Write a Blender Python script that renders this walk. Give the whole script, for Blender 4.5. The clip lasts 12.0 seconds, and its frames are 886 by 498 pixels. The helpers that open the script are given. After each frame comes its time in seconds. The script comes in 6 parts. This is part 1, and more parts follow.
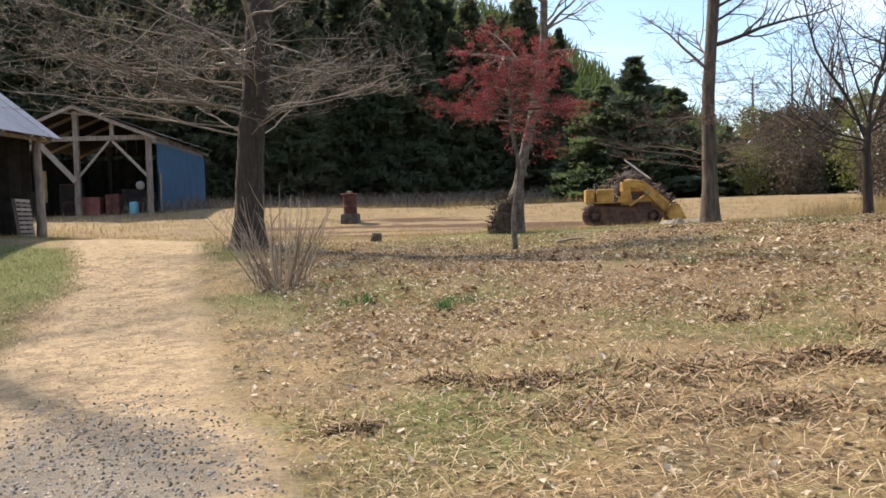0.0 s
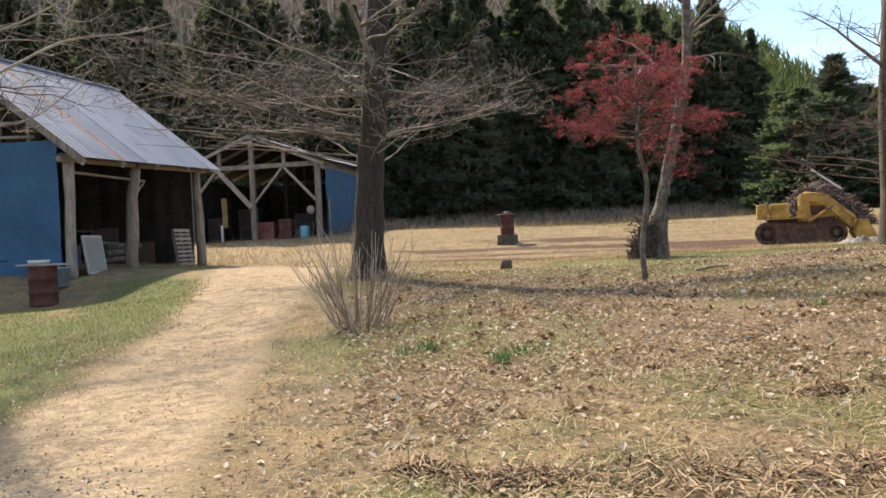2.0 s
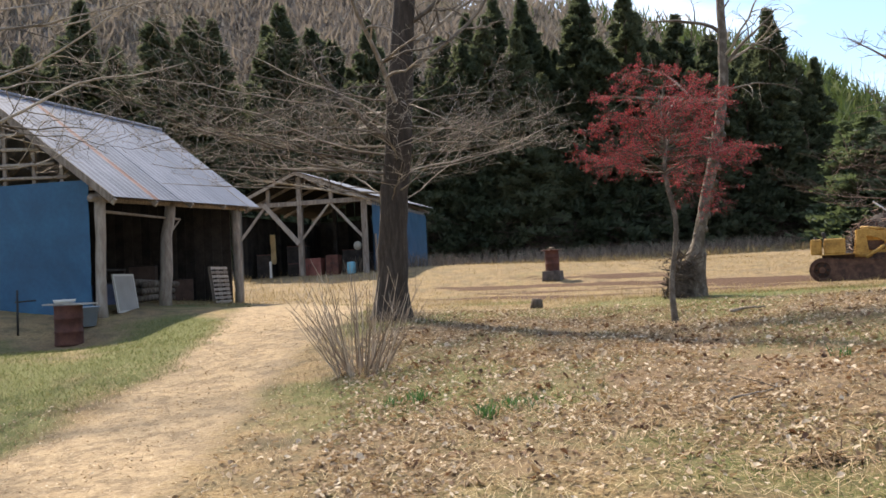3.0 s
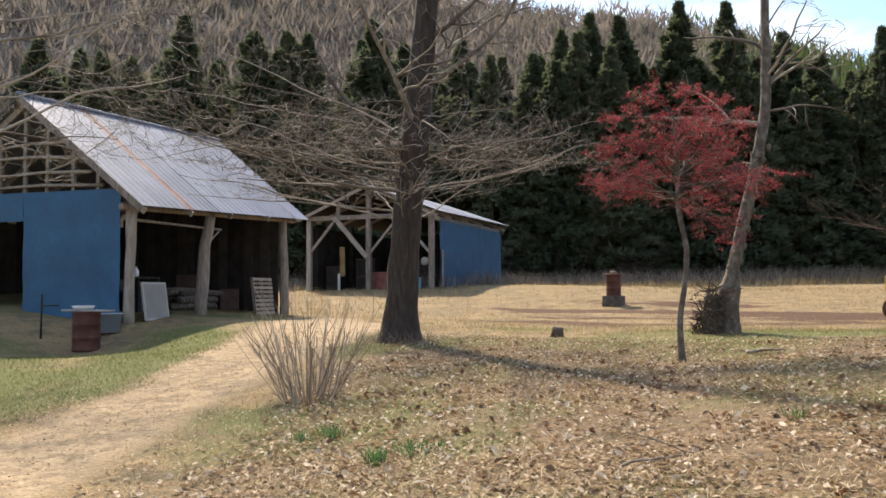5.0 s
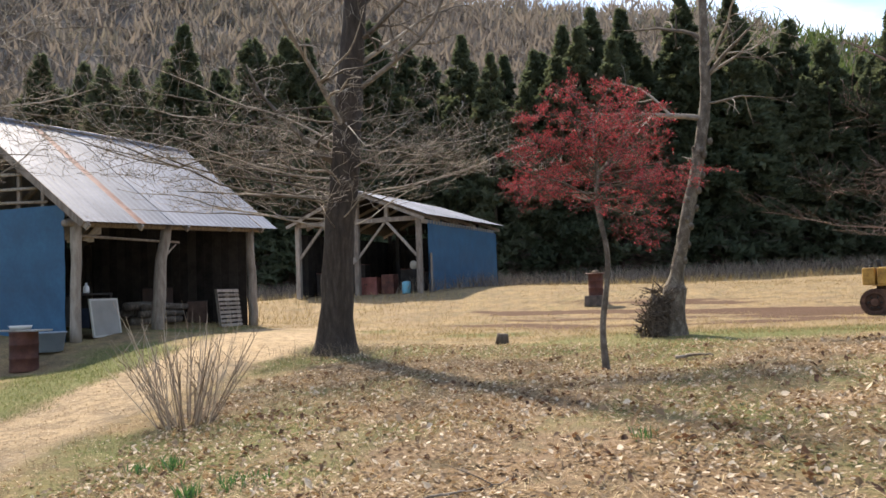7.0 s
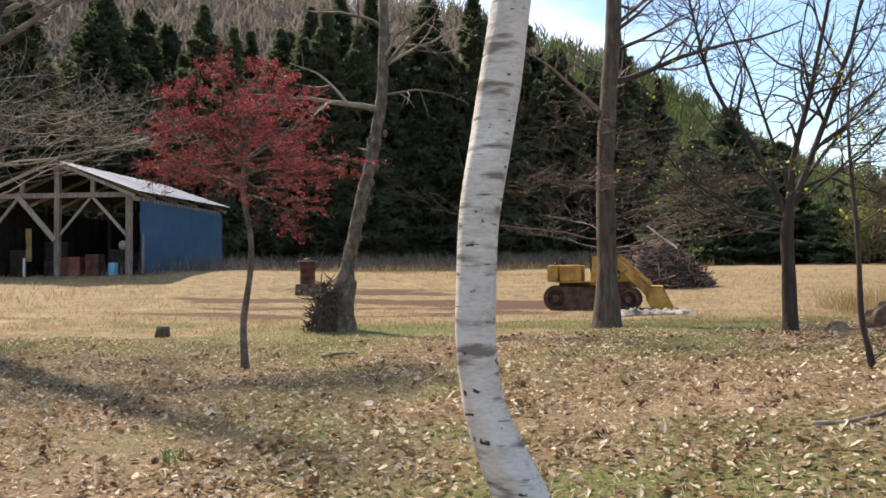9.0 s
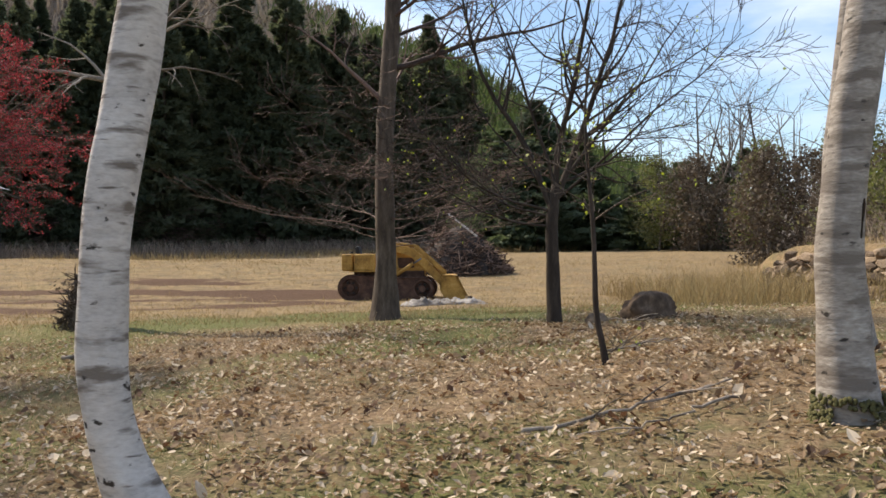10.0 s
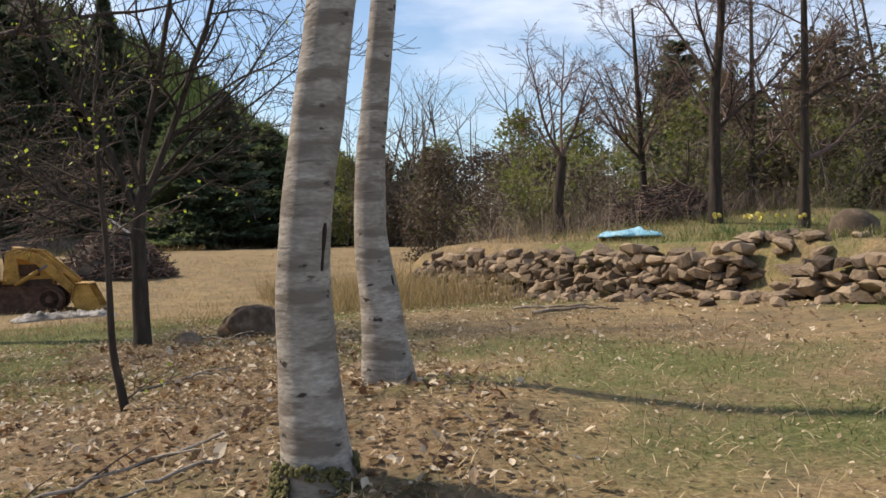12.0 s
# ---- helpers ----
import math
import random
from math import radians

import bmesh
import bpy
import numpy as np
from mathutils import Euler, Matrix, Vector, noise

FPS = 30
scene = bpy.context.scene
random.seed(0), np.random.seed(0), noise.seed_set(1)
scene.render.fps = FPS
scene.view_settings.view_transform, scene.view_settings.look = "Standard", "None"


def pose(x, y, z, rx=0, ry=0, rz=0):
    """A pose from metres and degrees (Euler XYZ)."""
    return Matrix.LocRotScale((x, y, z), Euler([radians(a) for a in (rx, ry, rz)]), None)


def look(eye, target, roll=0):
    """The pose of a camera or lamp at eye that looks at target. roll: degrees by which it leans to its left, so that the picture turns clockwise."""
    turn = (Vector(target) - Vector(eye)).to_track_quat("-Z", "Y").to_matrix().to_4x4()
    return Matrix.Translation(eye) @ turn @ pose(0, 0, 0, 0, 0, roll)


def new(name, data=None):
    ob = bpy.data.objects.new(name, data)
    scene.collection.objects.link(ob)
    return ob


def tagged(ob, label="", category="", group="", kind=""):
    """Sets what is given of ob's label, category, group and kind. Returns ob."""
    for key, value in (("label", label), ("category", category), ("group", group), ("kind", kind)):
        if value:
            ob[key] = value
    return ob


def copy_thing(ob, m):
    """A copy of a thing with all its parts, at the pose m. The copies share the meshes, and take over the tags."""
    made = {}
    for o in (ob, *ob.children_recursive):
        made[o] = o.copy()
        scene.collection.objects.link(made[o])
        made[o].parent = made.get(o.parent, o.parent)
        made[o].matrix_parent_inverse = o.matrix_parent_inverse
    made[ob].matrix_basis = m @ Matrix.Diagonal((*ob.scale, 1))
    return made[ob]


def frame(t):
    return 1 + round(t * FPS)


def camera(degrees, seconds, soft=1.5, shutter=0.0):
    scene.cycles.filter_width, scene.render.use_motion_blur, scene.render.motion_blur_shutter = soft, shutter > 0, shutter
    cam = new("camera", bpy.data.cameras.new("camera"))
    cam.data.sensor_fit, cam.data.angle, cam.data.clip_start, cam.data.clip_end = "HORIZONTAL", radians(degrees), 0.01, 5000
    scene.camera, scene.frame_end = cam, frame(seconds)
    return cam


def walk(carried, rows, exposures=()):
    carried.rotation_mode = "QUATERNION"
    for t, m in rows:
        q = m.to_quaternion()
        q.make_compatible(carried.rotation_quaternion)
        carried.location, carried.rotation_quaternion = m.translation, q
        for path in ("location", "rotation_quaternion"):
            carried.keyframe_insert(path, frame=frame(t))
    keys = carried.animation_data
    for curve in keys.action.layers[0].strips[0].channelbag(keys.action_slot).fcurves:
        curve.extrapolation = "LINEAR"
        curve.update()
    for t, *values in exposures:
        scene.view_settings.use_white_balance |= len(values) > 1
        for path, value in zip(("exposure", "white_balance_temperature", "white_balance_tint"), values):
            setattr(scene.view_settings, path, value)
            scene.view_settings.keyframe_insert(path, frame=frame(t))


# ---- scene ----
cam = camera(54.4, 12.0, soft=1.6)
PATH = [
    (0, (0.754, -1.168, 1.116), (0.607, 0.825, 1.042), -1.7),
    (0.5, (1.077, -0.803, 1.174), (0.793, 1.177, 1.168), -1.3),
    (1, (1.382, -0.386, 1.252), (1.011, 1.578, 1.331), -2.0),
    (1.5, (1.752, 0.007, 1.251), (1.258, 1.944, 1.27), -2.7),
    (2, (2.07, 0.244, 1.337), (1.485, 2.156, 1.313), -2.7),
    (2.5, (2.398, 0.621, 1.374), (1.765, 2.517, 1.427), -3.1),
    (3, (2.669, 1.014, 1.408), (1.951, 2.879, 1.469), -2.8),
    (3.2, (2.779, 1.146, 1.424), (2.009, 2.99, 1.485), -2.1),
    (5, (4.141, 2.412, 1.521), (3.205, 4.177, 1.623), -0.3),
    (5.5, (4.469, 2.709, 1.561), (3.539, 4.477, 1.662), 0.1),
    (6, (4.742, 3.15, 1.584), (3.818, 4.922, 1.667), -0.1),
    (6.5, (5.074, 3.487, 1.571), (4.087, 5.224, 1.663), -1.7),
    (6.7, (5.25, 3.571, 1.616), (4.251, 5.3, 1.727), -2.0),
    (8.3, (6.267, 4.514, 1.712), (5.556, 6.383, 1.734), -0.9),
    (8.5, (6.439, 4.637, 1.751), (5.784, 6.525, 1.802), -0.5),
    (9, (6.729, 5.141, 1.767), (6.264, 7.085, 1.822), -0.4),
    (9.5, (7.044, 5.579, 1.845), (6.837, 7.568, 1.883), -0.2),
    (10, (7.444, 5.823, 1.855), (7.387, 7.822, 1.874), -0.5),
    (10.5, (7.782, 6.013, 1.924), (7.879, 8.01, 1.942), -0.6),
    (11, (8.183, 6.285, 1.958), (8.485, 8.262, 1.955), -0.5),
    (11.5, (8.564, 6.508, 1.979), (9.02, 8.455, 1.979), -0.6),
    (12, (9.018, 6.761, 2.046), (9.628, 8.666, 2.041), -1.4),
]
walk(cam, [(t, look(eye, target, roll)) for t, eye, target, roll in PATH],
     exposures=[(0, 0.92), (0.7, 0.9), (1.5, 0.8), (2.0, 1.0), (2.5, 1.03), (3.2, 0.99), (5.5, 1.03), (8.5, 1.1), (9.5, 0.62), (11, 0.48), (12, 0.34)])

# ---- light ----
SUN_AZ = math.atan2(-0.78, 0.63)      # the sun stands behind the woods, to the left
SUN_EL = radians(47)
world = bpy.data.worlds.new("sky")
scene.world = world
world.use_nodes = True
wn, wl = world.node_tree.nodes, world.node_tree.links
wn.clear()
w_out, w_bg = wn.new("ShaderNodeOutputWorld"), wn.new("ShaderNodeBackground")
sky = wn.new("ShaderNodeTexSky")
sky.sky_type, sky.sun_disc = "NISHITA", False
sky.sun_elevation, sky.sun_rotation = SUN_EL, SUN_AZ
sky.air_density, sky.dust_density, sky.ozone_density = 1.0, 0.6, 1.6
w_tc, w_map, w_noise, w_ramp = wn.new("ShaderNodeTexCoord"), wn.new("ShaderNodeMapping"), wn.new("ShaderNodeTexNoise"), wn.new("ShaderNodeValToRGB")
w_map.inputs["Scale"].default_value = (1.6, 1.6, 6.0)
w_noise.inputs["Scale"].default_value, w_noise.inputs["Detail"].default_value, w_noise.inputs["Roughness"].default_value = 1.9, 7, 0.55
w_ramp.color_ramp.elements[0].position, w_ramp.color_ramp.elements[1].position = 0.44, 0.76
w_mix = wn.new("ShaderNodeMix")
w_mix.data_type = "RGBA"
w_mix.inputs["B"].default_value = (6.9, 7.2, 8.1, 1)
wl.new(w_tc.outputs["Generated"], w_map.inputs["Vector"])
wl.new(w_map.outputs[0], w_noise.inputs["Vector"])
wl.new(w_noise.outputs["Fac"], w_ramp.inputs[0])
wl.new(w_ramp.outputs[0], w_mix.inputs["Factor"])
wl.new(sky.outputs[0], w_mix.inputs["A"])
wl.new(w_mix.outputs["Result"], w_bg.inputs["Color"])
w_bg.inputs["Strength"].default_value = 0.125
wl.new(w_bg.outputs[0], w_out.inputs[0])
sun = new("sun", bpy.data.lights.new("sun", "SUN"))
sun.data.energy, sun.data.angle, sun.data.color = 4.7, radians(2.2), (1.0, 0.86, 0.69)
to_sun = Vector((math.sin(SUN_AZ) * math.cos(SUN_EL), math.cos(SUN_AZ) * math.cos(SUN_EL), math.sin(SUN_EL)))
sun.rotation_euler = to_sun.to_track_quat("Z", "Y").to_euler()

# ---- helpers of this scene ----
rng = random.Random(7)


class Buf:
    """Vertices and faces gathered for one mesh."""

    def __init__(self):
        self.v, self.f = [], []

    def tube(self, pts, radii, sides=6, cap=True, twist=0.0):
        pts = [Vector(p) for p in pts]
        start, n = len(self.v), len(pts)
        side = Vector((1, 0.13, 0.07))
        for i, p in enumerate(pts):
            d = (pts[min(i + 1, n - 1)] - pts[max(i - 1, 0)]).normalized()
            side = side - d * side.dot(d)
            if side.length < 1e-4:
                side = d.orthogonal()
            side.normalize()
            other = d.cross(side)
            for k in range(sides):
                a = 2 * math.pi * k / sides + twist * i
                self.v.append(p + (side * math.cos(a) + other * math.sin(a)) * radii[i])
        for i in range(n - 1):
            for k in range(sides):
                a, b = start + i * sides + k, start + i * sides + (k + 1) % sides
                self.f.append((a, b, b + sides, a + sides))
        if cap:
            self.f.append(tuple(range(start + sides - 1, start - 1, -1)))
            self.f.append(tuple(range(start + (n - 1) * sides, start + n * sides)))
        return self

    def box(self, size, m=None, taper=1.0):
        """A box with its centre at the origin of m."""
        m = m or Matrix()
        x, y, z = (s / 2 for s in size)
        s = len(self.v)
        for dz, k in ((-z, 1.0), (z, taper)):
            for dx, dy in ((-x, -y), (x, -y), (x, y), (-x, y)):
                self.v.append(m @ Vector((dx * k, dy * k, dz)))
        self.f += [(s + 3, s + 2, s + 1, s), (s + 4, s + 5, s + 6, s + 7)]
        self.f += [(s + k, s + (k + 1) % 4, s + 4 + (k + 1) % 4, s + 4 + k) for k in range(4)]
        return self

    def beam(self, a, b, w, h, up=(0, 0, 1)):
        """A square timber from a to b."""
        a, b = Vector(a), Vector(b)
        d = (b - a).normalized()
        side = d.cross(Vector(up))
        if side.length < 1e-3:
            side = Vector((1, 0, 0))
        side.normalize()
        m = Matrix((side, d, side.cross(d))).transposed().to_4x4()
        m.translation = (a + b) / 2
        return self.box((w, (b - a).length, h), m)

    def quad(self, p, u, w):
        """A flat four-cornered piece at p along u and w."""
        s = len(self.v)
        self.v += [p - u - w, p + u - w, p + u + w, p - u + w]
        self.f.append((s, s + 1, s + 2, s + 3))

    def tri(self, a, b, c):
        s = len(self.v)
        self.v += [a, b, c]
        self.f.append((s, s + 1, s + 2))

    def lathe(self, profile, sides=20, m=None):
        """A turned body from (radius, height) pairs."""
        m = m or Matrix()
        s = len(self.v)
        for r, z in profile:
            for k in range(sides):
                a = 2 * math.pi * k / sides
                self.v.append(m @ Vector((r * math.cos(a), r * math.sin(a), z)))
        for i in range(len(profile) - 1):
            for k in range(sides):
                a, b = s + i * sides + k, s + i * sides + (k + 1) % sides
                self.f.append((a, b, b + sides, a + sides))
        return self

    def prism(self, outline, y0, y1, m=None):
        """An outline in x and z, drawn out from y0 to y1."""
        m = m or Matrix()
        s, n = len(self.v), len(outline)
        for y in (y0, y1):
            for x, z in outline:
                self.v.append(m @ Vector((x, y, z)))
        self.f.append(tuple(range(s, s + n)))
        self.f.append(tuple(range(s + 2 * n - 1, s + n - 1, -1)))
        self.f += [(s + (k + 1) % n, s + k, s + n + k, s + n + (k + 1) % n) for k in range(n)]
        return self

    def mesh(self, name, smooth=False):
        me = bpy.data.meshes.new(name)
        me.from_pydata([tuple(v) for v in self.v], [], self.f)
        if smooth:
            me.polygons.foreach_set("use_smooth", [True] * len(me.polygons))
        me.update()
        return me


def part(name, buf, material, parent=None, label="", smooth=False, bevel=0.0, at=None):
    """One mesh object, under a thing or a part."""
    ob = new(name, buf.mesh(name, smooth) if isinstance(buf, Buf) else buf)
    if not ob.data.materials:
        ob.data.materials.append(material)
    if parent is not None:
        ob.parent = parent
    if at is not None:
        ob.matrix_basis = at
    if bevel:
        b = ob.modifiers.new("bevel", "BEVEL")
        b.width, b.segments, b.limit_method = bevel, 2, "ANGLE"
    if label:
        tagged(ob, label)
    return ob


def thing(name, label, category, m=None, group="", kind=""):
    ob = new(name)
    ob.empty_display_size = 0.2
    if m is not None:
        ob.matrix_basis = m
    return tagged(ob, label, category, group, kind)


# ---- the lie of the land ----
SWELL_X, SWELL_Y = (-30, -18, -6, 6, 18), (-6, 6, 18, 30, 42)
SWELL = (0.384, -0.217, -0.494, -0.133, 0.464, 0.342, -0.497, -0.398, -0.295, 0.314, 1.121, 0.882, -0.065,
         0.253, 0.355, 0.197, -0.87, -0.271, -0.311, -0.376, 0.039, 0.857, 0.171, 0.025, -0.121)
WALL_A, WALL_B = Vector((15.35, 28.6)), Vector((17.5, 15.0))     # foot of the dry stone wall
wall_dir = (WALL_B - WALL_A).normalized()
wall_out = Vector((wall_dir.y, -wall_dir.x))                       # towards the lawn


def smooth01(a, b, x):
    k = min(1.0, max(0.0, (x - a) / (b - a)))
    return k * k * (3 - 2 * k)


def height(x, y):
    """The ground's height: gentle swells, and the terrace behind the stone wall."""
    z = 0.35 + 0.022 * min(max(y, -40), 90) + 0.004 * min(max(x, -60), 60)
    n = 0
    for b in SWELL_Y:
        for a in SWELL_X:
            z += SWELL[n] * math.exp(-((x - a) ** 2 + (y - b) ** 2) / 162)
            n += 1
    z += 0.09 * math.exp(-((x - 1.0) ** 2 + (y - 20.8) ** 2) / 4.5) - 0.17 * math.exp(-((x - 0.9) ** 2 + (y - 17.0) ** 2) / 8)
    z += 0.2 * math.exp(-((x - 10.2) ** 2 + (y - 12.0) ** 2) / 3.0)
    z -= 0.42 * math.exp(-((x + 11.6) ** 2 + (y - 14.9) ** 2) / 5)
    p = Vector((x, y)) - WALL_A
    back, along = -p.dot(wall_out), p.dot(wall_dir)
    if back > 0:
        k = smooth01(0.15, 0.55, back) * smooth01(-5.0, 0.3, along) * (1 - smooth01(24, 34, along))
        z += k * (2.0 + min(back, 8) * (0.02 + 0.08 * (1 - smooth01(5, 9, along))) - z)
    z += 0.05 * noise.noise((x * 0.5, y * 0.5, 0)) + 0.02 * noise.noise((x * 2.2, y * 2.2, 4))
    return z


def on_ground(x, y, dz=0.0, rz=0.0):
    return pose(x, y, height(x, y) + dz, 0, 0, rz)


# ---- materials ----
def mat(name, colours, scale=6.0, rough=0.8, bump=0.3, metal=0.0, fine=60.0, stretch=(1, 1, 1), spread=0.5, per_object=0.0, per_island=0.0, spec=0.4):
    """A surface whose colour wanders over the given ones at two scales, with fine relief."""
    m = bpy.data.materials.new(name)
    m.use_nodes = True
    n, l = m.node_tree.nodes, m.node_tree.links
    bsdf = n["Principled BSDF"]
    tc, mp = n.new("ShaderNodeTexCoord"), n.new("ShaderNodeMapping")
    mp.inputs["Scale"].default_value = stretch
    l.new(tc.outputs["Object"], mp.inputs["Vector"])
    big, small = n.new("ShaderNodeTexNoise"), n.new("ShaderNodeTexNoise")
    big.inputs["Scale"].default_value, big.inputs["Detail"].default_value = scale, 5
    small.inputs["Scale"].default_value, small.inputs["Detail"].default_value = fine, 4
    for t in (big, small):
        l.new(mp.outputs[0], t.inputs["Vector"])
    add = n.new("ShaderNodeMix")
    add.inputs["Factor"].default_value = 0.35
    l.new(big.outputs["Fac"], add.inputs["A"])
    l.new(small.outputs["Fac"], add.inputs["B"])
    value = add.outputs["Result"]
    for amount, node, socket in ((per_object, "ShaderNodeObjectInfo", "Random"), (per_island, "ShaderNodeNewGeometry", "Random Per Island")):
        if amount:
            info, mul, plus = n.new(node), n.new("ShaderNodeMath"), n.new("ShaderNodeMath")
            mul.operation, plus.operation = "MULTIPLY_ADD", "ADD"
            mul.inputs[1].default_value, mul.inputs[2].default_value = amount, -amount / 2
            l.new(info.outputs[socket], mul.inputs[0])
            l.new(mul.outputs[0], plus.inputs[0])
            l.new(value, plus.inputs[1])
            value = plus.outputs[0]
    ramp = n.new("ShaderNodeValToRGB")
    e = ramp.color_ramp.elements
    lo, hi = 0.5 - spread / 2.6, 0.5 + spread / 2.6
    for k, c in enumerate(colours):
        at = lo + (hi - lo) * k / max(1, len(colours) - 1)
        el = e[k] if k < 2 else e.new(at)
        el.position, el.color = at, (*c, 1)
    if len(colours) == 2:
        e[1].position = hi
    l.new(value, ramp.inputs[0])
    l.new(ramp.outputs[0], bsdf.inputs["Base Color"])
    bsdf.inputs["Roughness"].default_value, bsdf.inputs["Metallic"].default_value = rough, metal
    bsdf.inputs["Specular IOR Level"].default_value = spec
    if bump:
        b = n.new("ShaderNodeBump")
        b.inputs["Strength"].default_value, b.inputs["Distance"].default_value = bump, 0.02
        l.new(add.outputs["Result"], b.inputs["Height"])
        l.new(b.outputs[0], bsdf.inputs["Normal"])
    return m


def leafy(m, colour, amount=0.35):
    """Lets light through thin leaves."""
    n, l = m.node_tree.nodes, m.node_tree.links
    out, bsdf = n["Material Output"], n["Principled BSDF"]
    tr, mix = n.new("ShaderNodeBsdfTranslucent"), n.new("ShaderNodeMixShader")
    tr.inputs["Color"].default_value = (*colour, 1)
    mix.inputs[0].default_value = amount
    l.new(bsdf.outputs[0], mix.inputs[1])
    l.new(tr.outputs[0], mix.inputs[2])
    l.new(mix.outputs[0], out.inputs[0])
    return m


M_BARK = mat("brown bark", [(0.036, 0.026, 0.019), (0.085, 0.064, 0.048), (0.155, 0.125, 0.095)], 5, 0.9, 0.9, stretch=(3, 3, 0.6), fine=30)
# copy of the brown bark, darkened to carry the shade of backlit stems
M_BARK_SHADE = mat("bark darkened for backlight", [(0.017, 0.012, 0.009), (0.038, 0.028, 0.021), (0.078, 0.06, 0.046)], 5, 0.9, 0.9, stretch=(3, 3, 0.6), fine=30)
M_BARK_GREY = mat("grey twigs", [(0.07, 0.056, 0.044), (0.16, 0.132, 0.105), (0.34, 0.295, 0.245)], 4, 0.85, 0.3, per_island=0.5)
M_BUDTWIG = mat("reddish budding twigs", [(0.045, 0.03, 0.026), (0.1, 0.066, 0.056), (0.19, 0.125, 0.1)], 4, 0.85, 0.2, per_island=0.5)
M_BARK_PALE = mat("mottled bark", [(0.045, 0.034, 0.026), (0.105, 0.085, 0.066), (0.24, 0.21, 0.175)], 6, 0.9, 0.7, stretch=(1.5, 1.5, 1.0), fine=35)
M_RED = leafy(mat("red maple leaves", [(0.12, 0.022, 0.028), (0.22, 0.042, 0.052), (0.34, 0.1, 0.108)], 3, 0.6, 0, per_island=0.5), (0.42, 0.05, 0.055), 0.35)
M_BUDS = leafy(mat("young leaves", [(0.12, 0.17, 0.02), (0.26, 0.33, 0.05), (0.4, 0.45, 0.1)], 3, 0.6, 0, per_island=0.5), (0.4, 0.5, 0.05), 0.45)
M_CEDAR = leafy(mat("dark conifer foliage", [(0.046, 0.06, 0.038), (0.082, 0.1, 0.062), (0.13, 0.145, 0.09)], 0.4, 0.75, 0, per_island=0.4, per_object=0.3, spec=0.2), (0.13, 0.155, 0.08), 0.38)
M_PINE = leafy(mat("pine foliage", [(0.055, 0.075, 0.045), (0.09, 0.118, 0.068), (0.13, 0.155, 0.09)], 0.4, 0.75, 0, per_island=0.4, per_object=0.25, spec=0.2), (0.12, 0.16, 0.07), 0.35)
M_STEEL = mat("galvanised sheet", [(0.115, 0.128, 0.16), (0.165, 0.178, 0.215), (0.215, 0.228, 0.27)], 0.9, 0.55, 0.05, metal=0.4, fine=14, per_object=0.25)
M_RUST = mat("rusted sheet", [(0.10, 0.045, 0.035), (0.19, 0.10, 0.08), (0.28, 0.2, 0.175)], 2.0, 0.7, 0.2, metal=0.2, fine=30)
M_BLUE = mat("blue tarpaulin", [(0.007, 0.048, 0.105), (0.010, 0.068, 0.145), (0.017, 0.094, 0.185)], 1.2, 0.5, 0.25, fine=9)
M_TIMBER = mat("weathered timber", [(0.13, 0.105, 0.085), (0.24, 0.2, 0.165), (0.35, 0.31, 0.27)], 3, 0.9, 0.5, stretch=(4, 4, 0.8), fine=40, per_object=0.2)
# old boards, with the shade of the interiors put into their colour
M_SHADEWOOD = mat("shade-darkened old boards", [(0.013, 0.010, 0.009), (0.03, 0.024, 0.02), (0.055, 0.044, 0.037)], 3, 0.95, 0.4, fine=30, per_object=0.25)
M_YELLOW = mat("faded yellow machine paint", [(0.085, 0.045, 0.018), (0.30, 0.165, 0.032), (0.46, 0.27, 0.06), (0.56, 0.38, 0.13)], 3.5, 0.65, 0.2, fine=22, spread=0.6)
M_TRACK = mat("rusty track steel", [(0.03, 0.02, 0.016), (0.09, 0.05, 0.035), (0.17, 0.1, 0.07)], 6, 0.75, 0.5, metal=0.3)
M_BLACK = mat("black rubber and grime", [(0.01, 0.01, 0.01), (0.03, 0.028, 0.026)], 8, 0.7, 0.2)
M_DRUM = mat("rusty drum", [(0.035, 0.017, 0.013), (0.09, 0.034, 0.024), (0.17, 0.075, 0.048)], 3, 0.75, 0.4, metal=0.2)
M_STONE = mat("field stone", [(0.065, 0.046, 0.031), (0.165, 0.118, 0.079), (0.3, 0.225, 0.15)], 4, 0.9, 0.8, fine=30, per_object=0.45, per_island=0.45)


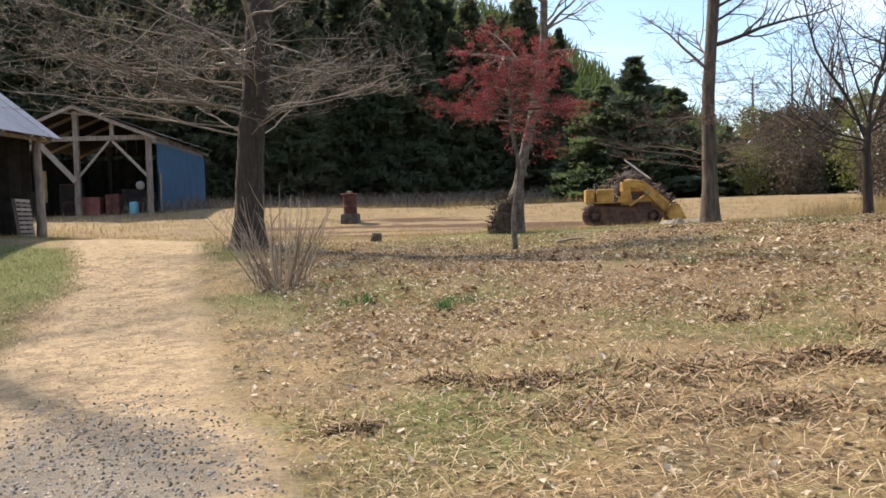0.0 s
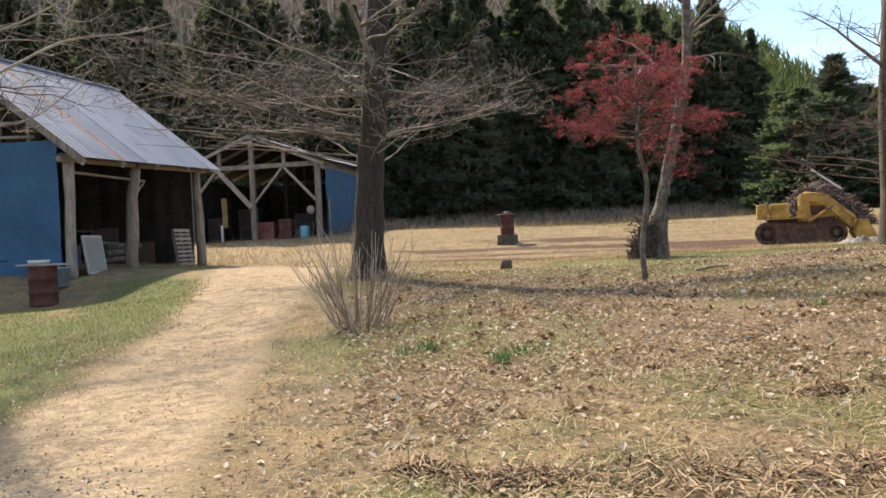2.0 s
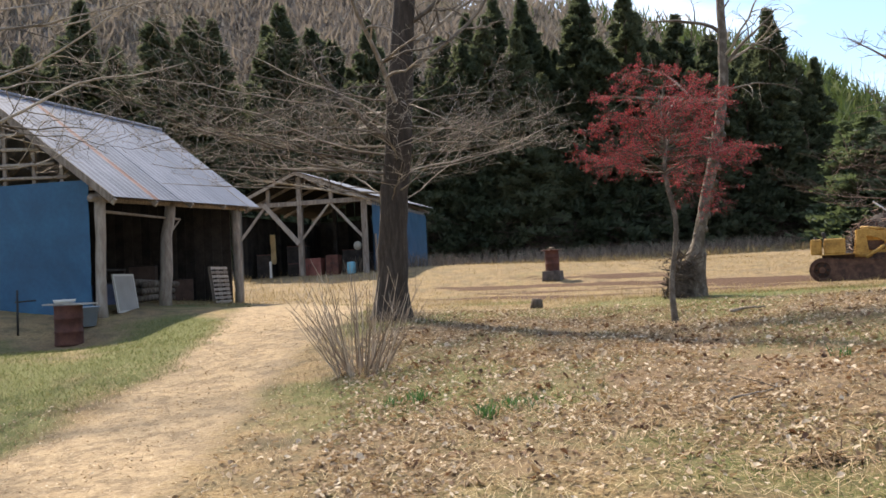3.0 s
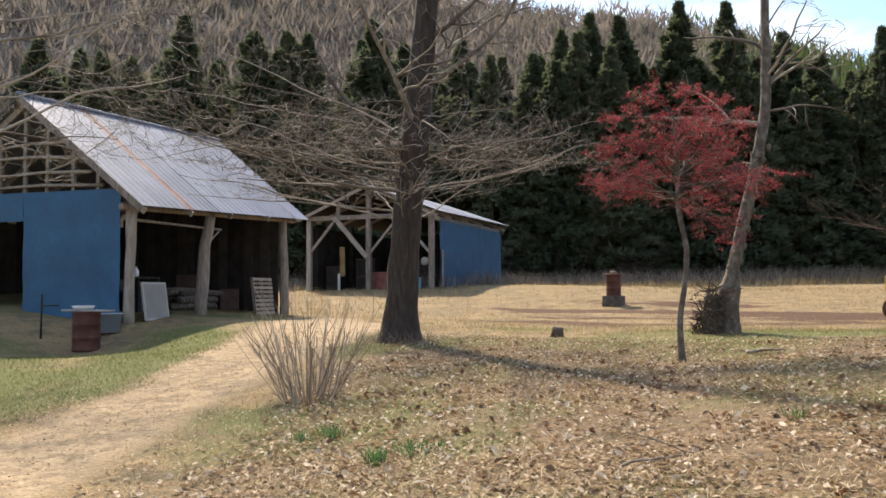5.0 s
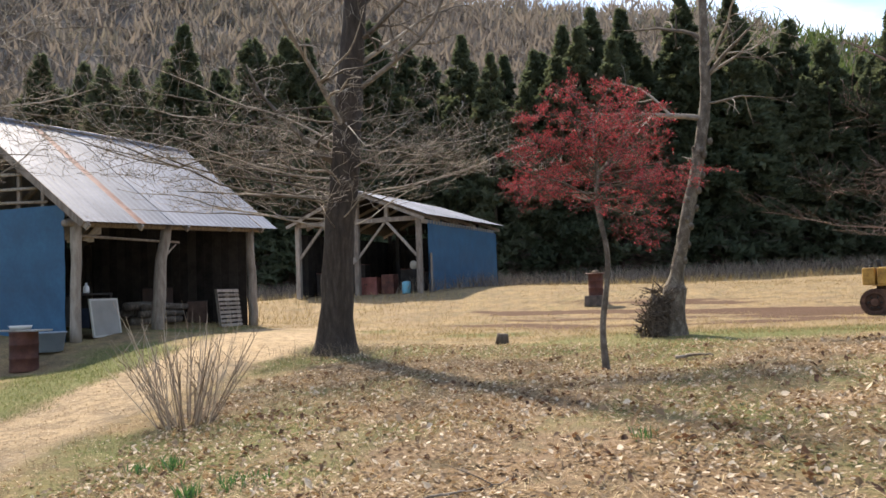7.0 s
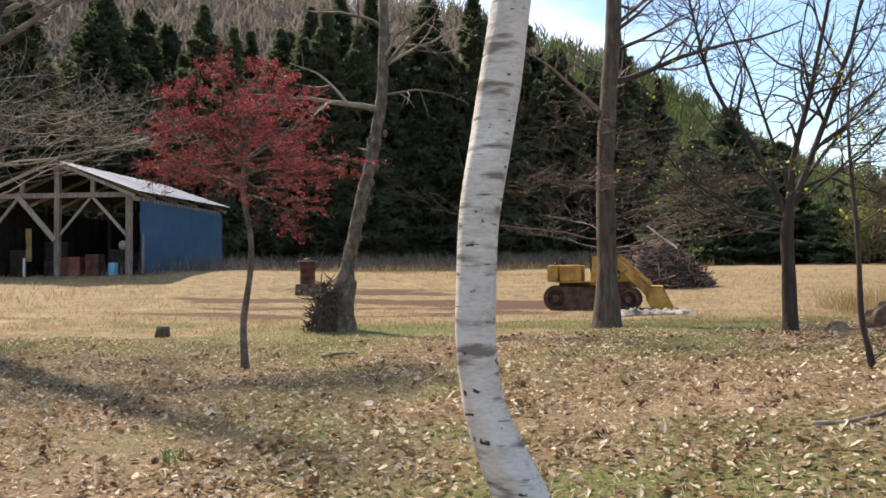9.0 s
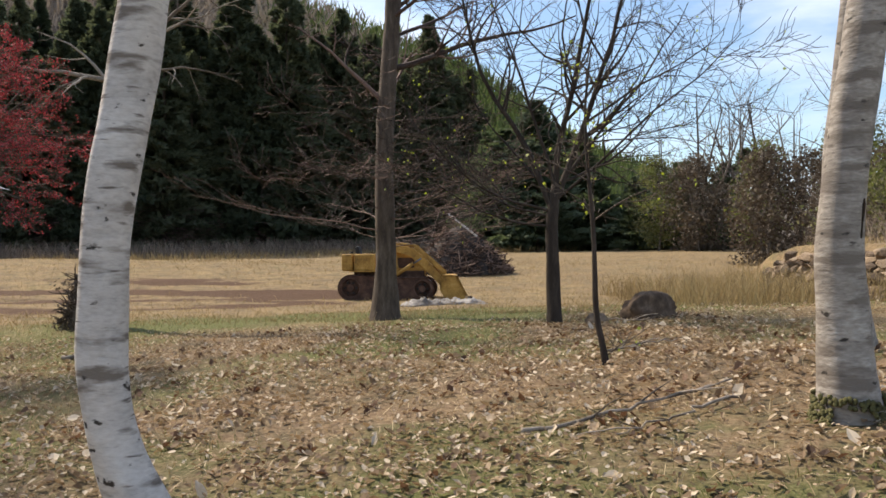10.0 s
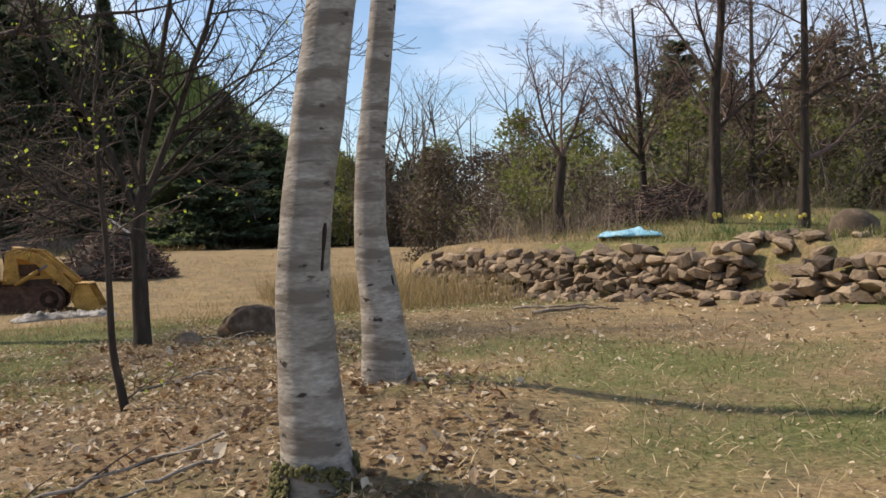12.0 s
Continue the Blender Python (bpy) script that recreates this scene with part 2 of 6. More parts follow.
def ground_material():
    m = bpy.data.materials.new("dry meadow ground")
    m.use_nodes = True
    n, l = m.node_tree.nodes, m.node_tree.links
    bsdf = n["Principled BSDF"]
    tc = n.new("ShaderNodeTexCoord")

    def tex(scale, detail=6, rough=0.6):
        t = n.new("ShaderNodeTexNoise")
        t.inputs["Scale"].default_value, t.inputs["Detail"].default_value, t.inputs["Roughness"].default_value = scale, detail, rough
        l.new(tc.outputs["Object"], t.inputs["Vector"])
        return t.outputs["Fac"]

    def ramp(fac, *stops):
        r = n.new("ShaderNodeValToRGB")
        for k, (at, c) in enumerate(stops):
            el = r.color_ramp.elements[k] if k < 2 else r.color_ramp.elements.new(at)
            el.position, el.color = at, (*c, 1)
        l.new(fac, r.inputs[0])
        return r.outputs[0]

    def mix(fac, a, b):
        x = n.new("ShaderNodeMix")
        x.data_type = "RGBA"
        l.new(fac, x.inputs["Factor"])
        l.new(a, x.inputs["A"])
        l.new(b, x.inputs["B"])
        return x.outputs["Result"]

    def attr(name):
        a = n.new("ShaderNodeAttribute")
        a.attribute_name = name
        return a.outputs["Fac"]

    def broken(name, fac, sharp=0.28):
        """A mask whose edge is broken up by noise."""
        s, r = n.new("ShaderNodeMath"), n.new("ShaderNodeMapRange")
        s.operation = "ADD"
        l.new(attr(name), s.inputs[0])
        l.new(fac, s.inputs[1])
        l.new(s.outputs[0], r.inputs[0])
        r.inputs[1].default_value, r.inputs[2].default_value = 1.0 - sharp, 1.0 + sharp
        return r.outputs[0]

    fine, mid, wide, grit = tex(26, 8, 0.75), tex(5, 6), tex(0.7, 5), tex(90, 4, 0.7)
    straw = ramp(fine, (0.3, (0.13, 0.085, 0.045)), (0.5, (0.27, 0.195, 0.10)), (0.72, (0.43, 0.34, 0.19)))
    litter = ramp(fine, (0.3, (0.07, 0.045, 0.026)), (0.48, (0.19, 0.13, 0.08)), (0.7, (0.36, 0.27, 0.175)))
    dirt = ramp(fine, (0.28, (0.20, 0.14, 0.08)), (0.47, (0.37, 0.275, 0.165)), (0.7, (0.52, 0.42, 0.28)))
    gravel = ramp(grit, (0.3, (0.1, 0.085, 0.068)), (0.5, (0.21, 0.185, 0.15)), (0.72, (0.36, 0.32, 0.265)))
    green = ramp(fine, (0.28, (0.045, 0.052, 0.018)), (0.5, (0.12, 0.13, 0.046)), (0.74, (0.26, 0.245, 0.11)))
    soil = ramp(fine, (0.3, (0.04, 0.022, 0.014)), (0.7, (0.14, 0.083, 0.05)))
    dirt = mix(ramp(mid, (0.42, (0, 0, 0)), (0.58, (0.9, 0.9, 0.9))), dirt, ramp(fine, (0.3, (0.13, 0.095, 0.06)), (0.7, (0.36, 0.275, 0.175))))
    c = mix(broken("litter", mid), straw, litter)
    c = mix(ramp(wide, (0.42, (0, 0, 0)), (0.62, (0.75, 0.75, 0.75))), c, ramp(fine, (0.3, (0.09, 0.06, 0.035)), (0.7, (0.3, 0.22, 0.135))))
    c = mix(ramp(tex(2.2, 6, 0.7), (0.46, (0, 0, 0)), (0.6, (0.7, 0.7, 0.7))), c, ramp(fine, (0.3, (0.05, 0.042, 0.026)), (0.7, (0.19, 0.16, 0.095))))
    c = mix(broken("green", mid), c, green)
    c = mix(broken("soil", tex(1.1, 8, 0.75), 0.13), c, soil)
    c = mix(broken("path", mid, 0.2), c, dirt)
    c = mix(broken("gravel", mid, 0.3), c, gravel)
    l.new(c, bsdf.inputs["Base Color"])
    bsdf.inputs["Roughness"].default_value = 0.95
    bsdf.inputs["Specular IOR Level"].default_value = 0.15
    b, b2 = n.new("ShaderNodeBump"), n.new("ShaderNodeBump")
    b.inputs["Strength"].default_value, b.inputs["Distance"].default_value = 0.6, 0.03
    b2.inputs["Strength"].default_value, b2.inputs["Distance"].default_value = 0.6, 0.015
    l.new(fine, b.inputs["Height"])
    l.new(grit, b2.inputs["Height"])
    l.new(b.outputs[0], b2.inputs["Normal"])
    l.new(b2.outputs[0], bsdf.inputs["Normal"])
    return m


# ---- ground ----
TRACK = [(-0.3, -8.0, 1.7), (-0.7, 0.0, 1.3), (-1.65, 3.5, 1.05), (-2.9, 6.0, 1.15), (-4.0, 9.0, 1.05), (-5.2, 12.1, 0.95), (-7.5, 17.6, 1.4), (-9.8, 22.5, 1.8), (-12.5, 29.0, 2.2), (-18.5, 39.0, 2.8)]


def to_track(x, y):
    """Distance from the track's edge, below 0 on the track."""
    best = 99.0
    for (ax, ay, aw), (bx, by, bw) in zip(TRACK, TRACK[1:]):
        dx, dy = bx - ax, by - ay
        k = min(1.0, max(0.0, ((x - ax) * dx + (y - ay) * dy) / (dx * dx + dy * dy)))
        best = min(best, math.hypot(x - ax - k * dx, y - ay - k * dy) - (aw + k * (bw - aw)))
    return best


def cover(x, y):
    """How much of path, gravel, litter, green and bare soil lies at a place."""
    d = to_track(x, y)
    path = (1 - smooth01(-0.45, 0.5, d)) * (1 - 0.55 * smooth01(20, 27, y)) * (0.86 + 0.4 * noise.noise((x * 0.9, y * 0.6, 21)))
    gravel = (1 - smooth01(-0.9, 0.35, d)) * (1 - smooth01(3.2, 6.6, y)) * 0.95
    w = noise.noise((x * 0.22, y * 0.22, 9))
    litter = smooth01(0.3, 1.4, d) * (1 - smooth01(9.5, 12.5, x + 0.25 * (12 - y) * (y < 12))) * smooth01(4.5, 10.0, y + 0.2 * x + 2.5 * w) * (1 - smooth01(17.5, 21.0, y)) * (0.78 + 0.25 * w)
    if x < -4:
        litter *= smooth01(-9, -6, x) * 0.9
    g = noise.noise((x * 0.35, y * 0.35, 2))
    g2 = noise.noise((x * 0.9, y * 0.9, 12))
    green = 0.33 + 0.75 * g + 0.5 * g2
    green += 0.5 * math.exp(-((y - 21.5) / 2.6) ** 2) * smooth01(-4, 2, x)
    if x < -4 and d > 0.2:
        green += 0.5 * math.exp(-((d - 1.4) / 1.3) ** 2) * (1 - smooth01(15, 19, y))
    green += 0.08 * math.exp(-((x - 11) / 2.5) ** 2 - ((y - 11) / 3) ** 2) - 0.12 * smooth01(11, 14, x)
    if x < -4.5 and d > 0.1 and y < 18:
        green += 0.1
    if y > 25:
        green *= 0.35
    band = math.exp(-((y - 32.0) / 6.0) ** 2) * smooth01(-13, -8, x) * (1 - smooth01(1, 7, x))
    soil = band * (0.62 + 1.3 * noise.noise((x * 0.14, y * 0.55, 5)) + 0.7 * noise.noise((x * 0.45, y * 1.3, 8)))
    return path, gravel, litter, max(0.0, min(green, 0.95)), max(0.0, soil)


def steps(lo, hi, fine, far):
    near = [lo + fine * k for k in range(int((hi - lo) / fine) + 1)]
    a, b, s = near[0], near[-1], fine
    left, right = [], []
    while b < far:
        s *= 1.35
        a, b = a - s, b + s
        left.append(a)
        right.append(b)
    return left[::-1] + near + right


gx, gy = steps(-26, 24, 0.25, 1500), steps(-4, 44, 0.25, 1500)
masks = {k: [] for k in ("path", "gravel", "litter", "green", "soil")}
ground_buf = Buf()
for y in gy:
    for x in gx:
        ground_buf.v.append((x, y, height(x, y)))
        for k, v in zip(masks, cover(x, y)):
            masks[k].append(v)
nx = len(gx)
ground_buf.f = [(j * nx + i, j * nx + i + 1, (j + 1) * nx + i + 1, (j + 1) * nx + i) for j in range(len(gy) - 1) for i in range(nx - 1)]
ground = part("ground", ground_buf, ground_material(), smooth=True)
for k, v in masks.items():
    ground.data.attributes.new(k, "FLOAT", "POINT").data.foreach_set("value", v)
tagged(ground, "dry spring lawn with dirt track, leaf litter and green patches", "ground", kind="structure")
flat_z = np.array([v[2] for v in ground_buf.v]).reshape(len(gy), nx)
flat_cover = np.stack([np.array(v).reshape(len(gy), nx) for v in masks.values()], -1)
gx0, gy0 = next(k for k, v in enumerate(gx) if v >= -26), next(k for k, v in enumerate(gy) if v >= -4)


def cell(x, y):
    """Row, column and shares of the fine part of the ground's mesh, or None outside it."""
    u, v = (x + 26) / 0.25, (y + 4) / 0.25
    if not (0 <= u < 199 and 0 <= v < 191):
        return None
    i, j = int(u), int(v)
    return j + gy0, i + gx0, u - i, v - j


def ground_z(x, y):
    c = cell(x, y)
    if c is None:
        return height(x, y)
    j, i, u, v = c
    return float((flat_z[j, i] * (1 - u) + flat_z[j, i + 1] * u) * (1 - v) + (flat_z[j + 1, i] * (1 - u) + flat_z[j + 1, i + 1] * u) * v)


def cover_at(x, y):
    c = cell(x, y)
    return cover(x, y) if c is None else flat_cover[c[0], c[1]]

# ---- sheds ----
def corrugated(name, u0, u1, a0, a1, b0, b1, material, parent, thick=0.012, ribs=1.0, label=""):
    """A roof sheet between an upper edge (a0 to a1) and a lower edge (b0 to b1), from share u0 to u1 along them, with ribs down the slope."""
    a0, a1, b0, b1 = (Vector(p) for p in (a0, a1, b0, b1))
    up = (a1 - a0).cross(b0 - a0).normalized()
    if up.z < 0:
        up = -up
    width = (a1 - a0).length * (u1 - u0)
    n = max(4, int(width / 0.045))
    buf = Buf()
    for k in range(n + 1):
        u = u0 + (u1 - u0) * k / n
        lift = up * 0.007 * ribs * math.cos(width * k / n * 2 * math.pi / 0.27)
        top, low = a0.lerp(a1, u) + lift, b0.lerp(b1, u) + lift
        buf.v += [top, low, top - up * thick, low - up * thick]
    for k in range(n):
        s = 4 * k
        buf.f += [(s, s + 1, s + 5, s + 4), (s + 6, s + 7, s + 3, s + 2), (s + 1, s + 3, s + 7, s + 5), (s + 4, s + 6, s + 2, s)]
    buf.f += [(0, 2, 3, 1), (4 * n + 1, 4 * n + 3, 4 * n + 2, 4 * n)]
    return part(name, buf, material, parent, label, smooth=False)


def log(name, pts, r0, r1, material, parent, label="", sides=9):
    """A round, slightly crooked post or pole."""
    a, b = Vector(pts[0]), Vector(pts[-1])
    n = 7
    buf, line, rad = Buf(), [], []
    for k in range(n):
        u = k / (n - 1)
        i = u * (len(pts) - 1)
        j = min(int(i), len(pts) - 2)
        p = Vector(pts[j]).lerp(Vector(pts[j + 1]), i - j)
        line.append(p + Vector((rng.uniform(-1, 1), rng.uniform(-1, 1), 0)) * r0 * 0.16 * (0 < k < n - 1))
        rad.append((r0 + (r1 - r0) * u) * rng.uniform(0.93, 1.07))
    buf.tube(line, rad, sides)
    return part(name, buf, material, parent, label, smooth=True)


def draped(name, w, h, material, parent, at, sag=0.03, nx=40, nz=24, label="", thick=0.012):
    """A sheet of tarpaulin nailed up flat in x and z, with creases."""
    buf = Buf()
    for face in (0, 1):
        for j in range(nz + 1):
            for i in range(nx + 1):
                x, z = w * i / nx, h * j / nz
                y = sag * noise.noise((x * 0.9, z * 0.7, 3)) + sag * 0.5 * noise.noise((x * 3.1 + z * 2, z * 0.9, 7)) + 0.25 * sag * noise.noise((x * 9, z * 7, 1))
                buf.v.append((x + 0.02 * noise.noise((z * 2, i, 5)) * (i in (0, nx)), y + thick * face, z + 0.04 * noise.noise((x * 1.5, j, 2)) * (j == 0)))
    m = (nx + 1) * (nz + 1)
    for j in range(nz):
        for i in range(nx):
            s = j * (nx + 1) + i
            buf.f.append((s, s + 1, s + nx + 2, s + nx + 1))
            buf.f.append((m + s + nx + 1, m + s + nx + 2, m + s + 1, m + s))
    return part(name, buf, material, parent, label, smooth=True, at=at)


S1 = pose(-12.52, 17.45, 0.82, 0, 0, 10.9)
shed1 = thing("open_shed", "open timber pole shed with tin roof and blue tarpaulin gable wall", "shed", S1)
E0, E1 = 2.88, 3.26              # eave heights above the floor, near and far end
R0, R1 = 5.78, 6.16              # ridge heights
RX, BX = -3.05, -6.6
for u0, u1, m_ in ((0, 0.118, M_STEEL), (0.112, 0.23, M_STEEL), (0.23, 0.262, M_RUST), (0.258, 0.40, M_STEEL), (0.394, 0.52, M_STEEL), (0.514, 0.64, M_STEEL), (0.634, 0.76, M_STEEL), (0.754, 0.88, M_STEEL), (0.874, 1.0, M_STEEL)):
    lift = 0.004 if int(u0 * 1000) % 2 else 0.0
    corrugated("roof_sheet", u0, u1, (RX, -0.4, R0 + lift), (RX, 8.92, R1 + lift), (0.5, -0.4, E0 - 0.03 + lift), (0.5, 8.92, E1 - 0.03 + lift), m_, shed1, label="rust-stained roof sheet" if m_ == M_RUST else "")
corrugated("roof_sheet", 0, 1, (RX, -0.4, R0), (RX, 8.92, R1), (BX - 0.5, -0.4, E0 - 0.1), (BX - 0.5, 8.92, E1 - 0.1), M_STEEL, shed1)
cap = Buf().tube([(RX, -0.47, R0 + 0.02), (RX, 8.94, R1 + 0.02)], [0.06, 0.06], 8)
part("ridge_cap", cap, M_STEEL, shed1, smooth=True)
for y, z in ((0.0, E0), (2.0, None), (4.0, None), (6.2, None), (8.05, E1)):
    k = y / 8.05
    ez, rz_ = E0 + (E1 - E0) * k, R0 + (R1 - R0) * k
    for x0, x1 in ((0.5, RX), (BX - 0.4, RX)):
        part("rafter", Buf().beam((x0, y - 0.1, ez - 0.16), (x1, y - 0.1, rz_ - 0.13), 0.07, 0.15), M_TIMBER, shed1)
part("bargeboard", Buf().beam((0.62, -0.42, E0 - 0.12), (RX, -0.42, R0 - 0.09), 0.035, 0.17), M_TIMBER, shed1, bevel=0.006)
log("corner_post", [(0, 0, -0.15), (0.03, 0.02, E0 + 0.05)], 0.14, 0.125, M_TIMBER, shed1)
log("post", [(-0.05, 3.2, -0.15), (-0.02, 3.28, 1.6), (0.02, 3.55, E0 + 0.12)], 0.19, 0.15, M_TIMBER, shed1, "crooked leaning log post with the stub of a branch")
log("branch_stub", [(0.0, 3.4, 2.1), (0.1, 3.85, 2.5)], 0.04, 0.02, M_TIMBER, shed1)
log("post", [(0, 8.07, -0.15), (-0.02, 8.05, E1 + 0.0)], 0.16, 0.13, M_TIMBER, shed1)
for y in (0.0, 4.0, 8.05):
    log("back_post", [(BX, y, -0.15), (BX, y, E0 + 0.1)], 0.13, 0.11, M_SHADEWOOD, shed1)
log("eave_beam", [(0, -0.35, E0 - 0.05), (0, 8.75, E1 - 0.06)], 0.09, 0.08, M_TIMBER, shed1)
log("rail", [(-0.08, 0.1, E0 - 0.32), (-0.05, 4.2, E0 - 0.3)], 0.04, 0.035, M_TIMBER, shed1)
log("gable_beam", [(0.35, 0.04, E0 + 0.02), (BX, 0.04, E0 + 0.1)], 0.11, 0.1, M_TIMBER, shed1)
for x in (-0.95, -1.7, -2.5, -3.2, -4.0, -4.8):
    top = E0 + (R0 - E0) * min(1, max(0, -x + 0.5) / 3.7) if x > RX else R0 - (R0 - E0) * (RX - x) / 3.7
    part("stud", Buf().beam((x, 0.02, E0 + 0.3), (x, 0.02, top - 0.2), 0.09, 0.08), M_TIMBER, shed1)
for x0, x1, z0, z1 in ((-0.75, -4.6, 3.42, 3.45), (-1.1, -4.2, 3.78, 3.74), (-1.5, -4.4, 4.15, 4.2), (-1.9, -3.9, 4.55, 4.5)):
    log("gable_pole", [(x0, -0.05, z0), ((x0 + x1) / 2, -0.06, (z0 + z1) / 2 + 0.05), (x1, -0.05, z1)], 0.045, 0.035, M_TIMBER, shed1)
draped("blue_wall", 2.9, 3.3, M_BLUE, shed1, pose(-3.06, -0.17, 0.0), 0.035, label="blue tarpaulin nailed over the gable wall")
draped("blue_wall", 2.5, 3.3, M_BLUE, shed1, pose(-6.6, -0.17, 0.0), 0.035, label="blue tarpaulin nailed over the gable wall")
draped("blue_strip", 1.02, 0.72, M_BLUE, shed1, pose(-4.09, -0.17, 2.58), 0.02, 12, 6)
# inner boards, coloured darker than the outer timber for the shade indoors
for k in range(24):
    part("back_board", Buf().box((0.03, 0.325, 2.9 + 0.15 * (k % 3)), pose(BX - 0.06, 0.2 + k * 0.335, 1.4 + 0.07 * (k % 3))), M_SHADEWOOD, shed1)
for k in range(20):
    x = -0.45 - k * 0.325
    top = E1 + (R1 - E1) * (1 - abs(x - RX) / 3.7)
    part("end_board", Buf().box((0.315, 0.03, top - 0.25), pose(x, 8.2, (top - 0.25) / 2)), M_SHADEWOOD, shed1)

S2 = pose(-17.0, 41.03, 1.67, 0, 0, 7.0)
shed2 = thing("barn", "weathered timber frame barn with open front and blue side wall", "barn", S2)
W2, D2, H2, P2 = -7.1, 11.2, 3.88, 5.5
MX = W2 / 2
for u0, u1 in ((0, 0.17), (0.165, 0.34), (0.335, 0.51), (0.505, 0.68), (0.675, 0.84), (0.835, 1.0)):
    corrugated("roof_sheet", u0, u1, (MX, -0.55, P2 + 0.06), (MX, D2 + 0.5, P2 + 0.06), (0.68, -0.55, H2 + 0.12), (0.68, D2 + 0.5, H2 + 0.22), M_STEEL, shed2)
# this sheet is board-dark all over, painting in the shade of its underside
corrugated("roof_sheet", 0, 1, (MX, -0.55, P2 + 0.06), (MX, D2 + 0.5, P2 + 0.06), (W2 - 0.55, -0.55, H2 + 0.1), (W2 - 0.55, D2 + 0.5, H2 + 0.05), M_SHADEWOOD, shed2)
for x0 in (0.5, W2 - 0.45):
    for y in (-0.45, 1.6, 4.2, 6.8, D2):
        part("rafter", Buf().beam((x0, y, H2 - 0.1), (MX, y, P2 - 0.06), 0.08, 0.16), M_TIMBER, shed2)
for x in (W2, MX, 0):
    part("post", Buf().box((0.26, 0.24, (H2 if x != MX else P2 - 0.2) + 0.1), pose(x, 0, (H2 if x != MX else P2 - 0.2) / 2 - 0.1)), M_TIMBER, shed2, bevel=0.015)
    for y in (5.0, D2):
        part("inner_post", Buf().box((0.2, 0.2, H2), pose(x, y, H2 / 2)), M_SHADEWOOD, shed2)
part("header_beam", Buf().box((7.2, 0.2, 0.24), pose(MX, -0.03, H2 - 0.0)), M_TIMBER, shed2, bevel=0.015)
for x in (MX - 1.78, MX + 1.78):
    part("queen_post", Buf().box((0.2, 0.16, 0.8), pose(x, -0.03, H2 + 0.42)), M_TIMBER, shed2, bevel=0.01)
for a, b, w in (((W2 + 0.1, -0.02, 2.1), (W2 + 1.55, -0.02, H2 - 0.12), 0.15), ((W2 + 1.55, -0.15, H2 + 0.05), (MX - 0.05, -0.15, 1.75), 0.26), ((MX + 0.1, -0.02, 2.0), (MX + 1.65, -0.02, H2 - 0.12), 0.12), ((MX + 1.75, -0.02, H2 - 0.1), (-0.1, -0.02, 1.95), 0.14)):
    part("brace", Buf().beam(a, b, w, 0.09, (0, 1, 0)), M_TIMBER, shed2, bevel=0.01)
for y in (0.1, D2):
    part("plate", Buf().box((0.2, 0.2, 0.2), pose(0, y, H2 - 0.1)), M_TIMBER, shed2)
part("side_plate", Buf().box((0.18, D2, 0.2), pose(0.08, D2 / 2, H2 - 0.16)), M_TIMBER, shed2)
draped("blue_wall", D2 - 0.5, 3.62, M_BLUE, shed2, pose(0.24, 0.6, 0.0, 0, 0, 90), 0.04, 60, 20, "blue tarpaulin side wall with frayed top edge")
for k in range(26):
    part("tarpaulin_tab", Buf().box((0.012, 0.09, 0.2), pose(0.24, 0.8 + k * 0.4, 3.7 + 0.03 * math.sin(k * 2.1), 0, 0, 0)), M_BLUE, shed2)
part("corner_board", Buf().box((0.05, 0.22, 2.2), pose(0.32, 0.75, 1.0)), M_TIMBER, shed2, bevel=0.008)
# barn's inner boards, indoor shade painted into the wood
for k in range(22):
    part("back_board", Buf().box((0.325, 0.03, 3.8), pose(W2 + 0.17 + k * 0.335, D2 + 0.1, 1.7)), M_SHADEWOOD, shed2)
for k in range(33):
    part("side_board", Buf().box((0.03, 0.325, 3.6), pose(W2 - 0.12, 0.3 + k * 0.335, 1.65)), M_SHADEWOOD, shed2)
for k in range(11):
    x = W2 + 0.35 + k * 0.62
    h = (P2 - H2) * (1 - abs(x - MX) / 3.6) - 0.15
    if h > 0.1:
        part("gable_board", Buf().box((0.55, 0.025, h), pose(x, D2 + 0.1, H2 + h / 2)), M_SHADEWOOD, shed2)

# ---- trees ----
def wander(start, way, length, bend, n, lift=0.0, r=rng, floor=-9.0):
    """A crooked line of n steps; lift turns it upwards (or down, below 0)."""
    p, d, out = Vector(start), Vector(way).normalized(), [Vector(start)]
    for _ in range(n):
        d = (d + Vector((r.uniform(-1, 1), r.uniform(-1, 1), r.uniform(-1, 1))) * bend + Vector((0, 0, lift))).normalized()
        if p.z < floor and d.z < 0.05:
            d = Vector((d.x, d.y, 0.12)).normalized()
        p = p + d * (length / n)
        out.append(p.copy())
    return out


